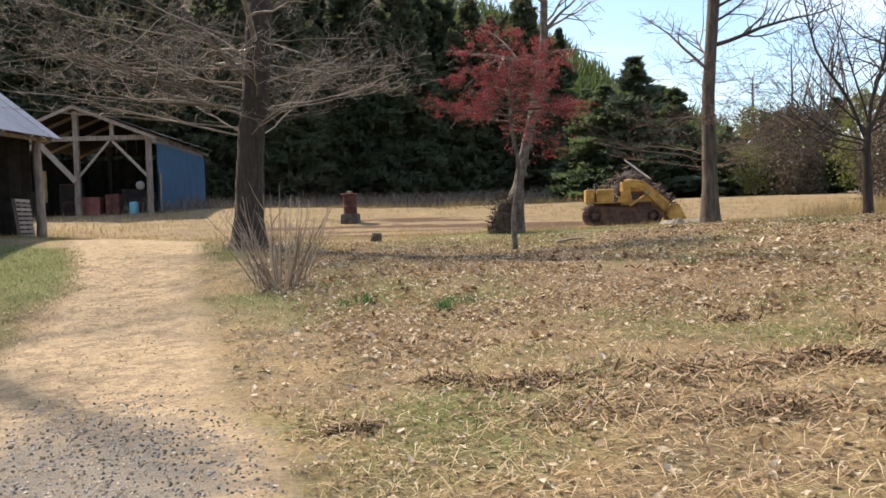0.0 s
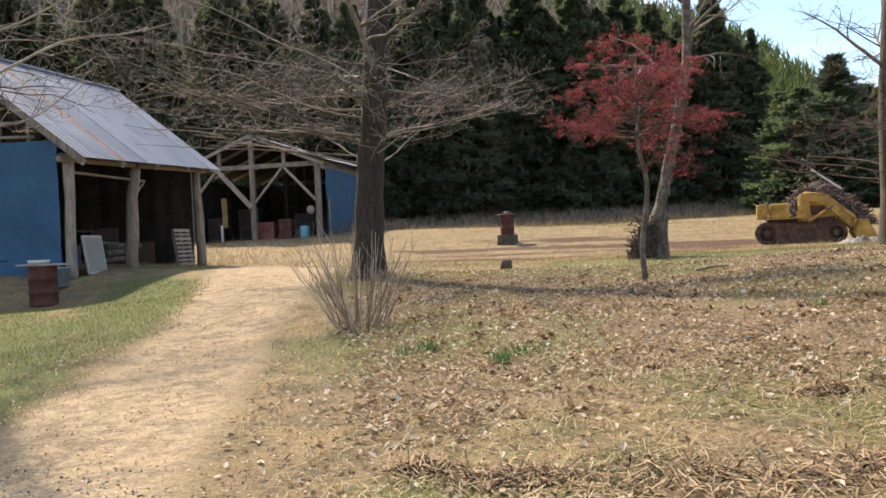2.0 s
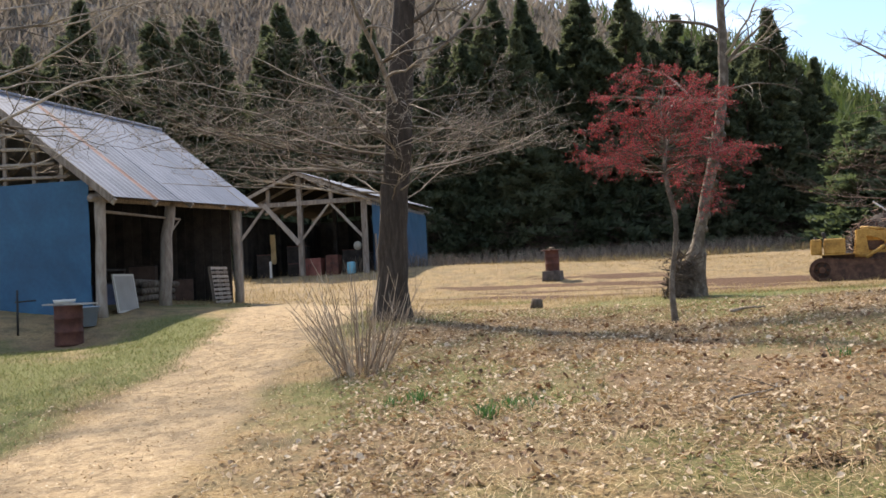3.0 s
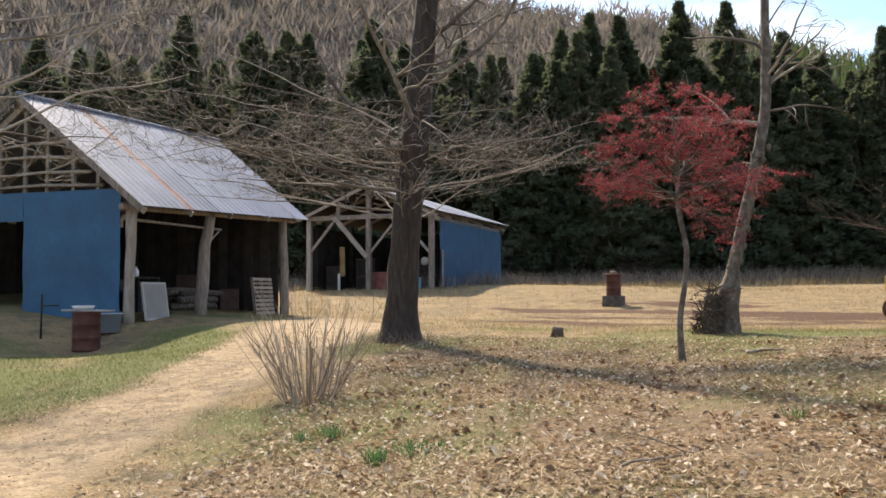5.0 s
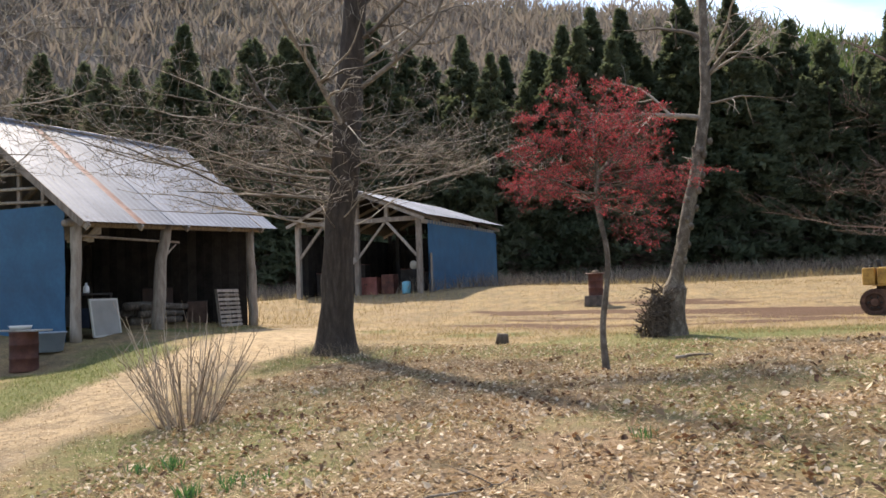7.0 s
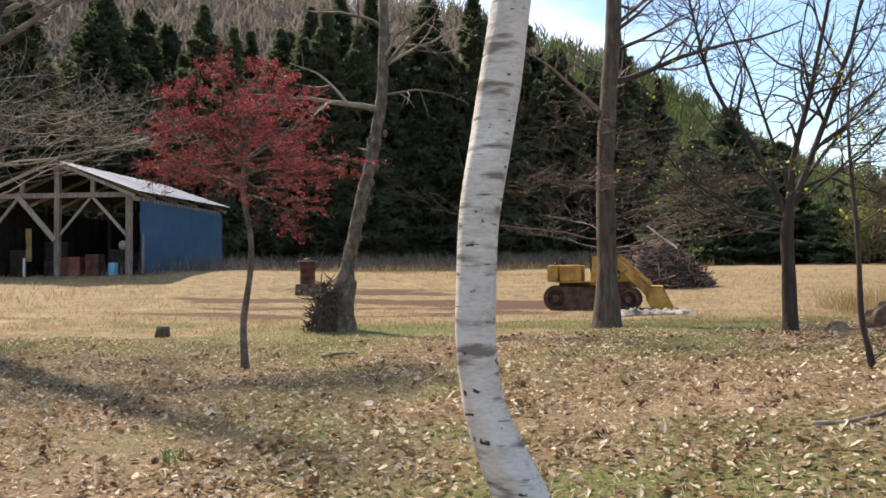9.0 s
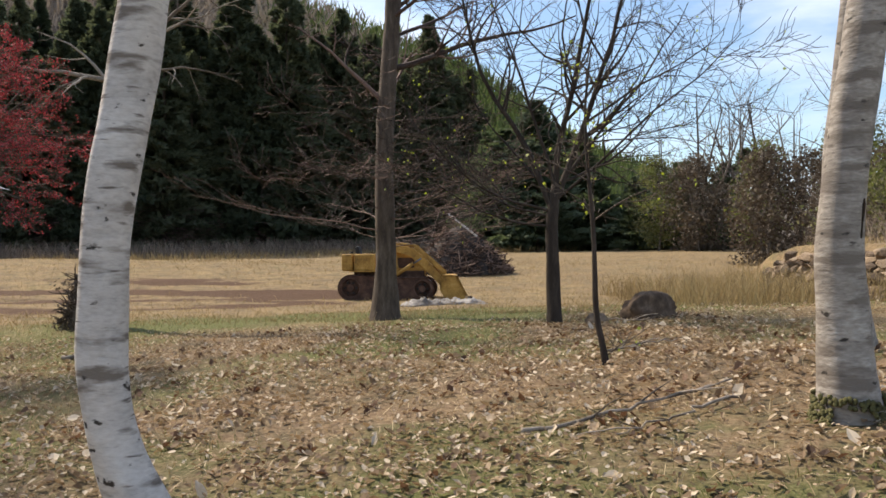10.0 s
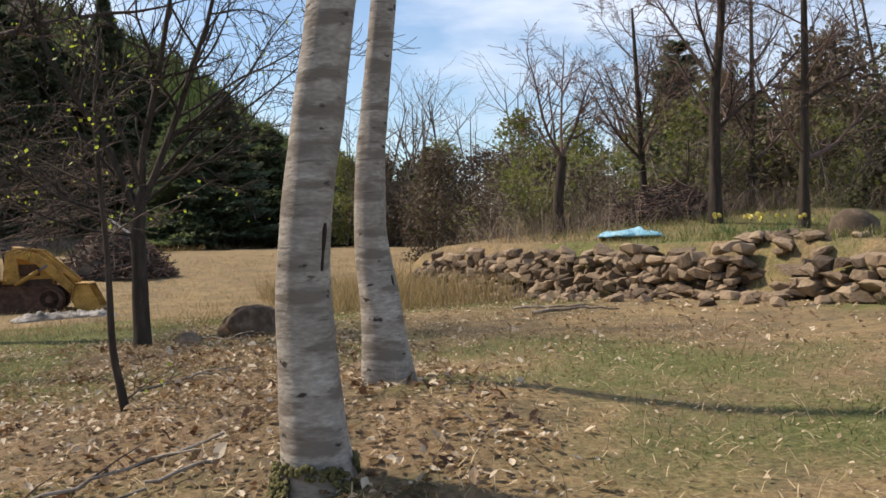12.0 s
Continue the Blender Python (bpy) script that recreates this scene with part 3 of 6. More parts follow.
def grow(buf, start, way, length, radius, level, o, tips):
    """A bough with its side shoots, down to the twigs."""
    n = o["n"][level]
    pts = wander(start, way, length, o["bend"][level], n, o["lift"][level], o["r"], o["floor"])
    rad = [max(o.get("thin", 0.006), radius * (1 - 0.8 * k / n)) for k in range(n + 1)]
    buf.tube(pts, rad, (6, 5, 4, 3)[min(level, 3)] if radius > 0.012 else 3, cap=False)
    r = o["r"]
    if level + 1 < len(o["n"]):
        for _ in range(o["kids"][level]):
            u = r.uniform(0.18, 1.0) * n
            k = min(int(u), n - 1)
            p = pts[k].lerp(pts[k + 1], u - k)
            d = (pts[k + 1] - pts[k]).normalized()
            side = d.orthogonal()
            side.rotate(Matrix.Rotation(r.uniform(0, 2 * math.pi), 3, d))
            side.z *= o["flat"]
            w = (d * o["ahead"] + side * r.uniform(0.6, 1.1)).normalized()
            grow(buf, p, w, length * o["short"] * r.uniform(0.5, 1.1) * (1.15 - 0.45 * u / n), rad[k] * 0.55, level + 1, o, tips)
    else:
        tips += pts[1:]


def opts(seed, n=(7, 5, 4), kids=(9, 6), bend=(0.16, 0.22, 0.3), lift=(0.0, 0.0, 0.0), flat=0.5, ahead=0.7, short=0.5, thin=0.006, floor=-9.0):
    return dict(floor=floor, r=random.Random(seed), n=n, kids=kids, bend=bend, lift=lift, flat=flat, ahead=ahead, short=short, thin=thin)


def trunk_mesh(pts, radii, seed=0, sides=14, rough=0.08, flare=0.0, sub=6):
    """A stem through the given points, knobbly, spread out at its foot."""
    buf, line, rad = Buf(), [], []
    for j in range(len(pts) - 1):
        for k in range(sub):
            u = k / sub
            a, b = Vector(pts[j]), Vector(pts[j + 1])
            before, after = Vector(pts[max(j - 1, 0)]), Vector(pts[min(j + 2, len(pts) - 1)])
            p = 0.5 * (2 * a + (b - before) * u + (2 * before - 5 * a + 4 * b - after) * u * u + (3 * a - before - 3 * b + after) * u ** 3)
            line.append(p)
            rad.append(radii[j] + (radii[j + 1] - radii[j]) * u)
    line.append(Vector(pts[-1]))
    rad.append(radii[-1])
    buf.tube(line, rad, sides)
    foot = line[0].z
    for i, v in enumerate(buf.v):
        ring = min(i // sides, len(line) - 1)
        c = line[ring]
        d = v - c
        a = math.atan2(d.y, d.x)
        k = 1 + rough * noise.noise((math.cos(a) * 1.6 + seed, math.sin(a) * 1.6, c.z * 2.3)) * 1.6
        h = max(0.0, c.z - foot)
        k += flare * math.exp(-h / 0.32) * (0.75 + 0.5 * noise.noise((math.cos(a) * 1.3, math.sin(a) * 1.3, seed * 3.1)))
        buf.v[i] = c + Vector((d.x * k, d.y * k, d.z))
    return buf, line, rad


def leaves_on(tips, count, size, seed, droop=0.3):
    """Small pointed leaves about the twigs."""
    r, buf = random.Random(seed), Buf()
    for _ in range(count):
        p = r.choice(tips) + Vector((r.gauss(0, 1), r.gauss(0, 1), r.gauss(0, 0.7))) * size * 1.1
        d = Vector((r.uniform(-1, 1), r.uniform(-1, 1), r.uniform(-1, 1) - droop)).normalized()
        w = d.orthogonal()
        w.rotate(Matrix.Rotation(r.uniform(0, 6.3), 3, d))
        s = size * r.uniform(0.6, 1.3)
        n = len(buf.v)
        buf.v += [p, p + d * s * 0.5 + w * s * 0.3, p + d * s, p + d * s * 0.5 - w * s * 0.3]
        buf.f.append((n, n + 1, n + 2, n + 3))
    return buf


def bare_tree(name, label, x, y, stem, radii, limbs, o, bark, twig, flare=0.5, leaf=None, rough=0.08, sides=14, category="tree"):
    """A tree with a fitted stem (offsets from its foot), limbs of (share of the stem, way, length, radius)."""
    t = thing(name, label, category, on_ground(x, y, -0.12))
    buf, line, rad = trunk_mesh(stem, radii, seed=x, flare=flare, rough=rough, sides=sides)
    part("trunk", buf, bark, t, smooth=True)
    tips = []
    boughs = Buf()
    for u, way, length, r in limbs:
        i = min(int(u * (len(line) - 1)), len(line) - 1)
        grow(boughs, line[i], way, length, r, 0, o, tips)
    if boughs.v:
        tagged(part("bough_work", boughs, twig, t, smooth=True), kind="stuff")
    if leaf:
        m_, count, size = leaf
        part("foliage", leaves_on(tips, count, size, int(x * 10) + 5), m_, t)
    return t


def ring_limbs(seed, n, u0, u1, length, radius, tilt, taper=0.6, az=(0, 360)):
    """Limbs all round a stem; tilt: degrees above level."""
    r = random.Random(seed)
    out = []
    for k in range(n):
        u = u0 + (u1 - u0) * (k + r.random() * 0.6) / n
        a = radians(r.uniform(*az))
        e = radians(r.uniform(*tilt))
        s = 1 - taper * (u - u0) / max(0.01, u1 - u0)
        out.append((u, (math.cos(a) * math.cos(e), math.sin(a) * math.cos(e), math.sin(e)), length * s * r.uniform(0.7, 1.1), radius * s * r.uniform(0.7, 1.1)))
    return out

# big tree by the track: level, drooping boughs with tangled twigs
limbs = ring_limbs(3, 17, 0.285, 0.56, 6.4, 0.028, (-5, 18), 0.1, (135, 240)) + ring_limbs(4, 15, 0.285, 0.56, 4.2, 0.021, (-14, 18), 0.1, (-80, 80)) + ring_limbs(5, 9, 0.5, 0.98, 4.5, 0.07, (15, 50), 0.4)
limbs += [(0.44, (-0.75, -0.3, 0.75), 3.0, 0.09), (0.36, (-1, -0.2, 0.06), 5.0, 0.05)]
bare_tree("tree", "big bare tree with level tangled boughs beside the track", -4.98, 17.7,
          [(0, 0, 0), (0.05, 0.03, 1.35), (0.13, 0.07, 2.6), (0.26, 0.16, 3.8), (0.36, 0.2, 5.3), (0.5, 0.28, 7.0), (0.6, 0.3, 9.0), (0.6, 0.3, 13.0)], [0.35, 0.32, 0.305, 0.295, 0.275, 0.24, 0.2, 0.08],
          limbs, opts(11, n=(10, 7, 5, 3), kids=(10, 6, 2), bend=(0.2, 0.36, 0.45, 0.5), lift=(-0.006, 0.0, 0.0, 0), flat=0.7, ahead=0.5, short=0.42, thin=0.0038, floor=3.9), M_BARK_SHADE, M_BARK_GREY, flare=0.75)
# tree beyond the track, whose boughs reach over it
bare_tree("tree", "bare tree with long pale boughs over the track", -9.9, 11.0,
          [(0, 0, 0), (0.05, 0, 2.5), (0.1, 0, 5.0), (0.1, 0, 8.0), (0, 0, 12.0)], [0.3, 0.25, 0.22, 0.17, 0.06],
          ring_limbs(6, 9, 0.36, 0.62, 5.2, 0.036, (0, 22), 0.1, (10, 100)) + ring_limbs(8, 8, 0.4, 1.0, 3.5, 0.05, (20, 55), 0.3, (120, 340)),
          opts(14, n=(9, 6, 4), kids=(9, 6), bend=(0.2, 0.32, 0.4), lift=(-0.004, 0, 0), flat=0.7, ahead=0.6, short=0.42, thin=0.004, floor=3.6), M_BARK_SHADE, M_BARK_GREY, flare=0.6)
# leaning tree with the overgrown foot
leaner = bare_tree("tree", "leaning bare tree with a knobbly mottled stem", 1.0, 20.8,
          [(0, 0, 0), (0.04, 0, 0.95), (0.09, 0, 1.3), (0.4, 0, 2.65), (0.7, 0, 3.9), (0.81, 0, 4.8), (0.85, 0, 6.3), (0.87, 0, 11.0)], [0.235, 0.205, 0.135, 0.112, 0.108, 0.098, 0.09, 0.035],
          [(0.65, (-1, -0.1, 0.2), 2.5, 0.07), (0.51, (-0.25, 0, 1), 0.5, 0.08), (0.78, (0.9, 0, 0.5), 1.6, 0.05), (0.7, (0.5, 0, -0.1), 1.6, 0.03), (0.85, (-0.8, 0.2, 0.6), 2.0, 0.05), (0.9, (0.8, -0.3, 0.5), 2.4, 0.045)] + ring_limbs(15, 7, 0.75, 1.0, 2.6, 0.035, (-10, 50)),
          opts(12, n=(7, 5, 4), kids=(5, 3), bend=(0.22, 0.3, 0.35), lift=(-0.03, -0.06, -0.06)), M_BARK_PALE, M_BARK_GREY, flare=0.12, rough=0.2)
lr = random.Random(19)
for k in range(16):
    z = 1.45 + 0.165 * k + lr.uniform(-0.05, 0.05)
    cx = 0.09 + 0.255 * (z - 1.3) if z < 3.9 else 0.75
    a = radians((-150, -40, -95, 30)[k % 4] + lr.uniform(-20, 20))
    knot = Buf().lathe([(0.0, 0.05), (0.03, 0.045), (0.055, 0.02), (0.06, -0.03), (0.04, -0.09), (0, -0.1)], 8, pose(cx + 0.1 * math.cos(a), 0.1 * math.sin(a), z, lr.uniform(-20, 20), lr.uniform(-20, 20)))
    part("knot", knot, M_BARK_PALE, leaner, smooth=True)
# red maple
bare_tree("red_maple", "small ornamental maple with fresh red leaves", 0.95, 16.8,
          [(0, 0, 0), (-0.03, 0, 0.8), (0.07, 0, 1.5), (0.09, 0, 2.0), (-0.03, 0, 2.7), (-0.02, 0, 3.3), (-0.06, 0, 4.2)], [0.062, 0.048, 0.043, 0.043, 0.04, 0.032, 0.01],
          ring_limbs(21, 20, 0.70, 0.92, 1.7, 0.024, (-4, 30), 0.15) + ring_limbs(22, 10, 0.8, 1.0, 1.2, 0.022, (25, 70), 0.2) + [(0.69, (1, -0.2, -0.1), 1.2, 0.02)], opts(13, n=(6, 5, 4), kids=(9, 6), bend=(0.2, 0.25, 0.3), lift=(0.0, -0.01, 0), flat=0.3, short=0.5, thin=0.0035),
          M_BARK_PALE, M_BARK, flare=0.3, leaf=(M_RED, 24000, 0.025))

M_MOSS = mat("moss", [(0.04, 0.035, 0.014), (0.09, 0.085, 0.03), (0.16, 0.145, 0.06)], 9, 0.95, 0.9)


def birch_material(pale, bands):
    """White bark with dark cross bands, scars and a grey, rough foot."""
    m = mat("white birch bark", pale, 3.0, 0.7, 0.5, stretch=(1, 1, 2.5), fine=24, spread=0.6)
    n, l = m.node_tree.nodes, m.node_tree.links
    bsdf = n["Principled BSDF"]
    base = bsdf.inputs["Base Color"].links[0].from_socket
    tc = n.new("ShaderNodeTexCoord")
    for scale, lo, hi, colour in (((3.4, 3.4, 15), 0.58 - bands, 0.7 - bands, (0.17, 0.145, 0.122)), ((6, 6, 42), 0.63 - 0.3 * bands, 0.72, (0.12, 0.10, 0.085)), ((9, 9, 16), 0.67 - 0.3 * bands, 0.70, (0.03, 0.025, 0.02))):
        mp, t, r, x = n.new("ShaderNodeMapping"), n.new("ShaderNodeTexNoise"), n.new("ShaderNodeMapRange"), n.new("ShaderNodeMix")
        mp.inputs["Scale"].default_value = scale
        t.inputs["Scale"].default_value, t.inputs["Detail"].default_value = 1.0, 5
        l.new(tc.outputs["Object"], mp.inputs["Vector"])
        l.new(mp.outputs[0], t.inputs["Vector"])
        l.new(t.outputs["Fac"], r.inputs[0])
        r.inputs[1].default_value, r.inputs[2].default_value = lo, hi
        x.data_type = "RGBA"
        x.inputs["B"].default_value = (*colour, 1)
        l.new(r.outputs[0], x.inputs["Factor"])
        l.new(base, x.inputs["A"])
        base = x.outputs["Result"]
    l.new(base, bsdf.inputs["Base Color"])
    return m


M_BIRCH = birch_material([(0.30, 0.275, 0.25), (0.52, 0.49, 0.455), (0.68, 0.65, 0.61)], 0.035)
M_BIRCH_OLD = birch_material([(0.14, 0.12, 0.1), (0.3, 0.27, 0.235), (0.52, 0.485, 0.44)], 0.1)
M_SCAR = mat("charred split bark", [(0.012, 0.009, 0.007), (0.03, 0.022, 0.017), (0.06, 0.045, 0.035)], 14, 0.97, 0.9, stretch=(2, 2, 0.5), spec=0.1)
for label, x, y, stem, radii, az in (
        ("white birch with a curved foot and ringed bark", 6.0, 9.6, [(0.2, 0, 0), (0.07, 0, 0.3), (-0.09, -0.03, 0.67), (-0.15, -0.05, 1.05), (-0.155, -0.05, 1.38), (-0.12, -0.04, 1.8), (-0.03, 0, 2.4), (0.06, 0, 3.0), (0.14, 0.02, 3.7), (0.24, 0.05, 4.8), (0.4, 0.1, 8.0)], [0.135, 0.125, 0.11, 0.106, 0.108, 0.108, 0.108, 0.104, 0.096, 0.085, 0.04], (30, 150)),
        ("stout white birch with dark scars and a mossy foot", 9.69, 11.0, [(0.02, 0, 0), (-0.02, 0, 0.6), (-0.035, 0, 1.15), (0.02, 0, 1.7), (0.12, -0.02, 2.42), (0.18, -0.03, 2.8), (0.28, -0.05, 3.5), (0.42, -0.1, 5.4), (0.6, -0.1, 9.0)], [0.165, 0.14, 0.133, 0.126, 0.122, 0.118, 0.11, 0.09, 0.04], (20, 160)),
        ("white birch with a dark split near its foot", 10.52, 12.85, [(0.01, 0, 0), (-0.03, 0, 0.6), (-0.09, 0.02, 1.17), (-0.08, 0.02, 1.75), (0.02, 0, 2.7), (0.1, 0, 3.5), (0.28, 0, 5.6), (0.4, 0, 9.0)], [0.155, 0.145, 0.114, 0.108, 0.094, 0.088, 0.07, 0.03], (20, 160))):
    b = bare_tree("birch", label, x, y, stem, radii, ring_limbs(int(x * 7), 8, 0.9, 1.0, 2.2, 0.025, (10, 45), 0.6, az), opts(int(x * 9), kids=(6, 4), lift=(-0.02, -0.06, -0.06)), M_BIRCH if x < 8 else M_BIRCH_OLD, M_BARK, flare=0.55, rough=0.09, sides=24)
    if 8 < x < 10:
        moss = Buf()
        r = random.Random(5)
        for _ in range(900):
            a, h = r.uniform(0, 6.283), 0.06 + 0.2 * r.random() ** 2
            if noise.noise((a * 1.3, h * 5, 4)) < -0.05:
                continue
            d = 0.17 + 0.10 * math.exp(-h / 0.2)
            moss.lathe([(0.003, 0.014), (0.016, 0.006), (0.014, -0.012)], 5, pose(d * math.cos(a), d * math.sin(a), h, r.uniform(-50, 50), r.uniform(-50, 50)))
        tagged(part("moss", moss, M_MOSS, b, smooth=True), "green moss on the foot", kind="stuff")
    if x > 8:
        scar, z0, z1, a = (Buf(), 1.08, 1.55, -60) if x < 10 else (Buf(), 0.62, 1.02, -45)
        pts, rr = [], []
        for k in range(9):
            z = z0 + (z1 - z0) * k / 8
            j = max(i for i in range(len(stem)) if stem[i][2] <= z)
            u = (z - stem[j][2]) / (stem[j + 1][2] - stem[j][2])
            c = Vector(stem[j]).lerp(Vector(stem[j + 1]), u)
            q = radii[j] + (radii[j + 1] - radii[j]) * u
            pts.append(c + Vector((math.cos(radians(a)), math.sin(radians(a)), 0)) * (q - 0.016))
            rr.append(0.006 + 0.017 * math.sin(math.pi * k / 8) * (0.8 + 0.4 * ((k * 7) % 3) / 2))
        part("scar", scar.tube(pts, rr, 8), M_SCAR, b, "black split in the bark", smooth=True)
# tree beside the machine
bare_tree("tree", "bare tree with a brown stem and thin level twigs", 5.92, 21.3,
          [(0.03, 0, 0), (0.05, 0, 1.0), (0.05, 0, 1.9), (0.05, 0, 3.4), (0.18, 0, 5.2), (0.25, 0, 6.5), (0.4, 0, 11)], [0.235, 0.195, 0.175, 0.158, 0.148, 0.14, 0.05],
          ring_limbs(31, 26, 0.25, 0.56, 3.3, 0.013, (-14, 14), 0.2) + ring_limbs(32, 8, 0.6, 1.0, 3.5, 0.05, (10, 45)) + [(0.62, (1, 0.1, 0.45), 3.6, 0.06), (0.58, (-0.9, 0.1, 0.7), 2.2, 0.05)], opts(15, n=(8, 5, 4), kids=(9, 5), bend=(0.15, 0.3, 0.35), lift=(-0.01, 0, 0), flat=0.4, thin=0.004, floor=2.6), M_BARK, M_BUDTWIG, flare=0.75)
bare_tree("tree", "spreading bare tree with the first young leaves", 8.7, 18.4,
          [(0, 0, 0), (-0.02, 0, 1.05), (-0.03, 0, 1.55), (0.0, 0, 1.85), (0.03, 0, 2.15)], [0.106, 0.096, 0.092, 0.08, 0.055],
          [(0.7, (-0.34, 0.1, 1), 4.2, 0.05), (0.78, (0.42, 0.1, 1.0), 4.6, 0.052), (1.0, (0.12, 0, 1), 4.2, 0.05), (0.95, (-0.1, -0.2, 1), 3.8, 0.028), (0.8, (0.8, -0.2, 0.7), 3.4, 0.026), (0.9, (0.65, 0.3, 0.9), 4.2, 0.03), (0.85, (-0.55, 0.2, 0.8), 2.6, 0.024), (0.7, (-1, 0, 0.25), 2.6, 0.024), (0.5, (-1, -0.2, 0.1), 2.4, 0.02), (0.62, (-0.9, 0.3, 0.3), 2.4, 0.02), (1.0, (0.9, 0.3, 0.45), 3.0, 0.028)],
          opts(16, n=(9, 7, 5), kids=(17, 7), bend=(0.17, 0.24, 0.32), lift=(0.03, 0.02, 0), flat=0.8, ahead=0.9, thin=0.0042), M_BARK_SHADE, M_BARK_SHADE, flare=0.35, leaf=(M_BUDS, 330, 0.042))
bare_tree("sapling", "thin crooked sapling among fallen leaves", 8.71, 13.7,
          [(0, 0, 0), (-0.05, 0, 0.3), (-0.1, 0.02, 0.62), (-0.12, 0, 1.3), (-0.17, 0, 2.0), (-0.18, 0, 2.5), (-0.12, 0, 3.0)], [0.036, 0.03, 0.027, 0.022, 0.017, 0.012, 0.006],
          [(0.12, (0.7, 0, 0.35), 0.5, 0.01), (0.55, (0.8, 0, 0.5), 0.9, 0.01), (0.62, (-0.9, 0.2, 0.5), 0.8, 0.01)] + ring_limbs(41, 10, 0.5, 1.0, 0.9, 0.009, (20, 60)),
          opts(17, n=(6, 4, 3), kids=(5, 3), thin=0.0035), M_BARK_SHADE, M_BARK, flare=0.35, leaf=(M_BUDS, 110, 0.036), sides=8)
# trees on the terrace behind the wall
for label, x, y, stem, radii, limbs, sd in (
        ("young bare tree on the terrace", 18.6, 26.7, [(0, 0, 0), (-0.1, 0, 0.85), (0.03, 0, 1.9), (0.05, 0, 2.1)], [0.16, 0.13, 0.12, 0.1], [(1, (-0.6, 0, 1), 2.9, 0.05), (1, (0.05, 0.1, 1), 3.0, 0.05), (0.95, (0.5, 0, 1), 2.7, 0.05), (0.9, (-0.9, 0, 0.9), 2.2, 0.03)], 51),
        ("tall bare tree on the terrace", 20.95, 23.6, [(0, 0, 0), (0.03, 0, 1.7), (0.08, 0, 3.2), (0.3, 0, 5.0), (0.4, 0, 8)], [0.16, 0.13, 0.115, 0.085, 0.04], ring_limbs(52, 15, 0.3, 1.0, 4.0, 0.05, (35, 70)), 52),
        ("bare tree with wide limbs on the terrace", 22.15, 22.1, [(0, 0, 0), (0.0, 0, 1.1), (0.05, 0, 2.2), (0.1, 0, 4.5), (0.1, 0, 7)], [0.12, 0.105, 0.095, 0.07, 0.03], [(0.4, (1, 0, 0.35), 3.2, 0.06), (0.45, (-0.8, 0, 0.7), 2.6, 0.05)] + ring_limbs(53, 8, 0.6, 1.0, 2.6, 0.04, (10, 55)), 53),
        ("slender bare tree on the terrace", 21.7, 27.8, [(0, 0, 0), (-0.1, 0, 1.8), (-0.15, 0, 3.0), (-0.3, 0, 6)], [0.11, 0.09, 0.08, 0.03], ring_limbs(54, 15, 0.28, 1.0, 3.4, 0.045, (30, 65)), 54),
        ("slender bare tree on the terrace", 24.5, 27.0, [(0, 0, 0), (0.1, 0, 1.8), (0.15, 0, 3.0), (0.2, 0, 7)], [0.12, 0.09, 0.08, 0.03], ring_limbs(55, 15, 0.28, 1.0, 3.4, 0.045, (30, 65)), 55)):
    bare_tree("tree", label, x, y, stem, radii, limbs, opts(sd, n=(8, 6, 4), kids=(13, 7), bend=(0.14, 0.2, 0.3), lift=(0.03, 0.03, 0), flat=0.8, ahead=1.0, thin=0.0055), M_BARK_SHADE, M_BUDTWIG, flare=0.35)

# ---- woods ----
def conifer_mesh(seed, tall, wide, col=0.55, count=1500, tuft=12, low=0.06):
    """Foliage of a conifer: ragged boughs of sprays in an uneven cone; col near 1 gives a column, near 0 a sharp cone."""
    r, buf = random.Random(seed), Buf()
    boughs = count // 13
    for b in range(boughs):
        h = low + (0.985 - low) * ((b + r.random()) / boughs) ** 0.9
        rad = wide * min(1.0, (1 - h) * 5 + 0.08) ** 0.5 * ((1 - h) ** (1 - col * 0.72)) * (0.85 + 0.3 * noise.noise((h * 9, seed, 0)))
        a = r.uniform(0, 6.283)
        rad *= (1 + 0.3 * noise.noise((math.cos(a) * 1.6 + seed, math.sin(a) * 1.6, h * tall * 0.5))) * r.uniform(0.72, 1.16)
        s = (0.4 + 0.5 * (1 - h)) * wide * 0.145
        droop = r.uniform(-0.05, 0.28)
        for _ in range(13):
            q = 0.3 + 0.7 * r.random() ** 0.6
            turn = a + r.gauss(0, 0.13)
            out = Vector((math.cos(turn), math.sin(turn), 0.25 - droop))
            c = Vector((math.cos(turn) * rad * q, math.sin(turn) * rad * q, h * tall - droop * rad * q + r.gauss(0, 0.22)))
            for _ in range(tuft):
                d = (out + Vector((r.gauss(0, 0.6), r.gauss(0, 0.6), r.gauss(0.05, 0.45)))).normalized()
                w = d.orthogonal()
                w.rotate(Matrix.Rotation(r.uniform(0, 6.3), 3, d))
                L = s * r.uniform(0.7, 1.8)
                buf.tri(c + w * L * 0.22, c - w * L * 0.22, c + d * L)
    return buf


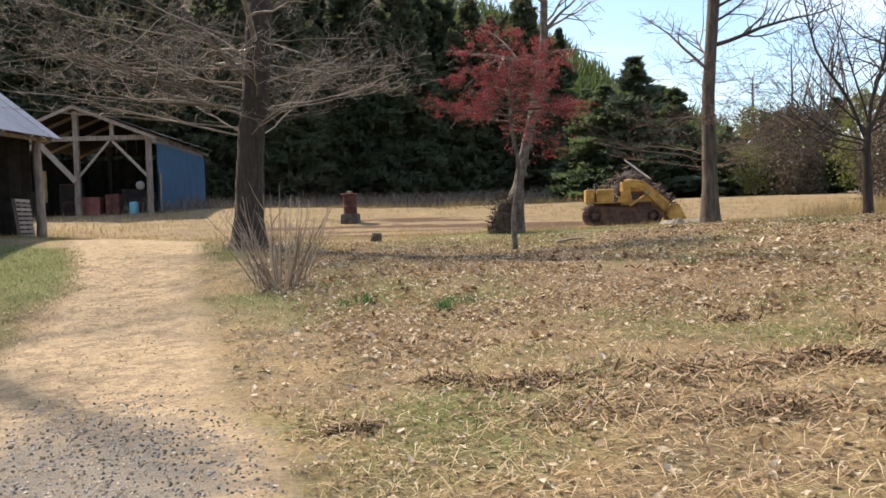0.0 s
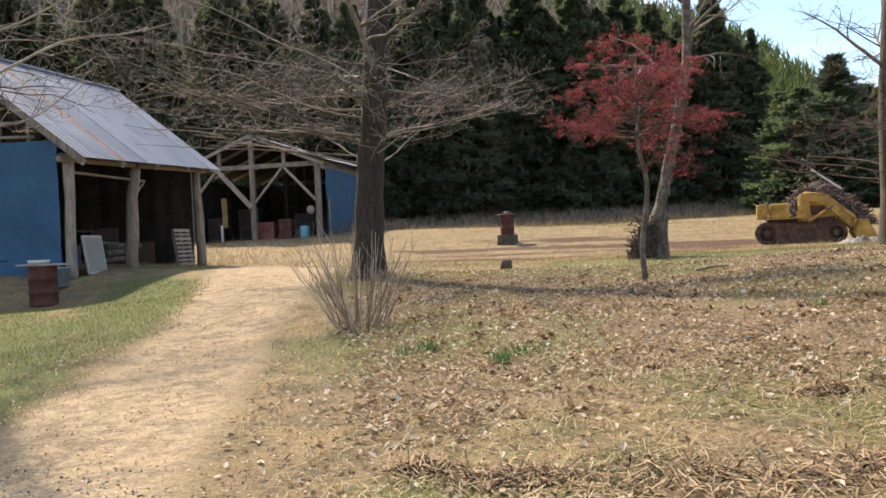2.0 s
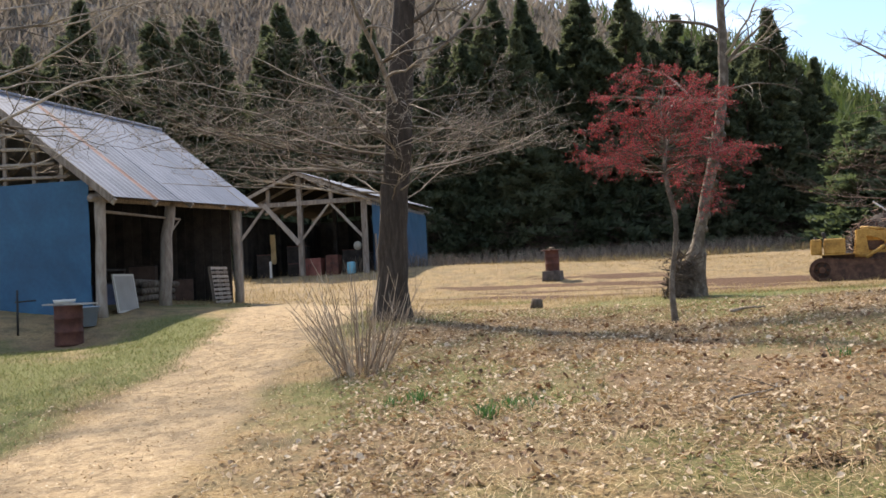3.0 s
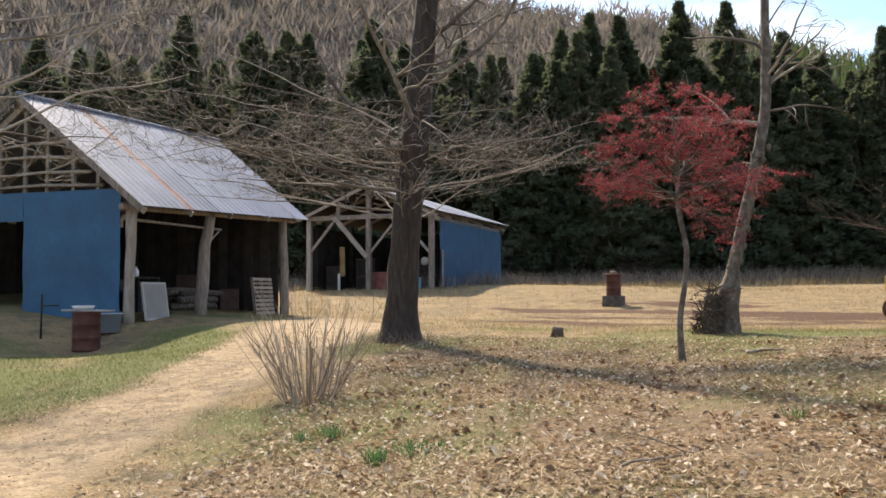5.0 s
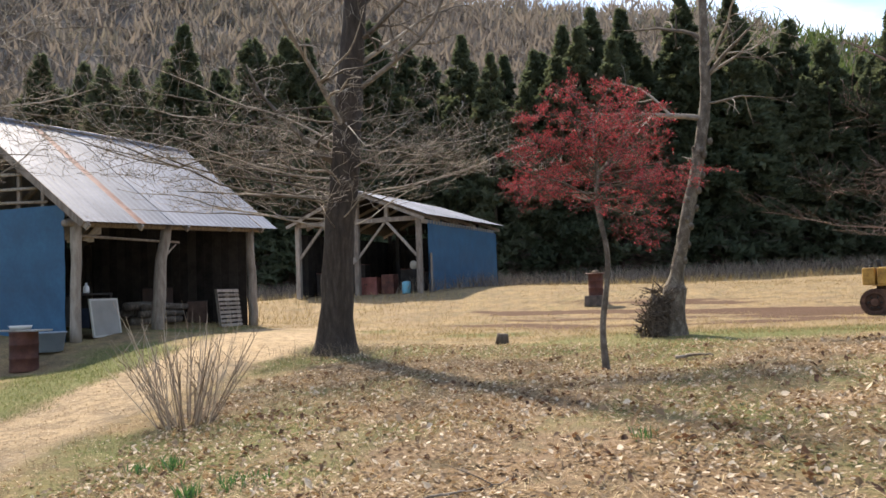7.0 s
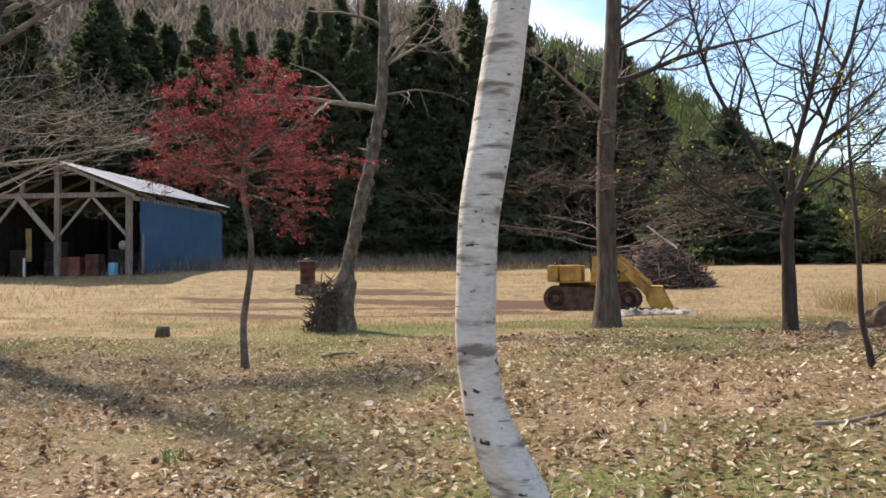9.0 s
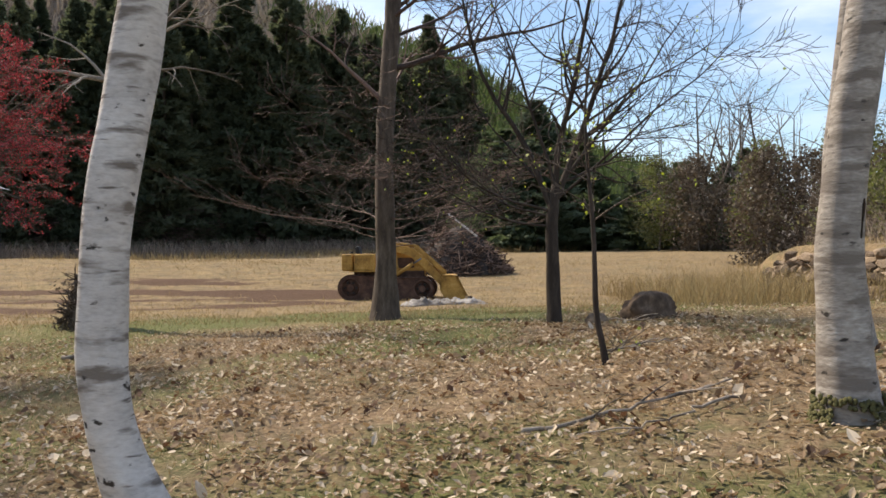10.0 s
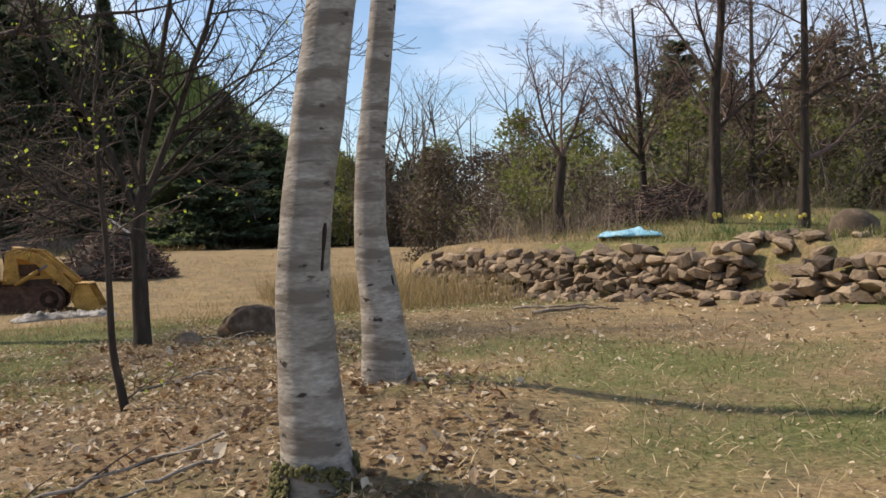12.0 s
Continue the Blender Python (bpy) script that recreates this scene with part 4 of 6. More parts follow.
def dead_boughs(seed, tall, wide):
    """Bare dead boughs about the shaded foot of a conifer."""
    r, buf = random.Random(seed), Buf()
    for _ in range(70):
        a, z = r.uniform(0, 6.283), tall * r.uniform(0.02, 0.2)
        L = wide * r.uniform(0.5, 0.95)
        d = Vector((math.cos(a), math.sin(a), r.uniform(-0.25, 0.1)))
        pts = wander((0, 0, z), d, L, 0.12, 5, -0.02, r)
        buf.tube(pts, [0.04, 0.034, 0.028, 0.022, 0.016, 0.01], 3, cap=False)
        for k in range(1, 6):
            for _ in range(2):
                buf.tube(wander(pts[k], d + Vector((r.gauss(0, 0.7), r.gauss(0, 0.7), r.gauss(-0.1, 0.3))), L * 0.25, 0.2, 2, 0, r), [0.018, 0.012, 0.008], 3, cap=False)
    return buf


def conifer(name, label, seed, tall, wide, material, col, trunk_r, low=0.06, count=1500, foliage=None):
    t = thing(name, label, "tree", group="conifer woods")
    n = 6
    part("trunk", Buf().tube([(0.05 * math.sin(k + seed), 0, tall * 0.95 * k / n - 0.3) for k in range(n + 1)], [trunk_r * (1 - 0.85 * k / n) for k in range(n + 1)], 7), M_BARK, t, smooth=True)
    part("crown", foliage or conifer_mesh(seed, tall, wide, col, count, low=low), material, t)
    if foliage is None:
        tagged(part("dead_bough", dead_boughs(seed, tall, wide), M_BUDTWIG, t, "brown dead lower boughs"), kind="stuff")
    return t


def stand(protos, places):
    """Copies of the first trees at places of (x, y, kind, scale); the first trees take the first places of their kinds."""
    used = set()
    for x, y, k, s in places:
        m = pose(x, y, height(x, y) - 0.2, 0, 0, (x * 37 + y * 11) % 360)
        if k in used:
            copy_thing(protos[k], m).scale = (s, s, s)
        else:
            used.add(k)
            protos[k].matrix_basis, protos[k].scale = m, (s, s, s)



LB = "tall dark evergreen in the dense row behind the field"
cedars = [conifer("conifer", LB, 61, 26, 5.4, M_CEDAR, 0.75, 0.36, 0.08, 3000), conifer("conifer", LB, 62, 28, 6.2, M_CEDAR, 0.6, 0.4, 0.05, 3200), conifer("conifer", LB, 63, 23, 5.9, M_CEDAR, 0.7, 0.36, 0.09, 2800), conifer("conifer", LB, 64, 29, 6.0, M_CEDAR, 0.5, 0.4, 0.10, 3200)]
wr = random.Random(66)
places = []
ROW = [(8.0, 108.0), (-8.0, 96.0), (-26.0, 82.0), (-48.0, 68.0), (-75.0, 58.0)]
for row in range(4):
    for (ax, ay), (bx, by) in zip(ROW, ROW[1:]):
        n = max(2, int(math.hypot(bx - ax, by - ay) / 3.1))
        for k in range(n):
            u = (k + 0.5 * (row % 2)) / n
            s = wr.uniform(0.74, 1.02) * (1 if ax > -20 else 0.98)
            places.append((ax + (bx - ax) * u - 2.4 * row + wr.uniform(-0.7, 0.7), ay + (by - ay) * u + 4.5 * row + wr.uniform(-1, 1), wr.randrange(4), s))
stand(cedars, places)


def tiered(seed, tall, wide, low, tiers, size):
    """Foliage of a pine in level tiers of uneven sprays."""
    pr, buf = random.Random(seed), Buf()
    for k in range(tiers):
        u = k / (tiers - 1)
        h = low + (tall - low) * u
        for _ in range(pr.randrange(4, 8)):
            a, rad = pr.uniform(0, 6.283), (wide * (1 - u) ** 0.8 + 0.35) * pr.uniform(0.55, 1.1)
            for _ in range(int(90 + 110 * (1 - u))):
                q = pr.random() ** 0.6 * rad
                s = 0.1 + 0.16 * q
                c = Vector((math.cos(a) * q + pr.gauss(0, s), math.sin(a) * q + pr.gauss(0, s), h + q * 0.12 + pr.gauss(0, 0.12)))
                d = Vector((math.cos(a) + pr.gauss(0, 0.6), math.sin(a) + pr.gauss(0, 0.6), pr.uniform(-0.1, 0.7))).normalized()
                w = d.orthogonal() * size * 0.2
                buf.tri(c + w, c - w, c + d * size)
    return buf


def crown(seed, wide, tall, low, count, size, round_=1.0):
    """A loose crown of leaves in uneven clumps, between the heights low and tall."""
    r, buf = random.Random(seed), Buf()
    clumps = []
    for _ in range(max(12, count // 45)):
        h = r.random()
        rad = wide * math.sin(math.pi * (0.12 + 0.86 * h)) ** 0.7 * r.uniform(0.35, 1.0)
        a = r.uniform(0, 6.283)
        clumps.append(Vector((math.cos(a) * rad, math.sin(a) * rad, low + (tall - low) * h)))
    for _ in range(count):
        c = r.choice(clumps) + Vector((r.gauss(0, 1), r.gauss(0, 1), r.gauss(0, 0.8))) * wide * 0.17
        d = Vector((r.uniform(-1, 1), r.uniform(-1, 1), r.uniform(-0.8, 0.8))).normalized()
        w = d.orthogonal()
        w.rotate(Matrix.Rotation(r.uniform(0, 6.3), 3, d))
        L = size * r.uniform(0.6, 1.5)
        buf.tri(c + w * L * 0.35, c - w * L * 0.35, c + d * L)
    return buf


def broadleaf(name, label, seed, tall, wide, low, material, count, size, group, kids=(7, 4), twig=None):
    """A tree or bush with several stems, spreading twigs and a loose crown."""
    t = thing(name, label, "tree" if tall > 4 else "bush", group=group)
    o = opts(seed, n=(7, 5, 3), kids=kids, bend=(0.08, 0.16, 0.2), lift=(0.03, 0.03, 0), flat=0.9, ahead=1.2, thin=0.012 if tall > 4 else 0.006)
    buf, tips, r = Buf(), [], random.Random(seed)
    for k in range(3 if tall > 4 else 7):
        a = r.uniform(0, 6.283)
        lean = r.uniform(0.05, 0.35) if tall > 4 else r.uniform(0.1, 0.7)
        grow(buf, (0.1 * math.cos(a), 0.1 * math.sin(a), -0.2), (math.cos(a) * lean, math.sin(a) * lean, 1), tall * r.uniform(0.75, 1.0), tall * 0.012, 0, o, tips)
    tagged(part("stem", buf, twig or M_BARK_GREY, t, smooth=True))
    if count:
        part("crown", crown(seed + 1, wide, tall, low, count, size), material, t)
    return t


M_OLIVE = leafy(mat("budding olive leaves", [(0.08, 0.078, 0.038), (0.14, 0.132, 0.066), (0.22, 0.205, 0.105)], 0.5, 0.8, 0, per_island=0.5, per_object=0.3), (0.2, 0.24, 0.05), 0.35)
M_BROWNLEAF = leafy(mat("brown twig haze", [(0.07, 0.055, 0.042), (0.13, 0.105, 0.078), (0.2, 0.165, 0.125)], 0.5, 0.9, 0, per_island=0.5, per_object=0.3), (0.12, 0.09, 0.06), 0.25)
pine_label = "green pine at the edge of the far field"
kinds = [conifer("pine", pine_label, 71, 13, 4.6, M_PINE, 0.12, 0.22, foliage=tiered(71, 13, 4.2, 0.4, 26, 0.5)), conifer("pine", pine_label, 72, 11, 4.8, M_PINE, 0.3, 0.22, foliage=tiered(72, 11, 4.6, 0.3, 24, 0.5)),
         broadleaf("bare_tree", "tall pale bare tree at the far field edge", 73, 15, 3, 5, None, 0, 0.3, "far bare trees"),
         broadleaf("budding_tree", "olive green budding tree at the field edge", 74, 10, 2.8, 1.0, M_OLIVE, 4200, 0.22, "far budding trees"),
         broadleaf("brown_thicket", "tall brown leafless thicket at the field edge", 75, 9, 3.4, 0.2, M_BROWNLEAF, 7000, 0.22, "far thickets", (9, 5)),
         broadleaf("bare_tree", "tall pale bare tree at the far field edge", 76, 17, 3, 5, None, 0, 0.3, "far bare trees", (9, 5))]
places = []
for k in range(13):          # pines right of the evergreen row
    places.append((10 + k * 1.9 + wr.uniform(-1, 1), 92 + wr.uniform(-5, 6) - 0.3 * k, k % 2, wr.uniform(0.8, 1.15) * (1 if k < 6 else 0.68)))
for k in range(16):
    places.append((26 + k * 2.1, 90 - k * 2.2 + wr.uniform(-3, 3), (2, 5, 2)[k % 3], wr.uniform(0.8, 1.1)))
for k in range(12):
    places.append((24 + k * 2.9, 80 - k * 3.0 + wr.uniform(-3, 3), (3, 4, 3, 4)[k % 4], wr.uniform(0.75, 1.05)))
for k in range(15):
    places.append((30 + k * 1.6 + wr.uniform(-1, 1), 56 - k * 2.6 + wr.uniform(-2, 2), (4, 3, 2, 3, 5)[k % 5], wr.uniform(0.5, 0.85)))
for k in range(10):
    places.append((41 + k * 1.2, 60 - k * 4.5, (3, 5, 1)[k % 3], wr.uniform(0.8, 1.1)))
for k in range(5):
    places.append((26.5 + 1.6 * k + wr.uniform(-0.5, 0.5), 31.0 - 2.6 * k + wr.uniform(-1, 1), (3, 4, 3, 3, 4)[k], wr.uniform(0.45, 0.62)))
for x, y, k, c in ((32.2, 43.5, 1, 0.5), (34.8, 42.5, 0, 0.46), (28.6, 44.5, 1, 0.42), (27.0, 46.0, 4, 0.6), (22.0, 48.0, 4, 0.62), (39.0, 36.0, 1, 0.6), (36.5, 33.0, 4, 0.6)):
    places.append((x, y, k, c))
stand(kinds, places)

# layered white pine behind the terrace
tall_pine = thing("white_pine", "tall white pine with level tiers behind the terrace", "tree", on_ground(31.0, 40.2, -0.2))
part("trunk", Buf().tube([(0, 0, 0), (0.1, 0, 5), (0, 0, 9.4)], [0.22, 0.15, 0.03], 8), M_BARK, tall_pine, smooth=True)
part("crown", tiered(9, 9.6, 2.7, 1.0, 14, 0.38), M_PINE, tall_pine)

# ---- hills ----
# M_HILL and M_HILLTREE are pale and even: distance haze put into the colour
M_HILL = mat("wooded hillside floor", [(0.1, 0.085, 0.075), (0.15, 0.13, 0.112), (0.2, 0.18, 0.15)], 0.03, 0.95, 0.4, fine=0.6)
M_HILLTREE = leafy(mat("hillside trees", [(0.15, 0.128, 0.115), (0.19, 0.165, 0.146), (0.215, 0.188, 0.165), (0.22, 0.205, 0.14), (0.33, 0.36, 0.12)], 0.02, 0.9, 0, fine=0.08, per_island=0.18, spread=0.8), (0.2, 0.17, 0.14), 0.4)
M_HILLGREEN = leafy(mat("green hillside trees", [(0.035, 0.06, 0.02), (0.07, 0.10, 0.035), (0.13, 0.15, 0.05)], 0.012, 0.9, 0, fine=0.05, per_island=0.5), (0.1, 0.14, 0.04), 0.3)


def ridge(az):
    """The hill's skyline, as an elevation in degrees, by compass bearing."""
    pts = ((-120, 15), (-60, 23), (-40, 21.5), (-22, 17.8), (-12, 16.6), (0, 12.5), (4, 10), (9, 6.2), (16, 3.2), (30, 1.5))
    for (a, e), (b, g) in zip(pts, pts[1:]):
        if a <= az <= b:
            return e + (g - e) * (az - a) / (b - a)
    return 1.5


hill, hn, hm = Buf(), 90, 14
for j in range(hm + 1):
    for i in range(hn + 1):
        az = -120 + 150 * i / hn
        d = 135 + 175 * j / hm
        z = 1.5 + math.tan(radians(ridge(az))) * 310 * (j / hm) ** 0.9 + 5 * noise.noise((i * 0.3, j * 0.5, 0)) * (j > 0)
        hill.v.append((d * math.sin(radians(az)), d * math.cos(radians(az)), z))
hill.f = [(j * (hn + 1) + i, (j + 1) * (hn + 1) + i, (j + 1) * (hn + 1) + i + 1, j * (hn + 1) + i + 1) for j in range(hm) for i in range(hn)]
tagged(part("backdrop_hill", hill, M_HILL, smooth=True), "brown wooded hillside behind the valley", "hill", kind="structure")
hr = random.Random(44)
woods, green_woods = Buf(), Buf()
for _ in range(7500):
    az, k = hr.uniform(-75, 14), hr.random()
    d = 140 + 170 * k
    base = Vector((d * math.sin(radians(az)), d * math.cos(radians(az)), 1.5 + math.tan(radians(ridge(az))) * 310 * k ** 0.9))
    into = green_woods if hr.random() < smooth01(-16, 2, az) else woods
    s = hr.uniform(3.2, 6.0)
    for _ in range(16):
        h = hr.random()
        p = base + Vector((hr.gauss(0, 0.33), hr.gauss(0, 0.33), 0.1 + 1.1 * h)) * s
        dd = Vector((hr.gauss(0, 0.5), hr.gauss(0, 0.5), 1)).normalized()
        w = Vector((hr.uniform(-1, 1), hr.uniform(-1, 1), 0.1)).normalized() * s * 0.07
        into.tri(p + w, p - w, p + dd * s * 0.75)
tagged(part("hillside_woods", woods, M_HILLTREE), "leafless and budding woods on the hillside", "woods", kind="stuff")
tagged(part("green_hillside_woods", green_woods, M_HILLGREEN), "green woods on the falling end of the hill", "woods", kind="stuff")

# ---- the machine ----
def crawler_loader(m):
    """A small crawler loader, nose and bucket along +x, origin on the ground under the middle of its tracks."""
    t = thing("crawler_loader", "old faded yellow crawler loader with rusty tracks, parked", "bulldozer", m)
    for side in (-1, 1):
        y = 0.58 * side
        outline = []
        for k in range(20):
            a = math.pi / 2 + math.pi * k / 19
            outline.append((-1.08 + 0.36 * math.cos(a), 0.38 + 0.36 * math.sin(a)))
        outline += [(-1.08 + 2.1 * k / 13, 0.02 + 0.0 * k) for k in range(1, 13)]
        for k in range(16):
            a = -math.pi / 2 + math.pi * k / 15
            outline.append((1.02 + 0.32 * math.cos(a), 0.34 + 0.32 * math.sin(a)))
        outline += [(1.02 - 2.1 * k / 13, 0.665 + 0.07 * k / 13 - 0.03 * math.sin(math.pi * k / 13)) for k in range(1, 13)]
        band = part("track", Buf().prism(outline, y - 0.15, y + 0.15), M_TRACK, t, "rusty steel track")
        n = len(outline)
        for k in range(0, n):
            (ax, az), (bx, bz) = outline[k], outline[(k + 1) % n]
            ang = math.degrees(math.atan2(bz - az, bx - ax))
            track = Buf()
            track.box((max(0.09, math.hypot(bx - ax, bz - az) * 0.8), 0.38, 0.03), pose((ax + bx) / 2, y, (az + bz) / 2, 0, -ang, 0))
            track.box((0.025, 0.38, 0.06), pose(ax, y, az, 0, -ang, 0))
            part("track_shoe", track, M_TRACK, band)
        for x, z, r in ((-1.08, 0.38, 0.33), (1.02, 0.34, 0.29)):
            wheel = Buf().lathe([(0.0, -0.19), (0.1, -0.19), (0.12, -0.15), (r * 0.75, -0.15), (r * 0.8, -0.19), (r, -0.19), (r, 0.19), (r * 0.8, 0.19), (r * 0.75, 0.15), (0.12, 0.15), (0.1, 0.19), (0, 0.19)], 22, pose(x, y, z, 90, 0, 0))
            wheel = part("sprocket" if x < 0 else "idler", wheel, M_TRACK, t)
            for k in range(6):
                a = k * math.pi / 3
                bolt = Buf().lathe([(0.0, 0.0), (0.035, 0.0), (0.03, 0.04), (0, 0.04)], 8, pose(x + r * 0.5 * math.cos(a), y + side * 0.155, z + r * 0.5 * math.sin(a), -90 * side, 0, 0))
                part("hub_bolt", bolt, M_BLACK, wheel)
        for k in range(4):
            part("roller", Buf().lathe([(0, -0.13), (0.11, -0.13), (0.11, 0.13), (0, 0.13)], 12, pose(-0.6 + 0.4 * k, y, 0.15, 90, 0, 0)), M_TRACK, t)
        part("track_frame", Buf().box((1.9, 0.2, 0.22), pose(-0.02, y, 0.36)), M_TRACK, t, bevel=0.02)
        # lift arm with its upright and rams
        ya = 0.5 * side
        part("arm_upright", Buf().prism([(-0.12, 0.75), (0.32, 0.75), (0.22, 1.62), (0.0, 1.62)], ya - 0.05, ya + 0.05), M_YELLOW, t, bevel=0.012)
        part("lift_arm", Buf().prism([(0.02, 1.5), (0.15, 1.66), (0.75, 1.52), (1.2, 1.12), (1.72, 0.5), (1.6, 0.36), (1.05, 0.92), (0.65, 1.28)], ya - 0.045, ya + 0.045), M_YELLOW, t, bevel=0.012)
        part("lift_ram", Buf().tube([(0.2, ya + 0.09 * side, 0.72), (0.75, ya + 0.09 * side, 1.08)], [0.055, 0.055], 12), M_YELLOW, t, smooth=True)
        part("ram_rod", Buf().tube([(0.75, ya + 0.09 * side, 1.08), (0.98, ya + 0.09 * side, 1.22)], [0.025, 0.025], 10), M_STEEL, t, smooth=True)
        part("bucket_link", Buf().beam((0.75, ya - 0.12 * side, 1.6), (1.62, ya - 0.12 * side, 0.82), 0.06, 0.09), M_YELLOW, t, bevel=0.008)
        part("tilt_ram", Buf().tube([(0.12, ya - 0.12 * side, 1.68), (0.75, ya - 0.12 * side, 1.6)], [0.05, 0.045], 12), M_YELLOW, t, smooth=True)
        part("fender", Buf().box((1.15, 0.3, 0.035), pose(-0.55, y, 0.86)), M_YELLOW, t, bevel=0.01)
    part("chassis", Buf().box((2.1, 0.7, 0.42), pose(0.0, 0, 0.66)), M_TRACK, t, bevel=0.03)
    part("fuel_tank", Buf().box((0.34, 1.05, 0.5), pose(-1.22, 0, 1.12)), M_YELLOW, t, "dull yellow rear tank", bevel=0.05)
    part("tank_cap", Buf().lathe([(0, 0.06), (0.05, 0.06), (0.055, 0), (0.055, -0.02)], 12, pose(-1.22, 0.25, 1.39)), M_BLACK, t, smooth=True)
    part("side_box", Buf().box((0.62, 0.3, 0.5), pose(-0.68, -0.52, 1.12)), M_YELLOW, t, "yellow tool box beside the seat", bevel=0.05)
    part("side_box", Buf().box((0.62, 0.3, 0.5), pose(-0.68, 0.52, 1.12)), M_YELLOW, t, bevel=0.05)
    part("seat", Buf().box((0.48, 0.55, 0.14), pose(-0.66, 0, 1.16)), M_BLACK, t, "worn black seat", bevel=0.04)
    part("seat_back", Buf().box((0.12, 0.55, 0.4), pose(-0.95, 0, 1.4, 0, -10, 0)), M_BLACK, t, bevel=0.04)
    hood = part("engine_hood", Buf().prism([(0.12, 0.85), (0.12, 1.42), (0.85, 1.4), (1.08, 1.28), (1.08, 0.7)], -0.33, 0.33), M_YELLOW, t, bevel=0.03)
    for k in range(7):
        part("grille_bar", Buf().box((0.03, 0.52, 0.025), pose(1.095, 0, 0.78 + 0.07 * k)), M_TRACK, hood)
    part("side_hatch", Buf().box((0.5, 0.015, 0.3), pose(0.5, -0.34, 1.1)), M_TRACK, hood, "dark open engine side")
    part("dash", Buf().box((0.12, 0.6, 0.34), pose(0.02, 0, 1.45)), M_YELLOW, t, bevel=0.02)
    part("exhaust_pipe", Buf().tube([(0.6, 0.12, 1.35), (0.6, 0.12, 1.72), (0.57, 0.12, 1.8)], [0.035, 0.035, 0.035], 10), M_TRACK, t, smooth=True)
    part("air_cleaner", Buf().lathe([(0, 0.34), (0.09, 0.33), (0.09, 0.22), (0.05, 0.2), (0.05, 0)], 14, pose(0.38, -0.12, 1.38)), M_BLACK, t, smooth=True)
    for y in (-0.2, -0.08, 0.1, 0.22):
        part("lever", Buf().tube([(-0.1, y, 1.1), (-0.16, y, 1.62)], [0.013, 0.013], 6), M_BLACK, t, smooth=True)
        part("lever_knob", Buf().lathe([(0, 0.035), (0.025, 0.02), (0.025, -0.02), (0, -0.03)], 8, pose(-0.16, y, 1.64)), M_BLACK, t, smooth=True)
    part("cross_tube", Buf().tube([(1.2, -0.5, 1.02), (1.2, 0.5, 1.02)], [0.06, 0.06], 12), M_YELLOW, t, smooth=True)
    bucket = Buf().prism([(1.62, 0.74), (1.95, 0.74), (1.99, 0.7), (1.68, 0.66), (1.6, 0.34), (1.7, 0.1), (2.32, 0.06), (2.32, 0.02), (1.68, 0.04), (1.53, 0.32)], -0.78, 0.78)
    b = part("bucket", bucket, M_YELLOW, t, "yellow bucket resting on the ground", bevel=0.01)
    for y in (-0.78, 0.76):
        part("bucket_side", Buf().prism([(1.62, 0.72), (1.96, 0.72), (2.28, 0.06), (1.7, 0.05), (1.56, 0.33)], y, y + 0.02), M_YELLOW, b)
    for k in range(7):
        part("bucket_tooth", Buf().box((0.16, 0.06, 0.035), pose(2.36, -0.72 + 0.24 * k, 0.045), 0.7), M_TRACK, b)
    for y in (-0.3, 0.3):
        part("bucket_bracket", Buf().prism([(1.5, 0.3), (1.5, 0.86), (1.66, 0.86), (1.66, 0.3)], y - 0.03, y + 0.03), M_YELLOW, b)
    return t


crawler_loader(on_ground(5.13, 31.6, -0.02, -2.0))

# crumpled sheet beside the bucket
M_RAG = mat("grey weathered sheeting", [(0.06, 0.055, 0.05), (0.2, 0.185, 0.17), (0.42, 0.4, 0.37)], 2.2, 0.8, 0.6, fine=12)


def crumpled(name, label, category, w, d, tall, material, m, seed, nx=46, ny=26, cell=2.4):
    """A heap of crumpled sheeting, closed underneath."""
    buf = Buf()
    for j in range(ny + 1):
        for i in range(nx + 1):
            u, v = i / nx * 2 - 1, j / ny * 2 - 1
            edge = max(0.0, 1 - (u * u) ** 1.5) * max(0.0, 1 - (v * v) ** 1.5)
            n = noise.noise((u * w * cell + seed, v * d * cell, seed)) + 0.5 * noise.noise((u * w * cell * 3, v * d * cell * 3, seed + 4))
            wob = 0.16 * noise.noise((u * 3, v * 3, seed + 8))
            buf.v.append((u * w / 2 * (1 + wob), v * d / 2 * (1 + wob), tall * edge ** 0.5 * (0.45 + 0.5 * abs(n) * 1.6) - 0.02))
    buf.f = [(j * (nx + 1) + i, j * (nx + 1) + i + 1, (j + 1) * (nx + 1) + i + 1, (j + 1) * (nx + 1) + i) for j in range(ny) for i in range(nx)]
    ob = part(name, buf, material, smooth=True, at=m)
    ob.modifiers.new("thick", "SOLIDIFY").thickness = 0.015
    return tagged(ob, label, category)


crumpled("plastic_sheet", "crumpled grey and white sheeting lying on the grass", "sheet", 2.2, 0.9, 0.22, M_RAG, on_ground(6.85, 27.7, 0.0, 12), 3)
crumpled("tarpaulin", "light blue tarpaulin lying on the terrace behind the wall", "tarpaulin", 1.9, 1.3, 0.17, mat("light blue sheeting", [(0.12, 0.30, 0.42), (0.22, 0.44, 0.56), (0.36, 0.58, 0.68)], 1.6, 0.5, 0.4, fine=9), on_ground(18.3, 22.85, 0.01, 60), 5, cell=1.1)

# brush pile
pile = thing("brush_pile", "large heap of brown brushwood and branches in the field", "brush pile", on_ground(7.1, 43.2, -0.05))
pb, br = Buf(), random.Random(17)
